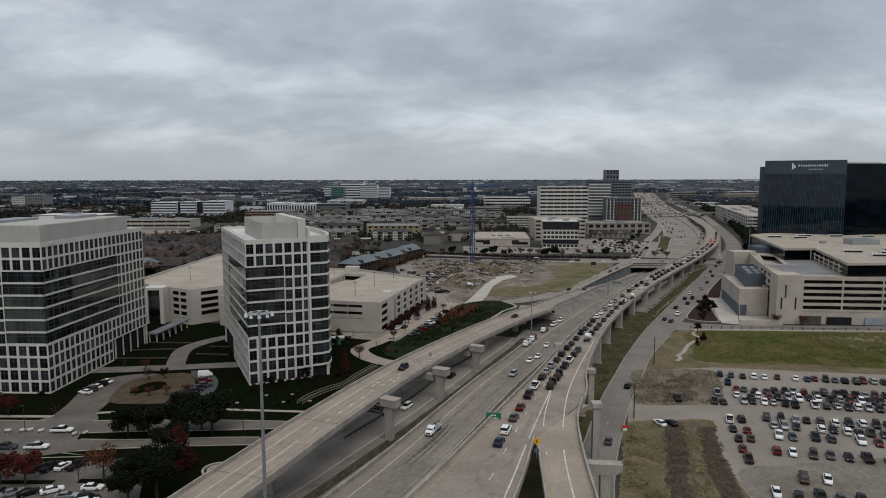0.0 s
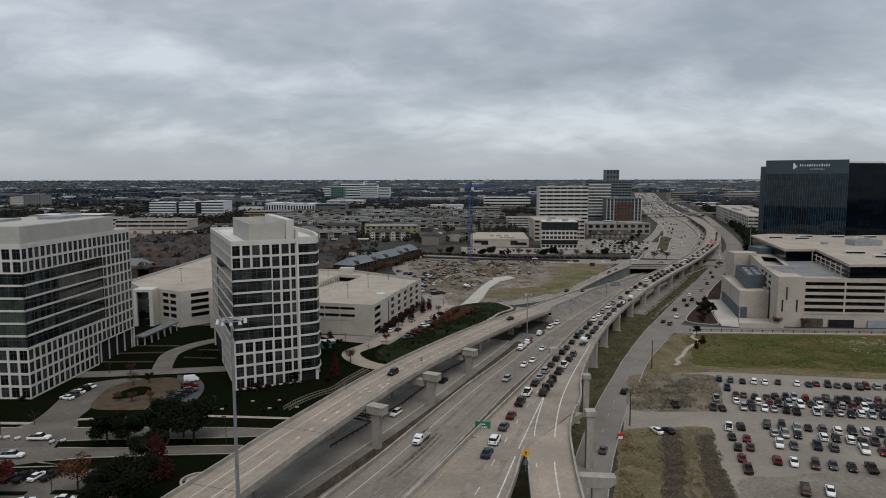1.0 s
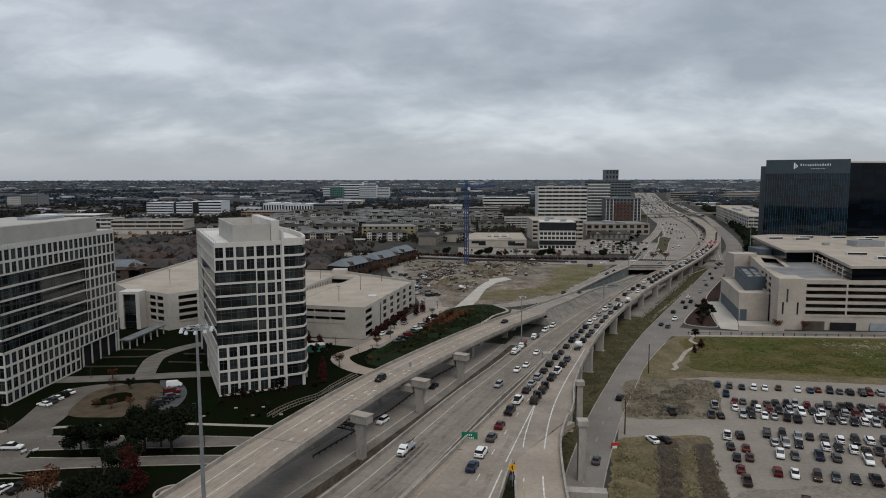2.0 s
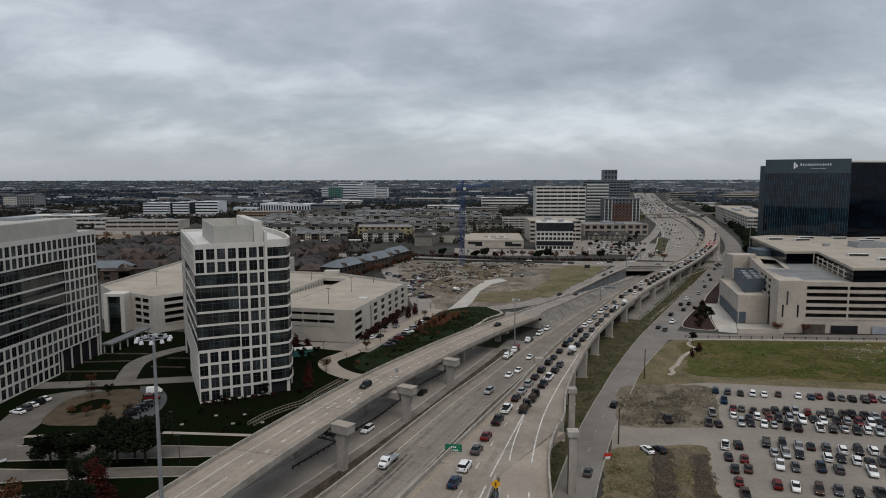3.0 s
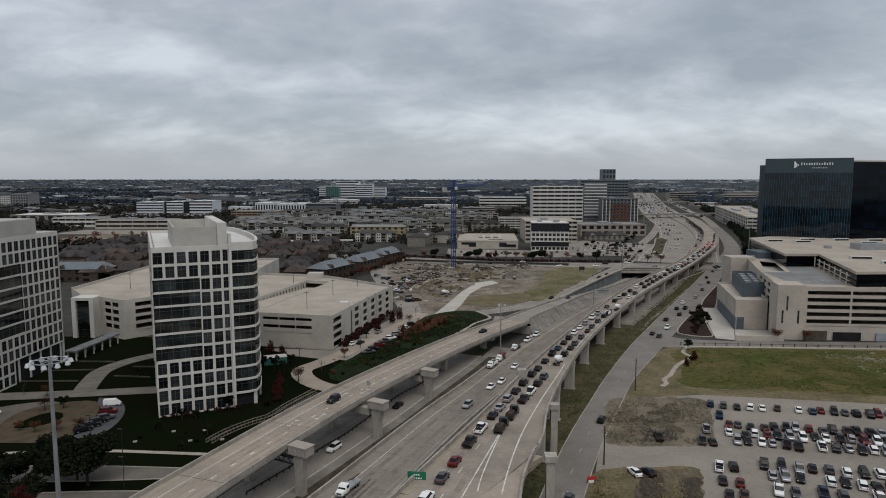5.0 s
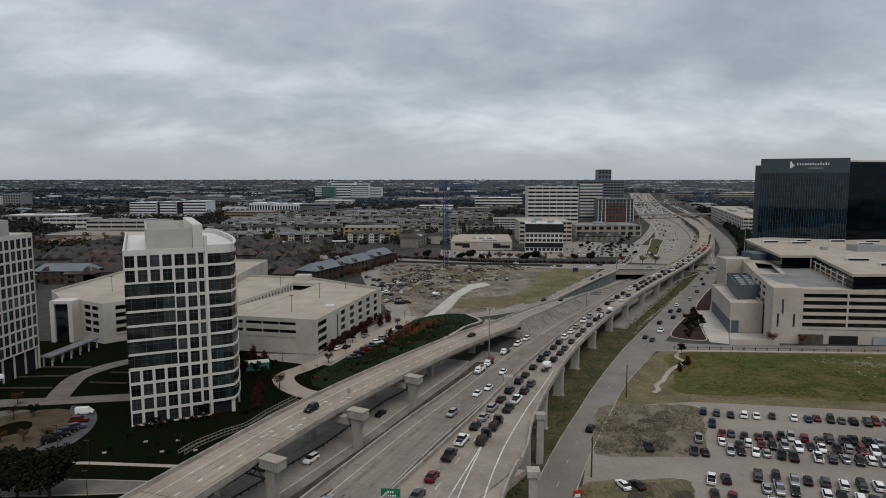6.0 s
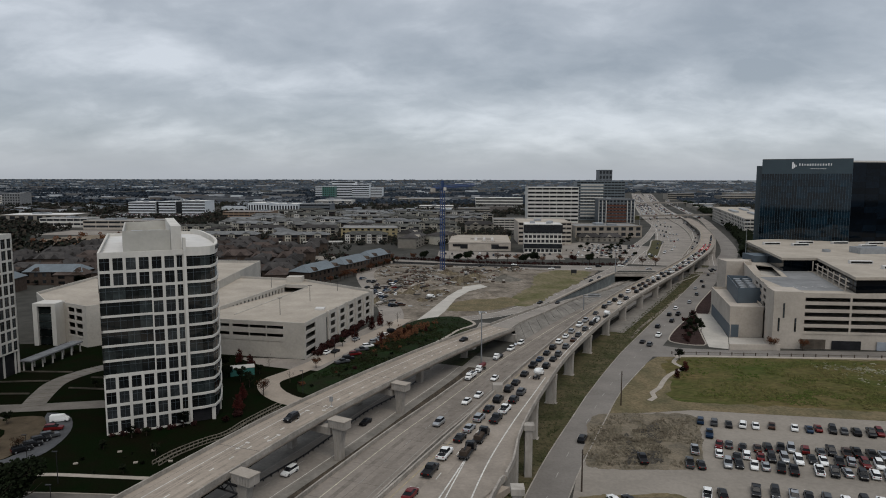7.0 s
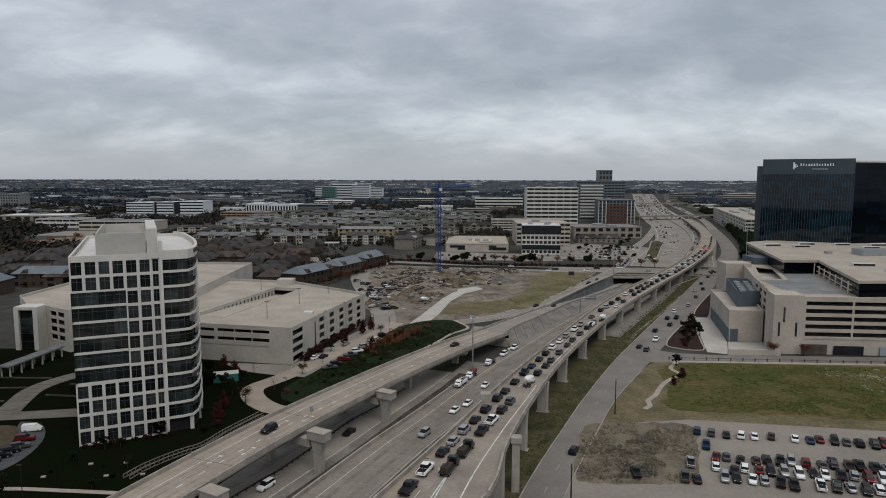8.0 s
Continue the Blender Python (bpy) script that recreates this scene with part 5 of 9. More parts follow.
block("office_building", 118, 952, 70, 40, 55.5, 0, white_pre, white_roof, "tall white office slab with dark window bands", 10, 7, glass=dark_in, band=True, roof_units=2)
gt = block("office_building", 213, 1105, 76, 50, 63, -3, mat("blue_grey_glass_wall", (0.12, 0.14, 0.15), 0.4, var=0.1), pale_roof, "grey glass office tower", 14, 14, band=True, roof_units=0)
block("office_building", 258, 1152, 22, 26, 82, 0, mat("dark_grey_panel", (0.10, 0.11, 0.12), 0.5), pale_roof, "dark upper tower block", 10, 4, roof_units=0)
for r in range(11):
    part("pale_band", boxes((6, -0.5, 6 + r * 5.0, 42, -0.28, 7.9 + r * 5.0)), white_pre, gt)
bo = block("office_building", 236, 1046, 54, 40, 36, -3, mat("dark_grey_panel", (0.10, 0.11, 0.12), 0.5), pale_roof, "dark office building with a red-brown brick front", 7, 10, roof_units=1)
for r in range(6):
    part("brick_band", boxes((12, -0.7, 1 + r * 4.8, 42, -0.4, 3.6 + r * 4.8)), mat("red_brown_brick", (0.13, 0.062, 0.045), 0.9, var=0.2), bo, "red-brown brick band")
for c in (0, 5.5, 11, 43, 48.5, 53.4):
    part("pier", boxes((c, -0.9, 0, c + 1.0, -0.3, 34)), white_pre, bo, "pale concrete pier")
block("office_building", 156, 790, 78, 44, 13.5, 5, mat("tan_wall", (0.30, 0.26, 0.215), 0.9, var=0.12), pale_roof, "broad tan low office building", 2, 9, roof_units=3)
block("parking_garage", 352, 800, 46, 330, 22, -15, gar_conc, gar_roof, "very long pale parking garage", 5, 8, glass=dark_in, band=True, side_cols=24, roof_units=3, category="parking garage")
block("parking_garage", 68, 905, 44, 30, 14, 0, gar_conc, pale_roof, "grey parking garage behind an empty plot", 4, 6, glass=dark_in, band=True, roof_units=0, category="parking garage")
block("office_building", -467, 876, 98, 40, 12, 2, beige_pre, pale_roof, "low tan precast office with dark window bands", 2, 6, band=True, roof_units=3)
block("office_building", -548, 912, 64, 34, 12.5, 2, white_pre, pale_roof, "low white office with dark window bands", 2, 7, band=True)
block("office_building", -690, 1030, 110, 60, 10, 4, stucco, white_roof, "long low warehouse with a pale roof", 1, 8, roof_units=4)
block("office_building", -361, 1089, 78, 46, 13, 0, mat("tan_brick", (0.25, 0.175, 0.125), 0.9, var=0.15), pale_roof, "tan brick office with long window bands", 3, 9, glass=dark_in, band=True, roof_units=3)
block("office_building", -370, 1242, 40, 60, 21, 0, far_white, white_roof, "white colonnaded office block with tall dark windows", 1, 8, glass=dark_in, roof_units=1)
block("office_building", -328, 1242, 52, 60, 19.5, 0, far_white, white_roof, "white colonnaded office block with tall dark windows", 1, 10, glass=dark_in, roof_units=3)
block("office_building", -275, 1250, 56, 50, 19, 0, mat("dark_grey_panel", (0.10, 0.11, 0.12), 0.5), pale_roof, "dark glass wing of a white office", 3, 8, glass=dark_blue_glass, band=True)
for x, w, h, d in ((-612, 52, 21, 0), (-554, 32, 22, 2), (-508, 44, 23.5, 0)):
    block("office_building", x, 1275 + d, w, 50, h, 0, far_white, white_roof, "white office with dark window bands and a deep white eave", 4, 6, glass=dark_in, band=True, roof_units=1)
for x, w in ((-559.5, 5), (-521.5, 13)):
    block("office_building", x, 1280, w, 40, 22, 0, dark_blue_glass, pale_roof, "dark glass link between white offices", 4, 3, glass=dark_blue_glass, band=True, roof_units=0)
for x, y, w, h in ((-470, 2260, 60, 38), (-420, 2300, 80, 54), (-350, 2290, 60, 44), (-300, 2330, 50, 34)):
    block("office_building", x, y, w, 50, h, 0, far_white, white_roof, "white stepped office building far off", 6, 10, band=True, roof_units=0, group="white office campus")
block("office_building", -440, 2230, 42, 40, 38, 0, mat("green_panel_glass", (0.05, 0.14, 0.12), 0.3, var=0.2), white_roof, "green glass office wing far off", 5, 6, glass=green_glass, roof_units=0, group="white office campus")
block("office_building", -1050, 1500, 36, 40, 26, 0, white_pre, pale_roof, "white office block among trees", 5, 7, roof_units=0)
block("office_building", -1012, 1490, 42, 40, 31, 0, mat("grey_panel", (0.2, 0.2, 0.2), 0.7), pale_roof, "grey office block among trees", 5, 7, roof_units=0)
for x, y, w, d, h in ((680, 2118, 82, 50, 20), (790, 1970, 96, 60, 18), (905, 2200, 120, 60, 20), (560, 1560, 60, 40, 9), (520, 1420, 40, 30, 8), (1010, 2250, 160, 60, 16), (-330, 1620, 90, 60, 13), (20, 1250, 60, 40, 12), (-60, 1380, 70, 40, 11), (60, 1560, 110, 50, 22), (-140, 1760, 120, 50, 14)):
    block("office_building", x, y, w, d, h, 0, stucco if int(x) % 3 else white_pre, white_roof if int(y) % 4 == 0 else pale_roof, "distant flat-roofed commercial building", 3, 8, band=True, roof_units=1, group="distant commercial buildings")


def house(name, x, y, w, d, h, rh, ang, wall, roofm, label, cols, storeys, group, hip=0.25):
    """A long house with a hipped roof; x, y is its middle."""
    b = thing(name, turn(x, y, 0, ang), label, "apartment house", group)
    part("wall", boxes((-w / 2, -d / 2, 0, w / 2, d / 2, h)), wall, b)
    bm = bmesh.new()
    e = 0.7
    lo = [bm.verts.new(v) for v in ((-w / 2 - e, -d / 2 - e, h - 0.1), (w / 2 + e, -d / 2 - e, h - 0.1), (w / 2 + e, d / 2 + e, h - 0.1), (-w / 2 - e, d / 2 + e, h - 0.1))]
    r0, r1 = bm.verts.new((-w / 2 + d * hip, 0, h + rh)), bm.verts.new((w / 2 - d * hip, 0, h + rh))
    bm.faces.new((lo[0], lo[1], r1, r0))
    bm.faces.new((lo[2], lo[3], r0, r1))
    bm.faces.new((lo[1], lo[2], r1))
    bm.faces.new((lo[3], lo[0], r0))
    bm.faces.new(lo[::-1])
    if not cols:
        # cross gables and a chimney break the roof's outline
        for gx in (-w * 0.26, w * 0.2):
            g = d * 0.26
            vs = [(gx - g, h - 0.1), (gx + g, h - 0.1), (gx, h + rh * 0.8)]
            f0, f1 = [bm.verts.new((p, -d / 2 - 1.0, q)) for p, q in vs], [bm.verts.new((p, 0.0, q)) for p, q in vs]
            bm.faces.new(f0)
            for k in range(3):
                bm.faces.new((f0[k], f1[k], f1[(k + 1) % 3], f0[(k + 1) % 3]))
        box(bm, w * 0.34, 0.6, h + rh * 0.3, w * 0.34 + 0.9, 1.5, h + rh + 0.9)
    part("roof", bm, roofm, b)
    if cols:
        cw, fh = w / cols, h / storeys
        for c in range(cols):
            if c % 5 == 1 and rh > 2:
                bm = bmesh.new()
                x0, x1, yf = -w / 2 + c * cw - 0.5, -w / 2 + (c + 1) * cw + 0.5, -d / 2 - 0.25
                vs = [(x0, h - 0.2), (x1, h - 0.2), ((x0 + x1) / 2, h + rh * 0.62)]
                f0, f1 = [bm.verts.new((p, yf, q)) for p, q in vs], [bm.verts.new((p, 0, q)) for p, q in vs]
                bm.faces.new(f0)
                for k in range(3):
                    bm.faces.new((f0[k], f1[k], f1[(k + 1) % 3], f0[(k + 1) % 3]))
                part("dormer", bm, wall, b)
            for r in range(storeys):
                shared("window", pane_mesh(cw * 0.42, fh * 0.5, glass_m), b, Matrix.Translation((-w / 2 + (c + 0.3) * cw, -d / 2 - 0.02, (r + 0.28) * fh)))
    return b


rg = random.Random(11)
# townhouses with brown-grey roofs, in close rows
for row in range(10):
    y = 448 + row * 23.5
    for k in range(11):
        x = -92 - k * 22 - row * 3 + rg.uniform(-3, 3) + (6 if row > 6 else 0)
        if rg.random() < 0.06 or x < -322:
            continue
        house("townhouse", x, y + rg.uniform(-3, 3), rg.uniform(17, 22), rg.uniform(11, 14), rg.uniform(6.8, 8.6), rg.uniform(3.0, 4.6), 8 + rg.choice((0, 0, 90)) + rg.uniform(-3, 3), brick_m, rg.choice((roof_sh, roof_sh, roof_brown)), "brown brick townhouse with a grey-brown shingle roof", 2 if row < 1 else 0, 2, "townhouses")
for x, y, w in ((-72, 466, 34), (-56, 505, 34), (-44, 545, 30)):
    house("townhouse", x, y, w, 15, 8.5, 4, 68, brick_m, roof_blue, "brick townhouse with a blue-grey metal roof", 7, 2, "metal-roofed townhouses")
for x, y, w in ((-260, 420, 40), (-235, 452, 36)):
    house("townhouse", x, y, w, 15, 8.5, 4, 5, brick_m, roof_blue, "brick townhouse with a blue-grey metal roof", 7, 2, "metal-roofed townhouses")
house("apartment_house", -78, 772, 62, 18, 12.5, 2.0, 0, stucco_y, pale_roof, "yellow stucco apartment house", 9, 3, "apartment houses")


def apartment(x, y, w, d, h, ang, wall, trim_m, roofm, label, bays):
    """A three-storey apartment block: a hipped bar with gabled bays, and stacks of dark boxes for shaded balconies
    between them.
    """
    b = thing("apartment_house", turn(x, y, 0, ang), label, "apartment house", "apartment houses")
    part("wall", boxes((-w / 2, -d / 2, 0, w / 2, d / 2, h)), wall, b)
    bm = bmesh.new()
    e, rh = 0.8, d * 0.17
    lo = [bm.verts.new(v) for v in ((-w / 2 - e, -d / 2 - e, h - 0.1), (w / 2 + e, -d / 2 - e, h - 0.1), (w / 2 + e, d / 2 + e, h - 0.1), (-w / 2 - e, d / 2 + e, h - 0.1))]
    r0, r1 = bm.verts.new((-w / 2 + d * 0.4, 0, h + rh)), bm.verts.new((w / 2 - d * 0.4, 0, h + rh))
    for f in ((lo[0], lo[1], r1, r0), (lo[2], lo[3], r0, r1), (lo[1], lo[2], r1), (lo[3], lo[0], r0), lo[::-1]):
        bm.faces.new(f)
    part("roof", bm, roofm, b)
    pitch = w / bays
    for k in range(bays):
        x0, x1 = -w / 2 + (k + 0.08) * pitch, -w / 2 + (k + 0.5) * pitch
        yf, top = -d / 2 - 1.6, h + rg.choice((0.3, 0.3, 1.2))
        bm = bmesh.new()
        box(bm, x0, yf, 0, x1, -d / 2 + 0.3, top)
        for r in range(3):
            z = (r + 0.28) * h / 3
            box(bm, x0 + (x1 - x0) * 0.18, yf - 0.06, z, x0 + (x1 - x0) * 0.44, yf + 0.1, z + h * 0.16, mi=1)
            box(bm, x0 + (x1 - x0) * 0.58, yf - 0.06, z, x0 + (x1 - x0) * 0.84, yf + 0.1, z + h * 0.16, mi=1)
        part("bay", bm, (trim_m, far_win), b)
        vs = ((x0 - 0.5, top - 0.1), (x1 + 0.5, top - 0.1), ((x0 + x1) / 2, top + (x1 - x0) * 0.24))
        bm = bmesh.new()
        f0, f1 = [bm.verts.new((p, yf - 0.5, q)) for p, q in vs], [bm.verts.new((p, 0.2, q)) for p, q in vs]
        bm.faces.new(f0)
        for j in range(3):
            bm.faces.new((f0[j], f1[j], f1[(j + 1) % 3], f0[(j + 1) % 3]))
        part("bay_roof", bm, roofm, b)
        # dark boxes on the wall stand for the shade in each balcony recess
        bm = bmesh.new()
        for r in range(3):
            z = (r + 0.2) * h / 3
            box(bm, x1 + 0.6, -d / 2 - 0.08, z, x1 + 0.6 + pitch * 0.38, -d / 2 + 0.2, z + h * 0.23)
        part("balcony", bm, dark_in, b)
    return b


roof_olive = mat("olive_grey_shingles", (0.075, 0.074, 0.066), 0.9, var=0.3, scale=0.2, fine=1.0, rnd=0.3)
roof_pale = mat("pale_grey_shingles", (0.15, 0.152, 0.152), 0.9, var=0.25, scale=0.2, fine=1.0, rnd=0.25)
cream_trim = mat("cream_render", (0.40, 0.37, 0.31), 0.9, var=0.12, rnd=0.2)
for i in range(11):
    y0 = 716 + i * 48
    for j in range(6):
        y = y0 + rg.uniform(-12, 12)
        x = -2 - j * 72 - (i % 2) * 30 + (y - 716) * 0.12 + rg.uniform(-9, 9)
        if abs(y - 772) < 24 and abs(x + 78) < 68 or x < -285 - (y - 716) * 0.1 or x > 60:
            continue
        if y > 1070 and x < -275 or abs(y - 872) < 30 and x > 15:
            continue
        side = rg.random() < 0.25
        apartment(x, y, rg.uniform(42, 62) if not side else rg.uniform(26, 34), rg.uniform(15, 19), rg.uniform(8.6, 11), rg.uniform(-7, 7) + (rg.choice((62, -62)) if side else 0), rg.choice((stucco, brick_m, stucco, cream_trim)), rg.choice((cream_trim, cream_trim, white_pre, stucco)), rg.choice((roof_mid, roof_olive, roof_sh, roof_pale) if y < 850 else (roof_mid, roof_pale, roof_olive, roof_pale)), "three-storey cream apartment house with gabled bays and balconies", 2 if side else (4 if y < 830 else 3))
# carports with pale fascias between the townhouses and the apartments
for x, y, w, a in ((-168, 694, 46, -3), (-116, 700, 40, 6), (-226, 690, 44, 2), (-262, 706, 40, -4)):
    cpt = thing("carport", turn(x, y, 0, a), "long low carport with a white fascia", "carport", "carports")
    part("roof", boxes((-w / 2, -3, 2.6, w / 2, 3, 3.6)), white_pre, cpt)
    for k in range(9):
        part("post", boxes((-w / 2 + 0.5 + k * (w - 1.3) / 8, -2.9, 0, -w / 2 + 0.8 + k * (w - 1.3) / 8, -2.6, 2.6)), white_pre, cpt)
for x, y, w, a in ((48, 872, 36, 0), (-24, 690, 44, 80), (-30, 742, 40, 80), (164, 752, 24, 0), (188, 755, 22, 0)):
    house("apartment_house", x, y, w, 18, 10 if y != 752 and y != 755 else 5, 3.6, a, stucco, roof_sh, "pale apartment house with a grey roof", 4, 3, "apartment houses")


# ---- ground patches, east ----
sheet("pavement_gravel_lot", [(30, 60), (330, 60), (330, 218), (150, 226), (92, 234), (68, 233), (60, 214), (52, 193), (47, 174)], 0.02, gravel, "pale gravel overflow car park", "parking lot")
sheet("dirt_lot_south", ragged([(66, 146), (80, 150), (104, 154), (140, 156), (160, 120), (110, 96), (70, 96), (64, 126)], 1.4, 1.2), 0.05, mat("rough_dark_gravel", (0.155, 0.138, 0.112), 0.95, scale=0.09, var=0.4, fine=1.0, bump=0.5, col2=(0.24, 0.213, 0.18)), "rough dark gravel and weeds", "ground")
sheet("grass_dry", [(75.5, 249), (67, 231), (64.5, 226), (92, 231), (150, 223), (330, 214), (330, 291), (101, 291), (92.5, 280)], 0.03, dry_grass, "dry brown grass verge", "grass")
sheet("grass_field", ragged([(107, 287), (180, 285), (330, 280), (330, 226), (180, 229), (150, 231), (112, 236), (90, 240), (95, 258)], 1.5, 2.5), 0.05, field_grass, "rough green and brown grass field", "grass")
sheet("dirt_mound", ragged([(63, 226), (78, 228), (91, 226), (86, 206), (80, 193), (66, 191), (54, 193), (57, 210)], 0.9, 0.9), 0.06, mat("dead_brush", (0.115, 0.10, 0.076), 0.95, scale=0.14, var=0.5, fine=1.4, bump=0.8, col2=(0.20, 0.165, 0.12)), "trampled patch of dead brush", "ground")
sheet("dirt_tilled", ragged([(46.5, 175), (58, 178.5), (71.4, 178.6), (69.4, 168), (66.4, 158), (63.8, 144), (63, 130), (62, 95), (40, 90), (26, 95), (34, 130), (41, 156)], 0.9, 0.9), 0.06, dry_grass, "rough strawy waste ground", "ground")
sheet("dirt_strip", ragged([(57, 176.4), (63, 177.4), (70.6, 176.6), (68.4, 166), (65.6, 157), (63.2, 144), (61, 128), (58, 98), (40, 96), (44.6, 130), (51.5, 156)], 0.9, 0.9), 0.09, dark_dirt, "rough brown tilled earth", "ground")
sheet("dirt_strip_dark", ragged([(57.6, 176), (61, 177), (62.6, 174), (60, 165), (57.6, 158), (54.6, 150), (52, 141), (48.6, 131), (45, 112), (42, 113), (45.4, 131), (49, 142), (50.6, 150), (54, 160)], 0.9, 0.9), 0.12, wet_earth, "dark wheel-torn strip of wet earth", "ground")
sheet("dirt_strip_edge", ragged([(66.4, 172), (70.4, 173), (68.4, 166), (65.2, 157), (63.2, 147), (60.6, 131), (57.6, 118), (54, 120), (56.4, 133), (59, 146), (61.4, 155), (64, 163)], 0.9, 0.9), 0.12, wet_earth, "dark wheel-torn strip of wet earth", "ground")
part_v = obj("verge", sweep(bmesh.new(), [p for p in fr_line if p.y < 330], -21, -3.0, -0.3, 0.04), verge)
tagged(obj("verge_strip", sweep(bmesh.new(), [p for p in fr_line if 318 < p.y < 600], -13, -3.0, -0.3, 0.038), verge), "narrow winter grass strip below the viaduct", "grass", kind="structure")
tagged(obj("pavement_slope", sweep(bmesh.new(), [p for p in fr_line if 318 < p.y < 600], -22, -13, -0.3, 0.06), slope_conc), "stained concrete slope paving below the viaduct", "pavement", kind="structure")
tagged(part_v, "patchy winter grass below the viaduct", "grass", kind="structure")
kerbs = obj("kerb", sweep(bmesh.new(), [p for p in fr_a if p.y < 520], -0.14, 0.14, -0.1, 0.2), wall_conc)
tagged(kerbs, "concrete kerb", "kerb", kind="structure")
tagged(obj("kerb", sweep(bmesh.new(), [p for p in fr_b if p.y < 282], -0.14, 0.14, -0.1, 0.18), wall_conc), "concrete kerb", "kerb", kind="structure")
tagged(obj("pavement_worn_path", sweep(bmesh.new(), spline([(97, 318), (105.2, 335.3), (118, 358.9), (130.1, 380.7), (156.9, 430.7)], 4), -0.7, 0.7, -0.1, 0.07), dirt), "narrow trodden dirt path", "path", kind="structure")
sheet("road_garage_street", [(90, 289), (330, 287), (330, 297), (128, 299.5), (112, 302), (106, 306)], 0.055, asphalt, "asphalt street before the garage", "road")
sheet("pavement_walk", [(106, 289), (330, 284), (330, 286), (106, 291.2)], 0.12, kerb_m, "pale concrete pavement", "pavement")
sheet("pavement_drive", [(124.6, 304), (131.4, 301), (139, 320.5), (150, 366), (158, 392), (150, 385), (142.7, 367.6), (133.2, 337.5)], 0.09, gar_conc, "pale garage driveway", "pavement")
sheet("pavement_yard", [(131.6, 300.6), (150, 303.4), (154, 320), (139.2, 320.3)], 0.07, gar_conc, "pale concrete service yard", "pavement")
red_mulch = mat("red_mulch", (0.036, 0.022, 0.019), 0.95, var=0.4, scale=0.5, fine=3, bump=0.6)
isl = sheet("planting_bed", loop_spline([(113.8, 320), (113.1, 310.3), (123.6, 306.6), (128, 320), (132.8, 338), (142, 367), (131, 352)], 3), 0.14, red_mulch, "dark red mulched planting bed", "planting bed")
sheet("planting_bed", loop_spline([(143, 369), (148.5, 368.4), (158, 389), (184, 451), (172.7, 431.4), (150.3, 388.8)], 3), 0.14, red_mulch, "dark red mulched planting bed", "planting bed")
pth = obj("pavement_path", sweep(bmesh.new(), spline([(107.5, 289), (103, 281), (104, 274), (98.5, 268), (94.5, 262.5), (91.5, 257), (88.5, 251), (85, 246.5), (84.5, 242), (82, 239)], 2), -0.8, 0.8, -0.1, 0.09), kerb_m)
tagged(pth, "winding pale footpath", "path", kind="structure")

# ---- ground patches, west ----
sheet("lawn", [(-330, 90), (-66, 90), (-52, 120), (-38, 155), (-23, 198), (-8, 234), (12, 272), (30, 312), (22, 332), (-8, 338), (-20, 300), (-38, 279), (-118, 300), (-200, 300), (-330, 300)], 0.03, lawn, "dark clipped winter lawn", "lawn")
sheet("road_street_upper", [(-330, 166.5), (-140, 166.2), (-118, 165.9), (-102.9, 165.6), (-89, 167), (-66, 168.4), (-50, 170), (-42, 171.5), (-46, 175), (-69, 175.6), (-104, 174.6), (-140, 174.2), (-330, 175)], 0.06, street_conc, "grey concrete boulevard carriageway", "road")
sheet("road_street_lower", [(-330, 150), (-122, 150), (-107.7, 149.6), (-99.6, 153), (-90.6, 155.4), (-72.2, 157.5), (-54, 159), (-45, 161), (-53, 163.7), (-64, 163.3), (-86, 161.4), (-100, 161.4), (-140, 162), (-330, 162)], 0.06, street_conc, "grey concrete boulevard carriageway", "road")
sheet("road_crossing", [(-330, 161.8), (-101, 161.2), (-102.4, 166), (-330, 166.6)], 0.05, street_conc, "grey concrete median opening", "road")
sheet("pavement_walk_north", [(-330, 175.8), (-118, 176.8), (-117.6, 178.5), (-330, 177.8)], 0.09, kerb_m, "pale concrete footpath", "pavement")
sheet("pavement_walk_east", [(-106.5, 180), (-87, 183), (-69, 183.6), (-48, 182.4), (-44, 182.2), (-44, 183.6), (-48, 183.9), (-69, 185.1), (-87, 184.5), (-106.2, 181.6)], 0.09, kerb_m, "pale concrete footpath", "pavement")
sheet("parking_lot_west", [(-330, 90), (-67, 90), (-68, 128), (-75, 146), (-78, 150.8), (-87, 149), (-96.5, 147.6), (-104, 146), (-118, 145.5), (-330, 146)], 0.06, street_conc, "grey concrete staff car park", "parking lot")
for pts in ([(-330, 149.9), (-107.7, 149.5), (-99.6, 152.9), (-90.6, 155.3), (-72.2, 157.4), (-54, 158.9)], [(-100, 161.5), (-86, 161.5), (-64, 163.4), (-53, 163.8)], [(-102.9, 165.5), (-89, 166.9), (-66, 168.3), (-50, 169.9)], [(-104, 174.7), (-69, 175.7), (-46, 175.1)], [(-330, 175.1), (-140, 174.3), (-118, 174.5)]):
    tagged(obj("kerb", sweep(bmesh.new(), spline(pts, 4), -0.15, 0.15, -0.1, 0.17), kerb_m), "pale concrete kerb", "kerb", kind="structure")
sheet("road_entry_drive", loop_spline([(-121, 173), (-103, 173), (-106.5, 181), (-107.9, 190), (-111, 201), (-112, 211), (-105, 218.3), (-112, 219), (-121, 214), (-123.5, 206), (-121.5, 195.5), (-119.2, 186), (-118.4, 178)], 3), 0.075, street_conc, "curved concrete entry drive", "road")
sheet("plaza", loop_spline([(-107.9, 190.2), (-111.4, 201.1), (-112, 211.5), (-105.2, 218.3), (-95.4, 220), (-89.5, 211), (-86.4, 199.1), (-88.5, 190.3), (-98.6, 188.6)], 3), 0.09, tan_paving, "tan brick-paved forecourt", "plaza")
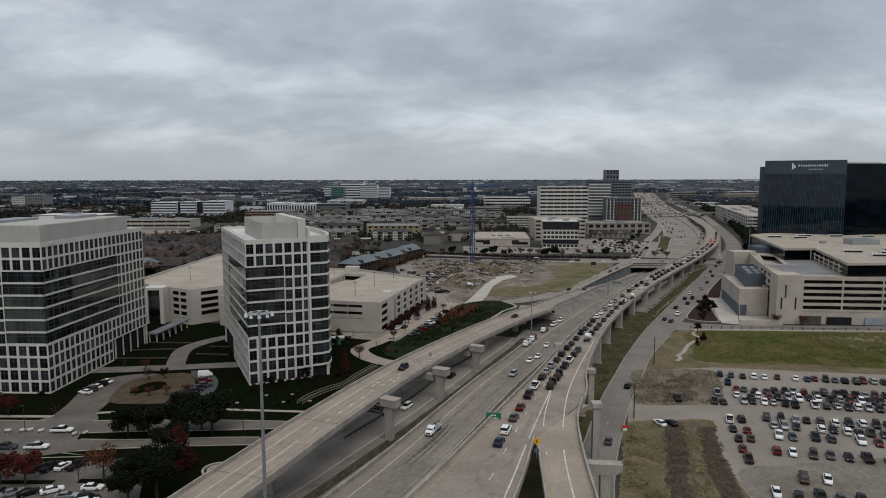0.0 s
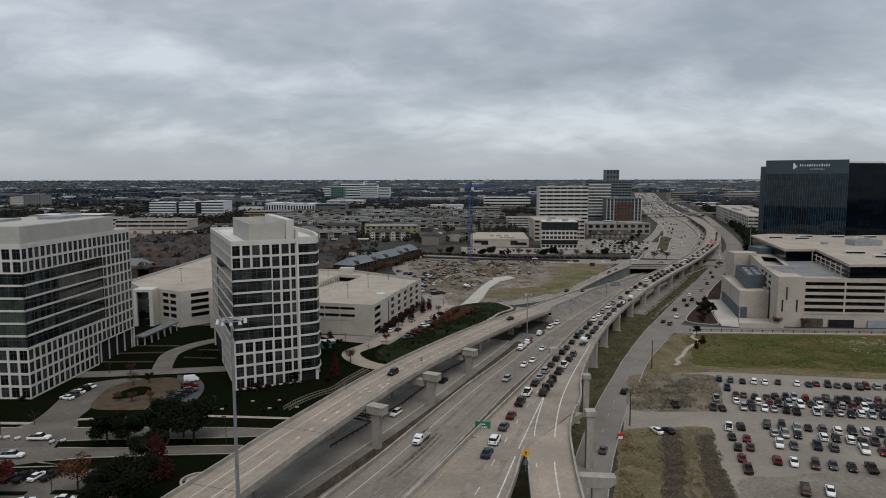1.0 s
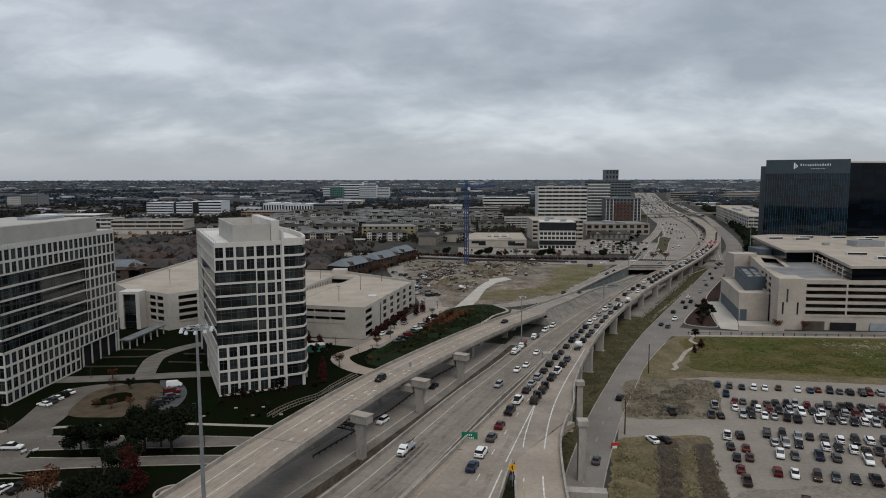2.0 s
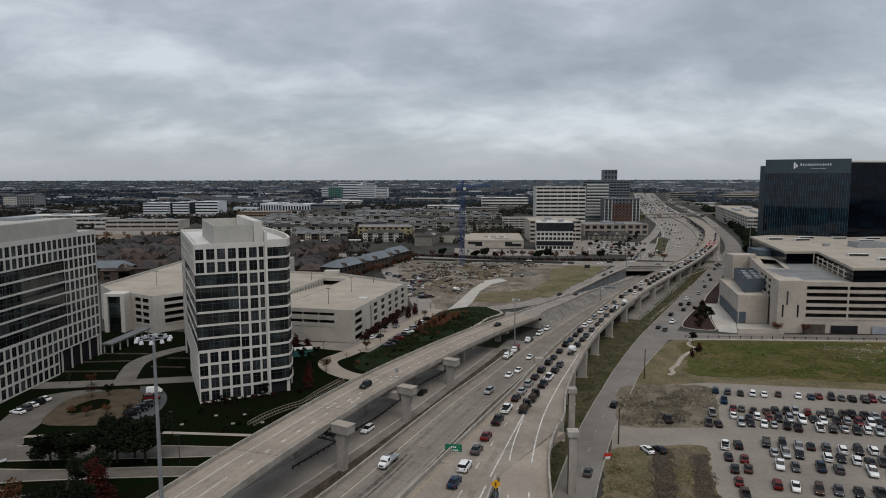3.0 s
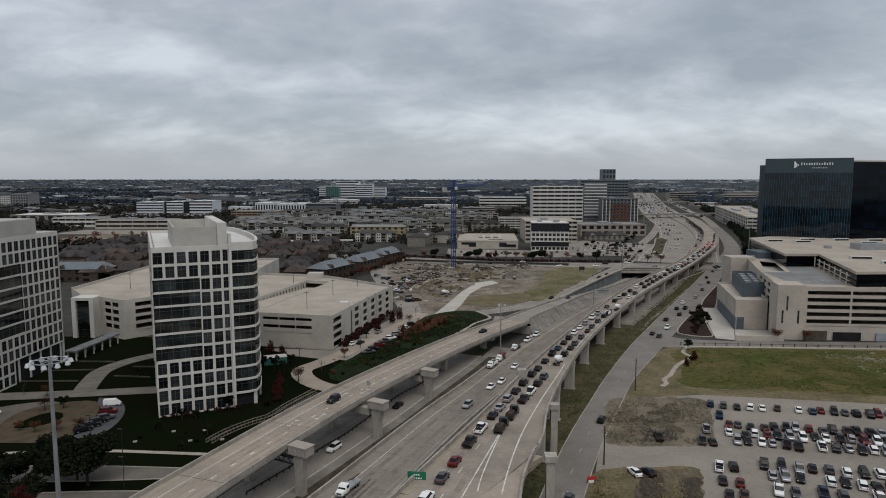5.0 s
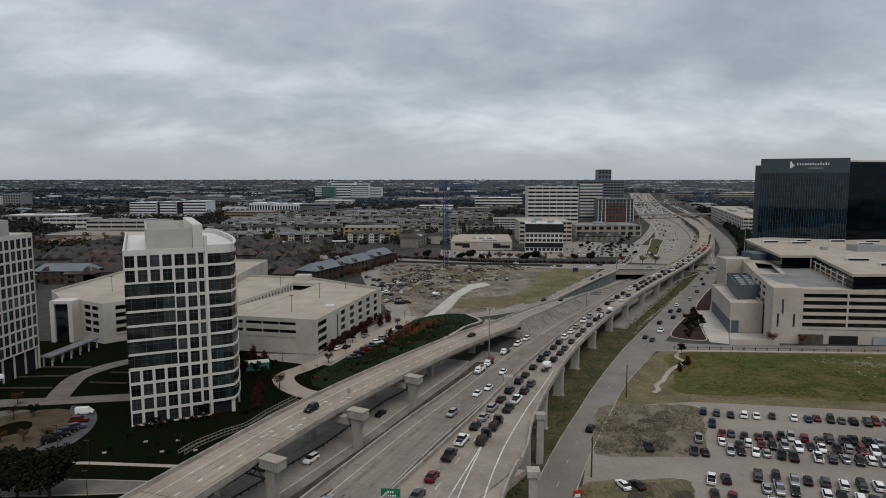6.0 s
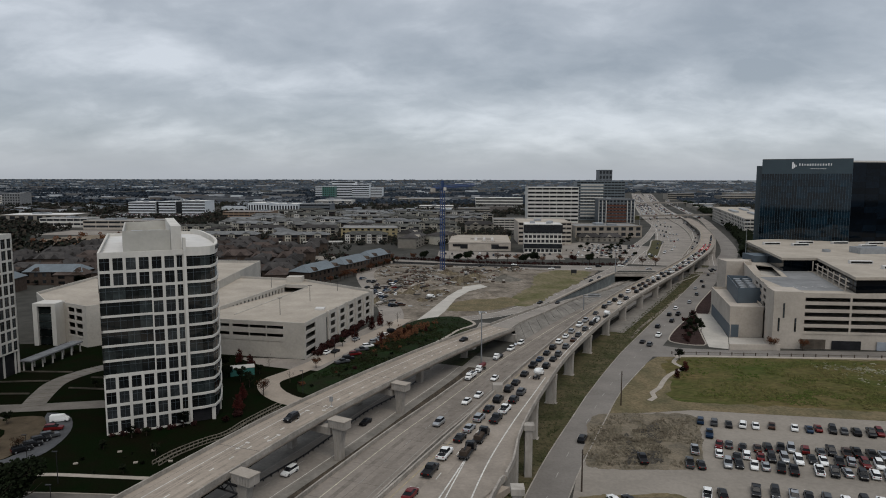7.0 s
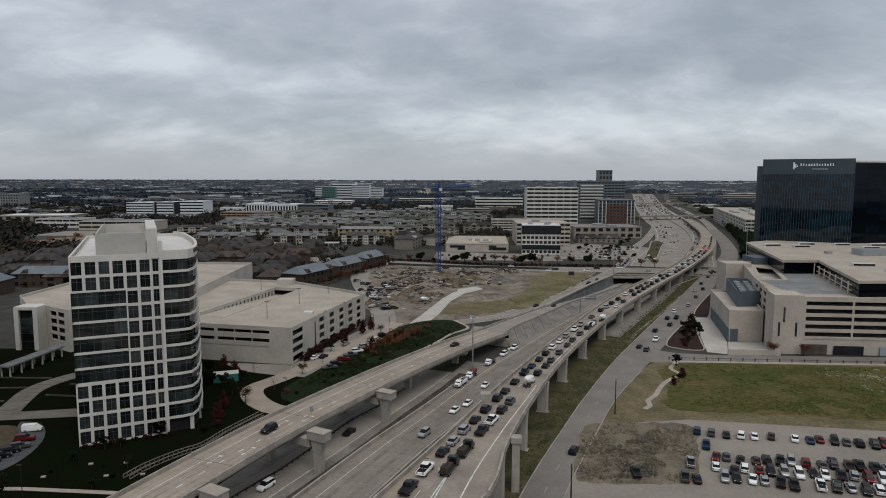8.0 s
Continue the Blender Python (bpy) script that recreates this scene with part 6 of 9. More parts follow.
sheet("road_forecourt", loop_spline([(-96, 223), (-89, 221.5), (-82.6, 213), (-79.5, 203), (-79.8, 193.5), (-85, 188.6), (-90, 188.6), (-86.6, 192), (-85.6, 199), (-88.6, 211), (-94.6, 219.6)], 3), 0.1, mat("dark_forecourt_asphalt", (0.085, 0.087, 0.092), 0.9, var=0.2, scale=0.2, fine=2, bump=0.2), "dark grey forecourt lane with parked cars", "road")
sheet("planting_island", loop_spline([(-105.8, 198.4), (-106, 205.4), (-103.2, 209.8), (-99, 209.4), (-96.8, 204.5), (-99, 200.9), (-103.1, 198.2)], 2), 0.25, lawn, "dark oval planting island", "planting bed")
sheet("plaza_walk", [(-134, 219), (-118, 221), (-80, 228), (-74, 232), (-76, 236), (-100, 231), (-134, 226)], 0.08, paving, "pale paved walk", "pavement")
gp = spline([(-104, 228), (-108, 240), (-110.5, 252), (-107, 264), (-100, 273), (-93, 279), (-85, 283)], 3)
tagged(obj("pavement_garden_path", sweep(bmesh.new(), gp, -3.4, 3.4, -0.1, 0.1), paving), "broad curving paved garden path", "path", kind="structure")
bm = bmesh.new()
for k in range(0, int(length(gp)), 4):
    p, d = at_len(gp, k)
    n = Vector((d.y, -d.x, 0))
    bm.faces.new([bm.verts.new(v + Vector((0, 0, 0.115))) for v in (p - n * 3.3, p + n * 3.3, p + n * 3.3 + d * 0.25, p - n * 3.3 + d * 0.25)])
tagged(obj("paving_joint", bm, tan_paving), kind="structure")
for pts in ([(-133, 238), (-112, 239)], [(-132, 250), (-114, 252)], [(-132, 262), (-112, 262)], [(-103, 245), (-90, 244)], [(-102, 256), (-92, 256)]):
    tagged(obj("garden_wall", sweep(bmesh.new(), spline(pts, 5), -0.3, 0.3, -0.1, 0.4), mat("dark_garden_stone", (0.07, 0.062, 0.05), 0.9, var=0.3)), "low dark garden wall", "wall", kind="structure")
# drives beside the garage
dr = spline([(-22, 233), (-29, 236), (-36.5, 244), (-40, 254), (-35, 264), (-29, 277), (-24, 292), (-17, 312), (-8, 335), (-3, 352)], 3)
tagged(obj("road_drive", sweep(bmesh.new(), dr, -3.6, 3.6, -0.1, 0.08), ramp_conc), "pale curving concrete drive", "road", kind="structure")
st_e = spline([(-32, 268), (-25, 292), (-17, 320), (-10, 345), (-12, 372), (-22, 410), (-36, 460), (-44, 505), (-40, 548), (-30, 570)], 5)
tagged(obj("road_side_street", sweep(bmesh.new(), st_e, -6, 6, -0.1, 0.07), road_conc), "pale concrete side street beside the garage", "road", kind="structure")
sheet("road_garage_apron", [(-62, 283), (-48, 272), (-36, 268), (-28, 278), (-37, 281)], 0.065, road_conc, "pale garage forecourt", "road")
sheet("planting_slope", loop_spline([(-24, 241), (-30, 250), (-29, 260), (-17, 290), (-6, 326), (2, 348), (14, 358), (24, 357), (29.5, 344), (24, 328), (10, 294), (-8, 256)], 4), 0.12, mat("green_groundcover", (0.0095, 0.022, 0.0055), 0.95, var=0.6, scale=0.16, fine=1.2, bump=0.6, col2=(0.012, 0.013, 0.0055)), "dark planted slope beside the ramp", "planting bed")
tagged(obj("pavement_ramp_path", sweep(bmesh.new(), spline([(-2, 274), (16, 312.7), (23, 330), (30.6, 342), (27, 352), (24, 358)], 3), -0.7, 0.7, -0.1, 0.16), kerb_m), "pale footpath along the ramp", "path", kind="structure")
# the site under construction
sheet("dirt_site", ragged([(-8, 344), (24, 357), (44, 372), (62, 398), (92, 455), (124, 516), (110, 526), (40, 534), (-20, 552), (-36, 545), (-40, 500), (-34, 455), (-20, 405), (-9, 370)], 2.5, 2.5), 0.044, dirt, "churned bare building site", "ground")
sheet("grass_site", ragged([(61, 386), (80, 424), (102, 468), (118, 512), (108, 522), (92, 520), (76, 495), (70, 455), (58, 425), (50, 394)], 3, 2.5), 0.08, mat("site_grass", (0.085, 0.085, 0.034), 0.95, scale=0.05, var=0.5, fine=0.5, bump=0.5, col2=(0.19, 0.155, 0.10)), "strip of rough green grass", "grass")
sheet("grass_site_south", ragged([(20, 372), (45, 378), (56, 398), (50, 412), (28, 402), (18, 388)], 2.5, 2.5), 0.09, dry_grass, "dry brown grass", "grass")
sheet("pavement_site_drive", [(3, 350), (11, 350), (16, 371), (21.4, 406), (29.2, 431), (41, 447), (37, 457), (26, 447), (16.7, 414), (7.8, 371)], 0.11, gar_conc, "new pale concrete drive", "road")
sheet("grass_far_plot", ragged([(16, 742), (74, 742), (82, 860), (70, 868), (30, 862), (22, 800)], 2.5, 4), 0.05, mat("site_grass", (0.085, 0.085, 0.034), 0.95, scale=0.05, var=0.5, fine=0.5, bump=0.5, col2=(0.19, 0.155, 0.10)), "dry empty plot", "grass")
sheet("dirt_yard", ragged([(-425, 700), (-335, 690), (-332, 770), (-350, 790), (-420, 790)], 3, 4), 0.06, mat("pale_yard", (0.24, 0.19, 0.14), 0.95, scale=0.05, var=0.4, fine=0.5, col2=(0.12, 0.10, 0.075)), "pale bare yard with dry grass", "ground")
sheet("parking_lot_far", [(-616, 1124), (-424, 1124), (-410, 1236), (-600, 1236)], 0.05, road_conc, "pale far office car park", "parking lot")
sheet("parking_lot_warehouse", [(-330, 700), (-300, 700), (-310, 860), (-350, 860)], 0.05, road_conc, "pale far car park", "parking lot")
sheet("parking_lot_offices", [(-480, 800), (-345, 800), (-340, 860), (-476, 866)], 0.05, road_conc, "pale car park before a low office", "parking lot")
sheet("parking_lot_office", [(112, 600), (190, 596), (222, 690), (150, 735), (120, 700)], 0.055, road_conc, "pale office car park", "parking lot")
sheet("parking_lot_store", [(4, 592), (112, 586), (112, 632), (4, 650)], 0.05, road_conc, "pale store car park", "parking lot")

# ---- vehicles ----
PAINT = {}
for nm, c, me_ in (("black", (0.008, 0.008, 0.009), 0.0), ("white", (0.78, 0.78, 0.76), 0.0), ("grey", (0.075, 0.078, 0.082), 0.3), ("silver", (0.38, 0.39, 0.40), 0.5), ("red", (0.12, 0.008, 0.008), 0.1), ("blue", (0.014, 0.034, 0.07), 0.3), ("teal", (0.012, 0.07, 0.07), 0.3), ("brown", (0.06, 0.03, 0.02), 0.3)):
    PAINT[nm] = mat(nm + "_car_paint", c, 0.3, metal=me_, var=0.06, scale=0.4, spec=0.25)


def shell(bm, secs, mi=0):
    """A body from cross-sections (x, half width at sill, half width at top, z low, z high)."""
    rows = []
    for x, w0, w1, z0, z1 in secs:
        rows.append([bm.verts.new((x, y, z)) for y, z in ((-w0 * 0.94, z0), (-w0, z0 + 0.3 * (z1 - z0)), (-w1, z1 - 0.04), (-w1 * 0.9, z1), (w1 * 0.9, z1), (w1, z1 - 0.04), (w0, z0 + 0.3 * (z1 - z0)), (w0 * 0.94, z0))])
    for a, b in zip(rows, rows[1:]):
        for k in range(8):
            bm.faces.new((a[k], a[(k + 1) % 8], b[(k + 1) % 8], b[k])).material_index = mi
    bm.faces.new(rows[0][::-1]).material_index = mi
    bm.faces.new(rows[-1]).material_index = mi
    bmesh.ops.recalc_face_normals(bm, faces=bm.faces)
    return bm


KINDS = {
    "sedan": dict(body=[(-2.35, 0.72, 0.66, 0.42, 0.78), (-2.2, 0.86, 0.8, 0.28, 0.98), (-1.2, 0.91, 0.86, 0.24, 1.0), (0.6, 0.91, 0.86, 0.24, 0.98), (1.6, 0.9, 0.83, 0.24, 0.9), (2.2, 0.85, 0.76, 0.28, 0.78), (2.38, 0.7, 0.62, 0.4, 0.66)],
                  glass=[(-1.75, 0.74, 0.72, 0.96, 1.0), (-1.0, 0.8, 0.6, 0.96, 1.40), (0.2, 0.8, 0.6, 0.96, 1.41), (1.15, 0.76, 0.72, 0.94, 0.98)], roof=(-1.1, 0.3, 0.6, 1.41), wheel=(1.42, -1.4, 0.33), z=0.85),
    "suv": dict(body=[(-2.35, 0.8, 0.74, 0.5, 0.95), (-2.25, 0.93, 0.86, 0.36, 1.12), (-1.2, 0.96, 0.9, 0.32, 1.13), (0.7, 0.96, 0.9, 0.32, 1.12), (1.7, 0.95, 0.87, 0.32, 1.05), (2.25, 0.9, 0.8, 0.36, 0.95), (2.4, 0.76, 0.68, 0.48, 0.8)],
                glass=[(-2.2, 0.8, 0.76, 1.1, 1.16), (-1.95, 0.84, 0.68, 1.1, 1.68), (0.35, 0.84, 0.68, 1.1, 1.70), (1.15, 0.82, 0.78, 1.08, 1.13)], roof=(-2.0, 0.3, 0.66, 1.70), wheel=(1.45, -1.42, 0.37), z=1.0),
    "pickup": dict(body=[(-2.85, 0.9, 0.88, 0.55, 1.08), (-2.8, 0.97, 0.93, 0.5, 1.12), (-0.85, 0.98, 0.93, 0.48, 1.12), (0.9, 0.98, 0.93, 0.44, 1.13), (2.0, 0.97, 0.9, 0.44, 1.12), (2.75, 0.93, 0.84, 0.46, 1.04), (2.9, 0.84, 0.76, 0.55, 0.9)],
                   glass=[(-0.85, 0.84, 0.8, 1.1, 1.16), (-0.72, 0.86, 0.7, 1.1, 1.80), (0.75, 0.86, 0.7, 1.1, 1.82), (1.4, 0.84, 0.8, 1.1, 1.15)], roof=(-0.72, 0.72, 0.68, 1.82), wheel=(1.85, -1.7, 0.4), z=1.05),
}
WHEEL = {}


def wheel_mesh(r):
    if r not in WHEEL:
        bm = tube(bmesh.new(), (0, -0.12, 0), (0, 0.12, 0), r, n=12)
        tube(bm, (0, -0.13, 0), (0, 0.13, 0), r * 0.58, n=8, mi=1)
        WHEEL[r] = mesh_of("wheel", bm, (tyre_m, galv))
    return WHEEL[r]


CARS = {}


def vehicle(kind, colour, m, state, group="", braking=False):
    key = (kind, colour, state, braking, m.translation.y > 205)
    if key in CARS:
        c = copy_thing(CARS[key], m)
        return tagged(c, group=group) if group else c
    k = KINDS[kind]
    c = thing(kind if kind != "sedan" else "car", m, f"{colour} {kind} {state}", "pickup truck" if kind == "pickup" else "car", group)
    p = PAINT[colour]
    part("greenhouse", shell(bmesh.new(), k["glass"]), car_glass, c, "dark glazed cabin")
    x0, x1, w, z = k["roof"]
    body = shell(bmesh.new(), k["body"])
    shell(body, [(x0, w * 0.96, w * 0.9, z - 0.03, z + 0.02), (x0 + 0.25, w, w, z - 0.03, z + 0.06), (x1 - 0.2, w, w, z - 0.03, z + 0.06), (x1, w * 0.96, w * 0.9, z - 0.03, z + 0.02)])
    if m.translation.y > 205:
        # far off only the body and the dark cabin can be told apart
        for x in k["wheel"][:2]:
            box(body, x - 0.33, -0.9, 0.02, x + 0.33, 0.9, 0.5, mi=1)
        part("body", body, (p, tyre_m), c)
        if braking:
            for y in (-0.62, 0.62):
                part("taillight", boxes((k["body"][0][0] - 0.05, y - 0.2, k["z"] - 0.25, k["body"][0][0] + 0.1, y + 0.2, k["z"] + 0.05)), brake_m, c, "glowing red taillight")
        CARS[key] = c
        return c
    part("body", body, p, c)
    if kind == "pickup":
        # a dark lid on the closed body stands for the bed's shaded inside
        part("cargo_bed", boxes((-2.7, -0.78, 1.0, -0.95, 0.78, 1.135)), dark_in, c)
    f, r, rad = k["wheel"]
    for x in (f, r):
        for y in (-0.84, 0.84):
            shared("wheel", wheel_mesh(rad), c, Matrix.Translation((x, y, rad)))
    xf, xb = k["body"][-2][0], k["body"][0][0]
    for y in (-0.62, 0.62):
        part("headlight", boxes((xf - 0.1, y - 0.16, k["z"] - 0.22, xf + 0.12, y + 0.16, k["z"] - 0.07)), head_m, c)
        part("taillight", boxes((xb - 0.03, y - 0.14, k["z"] - 0.2, xb + 0.12, y + 0.14, k["z"] + 0.02)), brake_m if braking else tail_m, c)
    CARS[key] = c
    return c


MIX = ("black", "black", "black", "white", "white", "grey", "grey", "silver", "black", "black", "brown", "white", "silver", "red", "black", "white", "blue")
TYPES = ("sedan", "suv", "sedan", "suv", "pickup")
cr = random.Random(5)


def on_line(line, y, off, back=False):
    """A pose on a lane at the given y, heading along the line (or against it)."""
    for a, b in zip(line, line[1:]):
        if a.y <= y <= b.y:
            t = (y - a.y) / (b.y - a.y)
            p, d = a.lerp(b, t), (b - a).normalized()
            n = Vector((d.y, -d.x, 0)).normalized()
            p = p + n * off
            ang = math.degrees(math.atan2(d.y, d.x)) + (180 if back else 0)
            tilt = math.degrees(math.asin(d.z)) * (1 if back else -1)
            return Matrix.Translation(p + Vector((0, 0, 0.04))) @ Euler((0, radians(tilt), radians(ang))).to_matrix().to_4x4()


def queue(line, ys, off, state, group, back=False, cols=None, kinds=None, braking=False):
    for k, y in enumerate(ys):
        m = on_line(line, y, off, back)
        if m is None:
            continue
        vehicle(kinds[k % len(kinds)] if kinds else cr.choice(TYPES), cols[k % len(cols)] if cols else cr.choice(MIX), m, state, group, braking)


QS = "in the queue on the viaduct"
QG = "cars queuing on the viaduct"
queue(q_lane, (127.6, 134.2, 142.8, 150.5, 160.4, 168.4, 177.4, 183.3, 190, 196.9, 204.5, 213.8, 220.5, 229.8), -1.9, QS, QG, cols=("blue", "white", "grey", "red", "black", "white", "black", "silver", "silver", "black", "black", "black", "black", "black"), kinds=("sedan", "suv", "sedan", "sedan", "pickup", "pickup", "sedan", "sedan", "suv", "sedan", "suv", "suv", "sedan", "sedan"))
queue(q_lane, (190.9, 197.8, 205.5, 212.5, 240.9), 1.9, QS, QG, cols=("black", "white", "black", "grey", "black"), kinds=("pickup", "pickup", "suv", "suv", "suv"))
queue(q_lane, (240, 248, 256.8, 265, 274, 284, 293, 305, 314, 329.6, 343.7, 352.1, 361, 372.2, 385.6), -2.0, QS, QG)
queue(q_lane, (250, 257, 268.1, 279.7, 288, 299, 309.9, 355.4, 367.4, 387.3), 1.9, QS, QG)
for off in (-1.9, 1.9):
    queue(q_lane, [522 + k * 10 + cr.uniform(-2.5, 2.5) for k in range(7)], off, QS, QG)
    queue(q_lane, [594 + k * 12 + cr.uniform(-3, 3) for k in range(5)], off, "braking in the queue on the viaduct", QG, braking=True, cols=("black", "white", "grey", "silver", "black"))
    queue(q_lane, [396 + k * 9.5 + cr.uniform(-2.2, 2.2) for k in range(13)], off, QS, QG, braking=False)
queue(q_lane, [664 + k * 16 + cr.uniform(-3, 3) for k in range(5)], 1.9, QS, QG)
MS = "driving down the mainline"
queue(M_L, (212, 230.9, 256.6), 9.3, MS, "cars on the mainline", True, cols=("silver", "white", "white"), kinds=("suv", "sedan", "sedan"))
queue(M_L, (237.8,), 10.5, MS, "cars on the mainline", True, cols=("white",), kinds=("sedan",))
queue(M_L, (296, 306), 1.2, "stopped on the mainline shoulder", "service vehicles on the shoulder", True, cols=("white", "white"), kinds=("suv", "suv"))
queue(W_L, (197,), 6.0, "driving on the ramp", "", True, cols=("black",), kinds=("suv",))
queue(W_L, (288,), 6.0, "driving on the ramp", "", True, cols=("black",), kinds=("sedan",))
queue(lr_line, (187,), 1.5, "on the lower road", "", True, cols=("white",), kinds=("suv",))
queue(lr_line, (218,), 1.5, "on the lower road", "", True, cols=("black",), kinds=("sedan",))
queue(fr_line, (162.7, 208, 306, 322, 350.8, 366.5, 398, 423, 451), 1.6, "on the frontage road", "cars on the frontage road", cols=("grey", "black", "grey", "white", "black", "black", "silver"))
queue(fr_line, (309, 337, 363.6, 379.4, 443, 470, 500, 519), -2.0, "on the frontage road", "cars on the frontage road", cols=("black", "black", "black", "white", "silver", "black"))
queue(A_R, (392,), -4.0, "on the exit road", "", True, cols=("black",), kinds=("sedan",))
for x, y, a in ((92, 527, 178), (40, 538, 170), (130, 541, 0), (165, 529, 180), (210, 524, -5), (226, 518, 175), (120, 528, 180), (66, 549, -6), (-70, 575, 168), (148, 545, 0)):
    vehicle(cr.choice(TYPES), cr.choice(MIX), turn(x, y, 0.08, a), "on the cross street", "cars on the cross street")
for line, back, offs in ((fl_line, True, (-9, -5.2, -1.6, 2, 5.6, 9.2)), (fn_line, False, (-7, -4.2, -0.6, 3, 6.6))):
    for k in range(44):
        y = 600 + 560 * cr.random() ** 1.2
        m = on_line(line, y, cr.choice(offs), back)
        vehicle(cr.choice(TYPES), cr.choice(MIX), m @ Matrix.Translation((0, 0, 0.03)), "on the far highway", "cars on the far highway")
queue(fw_line, (395, 470, 486, 560, 572, 585, 620, 690), 2.0, "on the west frontage road", "cars on the west frontage road", True)

# the overflow car park: rows of parked cars, not quite even
LOT = "parked on the gravel lot"
LG = "cars parked on the gravel lot"


def park_row(x0, y0, x1, y1, n, ang, miss=0.0, cols=None):
    for k in range(n):
        if cr.random() < miss:
            continue
        t = k / max(1, n - 1)
        x, y = x0 + (x1 - x0) * t + cr.uniform(-0.35, 0.35), y0 + (y1 - y0) * t + cr.uniform(-0.7, 0.7)
        vehicle(cr.choice(TYPES), cols[k % len(cols)] if cols else cr.choice(MIX), turn(x, y, 0.03, ang + cr.uniform(-5, 5) + (180 if cr.random() < 0.4 else 0)), LOT, LG)


park_row(91.3, 220.6, 105, 218.6, 5, 69, 0, ("blue", "grey", "black", "white", "white"))
park_row(109, 218, 160, 210, 18, 69, 0.05, ("brown", "black", "white", "blue", "red", "black", "grey", "black", "black", "red", "silver"))
park_row(89.5, 204.8, 160, 195, 25, 69, 0.08, ("red", "grey", "black", "brown", "black", "black", "silver"))
park_row(88, 198.8, 158, 189.5, 25, 69, 0.06)
park_row(87.5, 193.6, 150, 182.5, 23, 69, 0.06, ("silver", "black", "white", "silver", "black", "black", "grey", "white", "black"))
park_row(88, 179.3, 146, 169.5, 18, 69, 0.06, ("black", "black", "silver", "black", "grey", "white", "black", "white", "black"))
park_row(87, 173.6, 140, 163, 19, 69, 0.08)
park_row(94, 166, 134, 157.5, 12, 69, 0.12, ("blue", "grey", "white", "white", "red", "white"))
park_row(85.0, 166.3, 88, 165.8, 2, 69, 0.0, ("white", "grey"))
park_row(79.5, 157, 124, 146.5, 12, 69, 0.05, ("red", "white", "brown", "grey", "black", "black", "silver", "red"))
park_row(78.7, 141.4, 84, 140.8, 2, 69, 0.0, ("brown", "white"))
park_row(69.4, 134.4, 110, 128, 11, 69, 0.1, ("white", "black", "black", "grey", "black", "white"))
for (x, y), c in zip(((76.8, 178.2), (74.9, 171.4), (73.7, 164.8), (71.9, 158.2), (70.7, 152.2), (80.1, 178.3), (78.3, 170.3), (76.9, 164.9), (82.4, 201.4), (78.5, 193.8), (80.9, 192.9), (90, 212)), ("white", "black", "black", "red", "brown", "black", "red", "brown", "silver", "grey", "black", "blue")):
    vehicle(cr.choice(("sedan", "suv", "pickup")), c, turn(x, y, 0.03, 72 + cr.uniform(-6, 6)), LOT, LG)
for x, y, c, kd, a in ((56.2, 174.9, "white", "sedan", 105), (59.4, 175, "black", "sedan", 105), (67.8, 195.6, "black", "pickup", 85)):
    vehicle(kd, c, turn(x, y, 0.08, a), "parked on waste ground beside the lot")

# cars in the west car parks and drives
WS, WG_ = "parked in the staff car park", "cars in the staff car park"
for isle in ([(-108, 136), (-92, 136.4), (-92, 138), (-108, 137.6)], [(-86.5, 137), (-77, 137), (-77, 138.8), (-86.5, 138.8)]):
    sheet("planting_bed", isle, 0.2, lawn, "narrow dark planting island in the car park", "planting bed")
for x, y, a, n, dx, dy in ((-99.8, 143.4, 76, 4, 2.9, 0.5), (-118, 141, 92, 4, 3.2, 0), (-81, 145.6, 80, 2, 3.0, 0.3), (-101, 131, 40, 3, 3.6, 0.2), (-89.4, 132.6, 35, 1, 7, 0), (-84.6, 130, 8, 2, 5.5, -1.2), (-81.2, 134, 5, 1, 6, 0), (-96, 125.5, 30, 5, 4.4, 0.4)):
    for k in range(n):
        vehicle(cr.choice(TYPES), cr.choice(MIX), turn(x + k * dx, y + k * dy, 0.07, a + cr.uniform(-4, 4)), WS, WG_)
for k, c in enumerate(("white", "grey", "white", "black", "white")):
    vehicle("suv" if k % 2 else "sedan", c, turn(-119.6 + k * 0.15, 197.6 + k * 2.75, 0.09, 165), "parked along the entry drive", "cars on the forecourt")
for x, y, c, a in ((-86, 210.2, "red", 15), (-84.6, 202.4, "black", 40), (-84.8, 199.4, "black", 40), (-84, 205.2, "grey", 35), (-85.4, 196.4, "black", 45)):
    vehicle("suv", c, turn(x, y, 0.12, a), "parked on the forecourt lane", "cars on the forecourt")
for k, y in enumerate((276, 281, 287, 293, 299, 306, 312, 318, 325)):
    vehicle(cr.choice(TYPES), cr.choice(MIX), turn(-19.6 + (y - 276) * 0.27, y, 0.09, 30 + cr.uniform(-5, 5)), "parked beside the garage street", "cars along the garage street")
for x, y, c in ((-28, 289, "white"), (-25, 291, "black"), (-20, 310, "silver")):
    vehicle("sedan", c, turn(x, y, 0.09, 70), "parked beside the garage street", "cars along the garage street")
for k in range(34):
    x, y = -24 + cr.uniform(-9, 17), 385 + (k // 4) * 11 + cr.uniform(-3, 3)
    vehicle(cr.choice(TYPES), cr.choice(MIX), turn(x - (y - 385) * 0.12, y, 0.07, cr.choice((10, 15, 75, 80)) + cr.uniform(-10, 10)), "parked at the building site", "cars at the building site")
for r in range(5):
    for k in range(11):
        if cr.random() < 0.25:
            continue
        vehicle(cr.choice(TYPES), cr.choice(MIX), turn(122 + k * 4.2 + r * 9, 612 + r * 20 + cr.uniform(-1, 1), 0.08, 95), "parked in an office car park", "cars in the office car park")
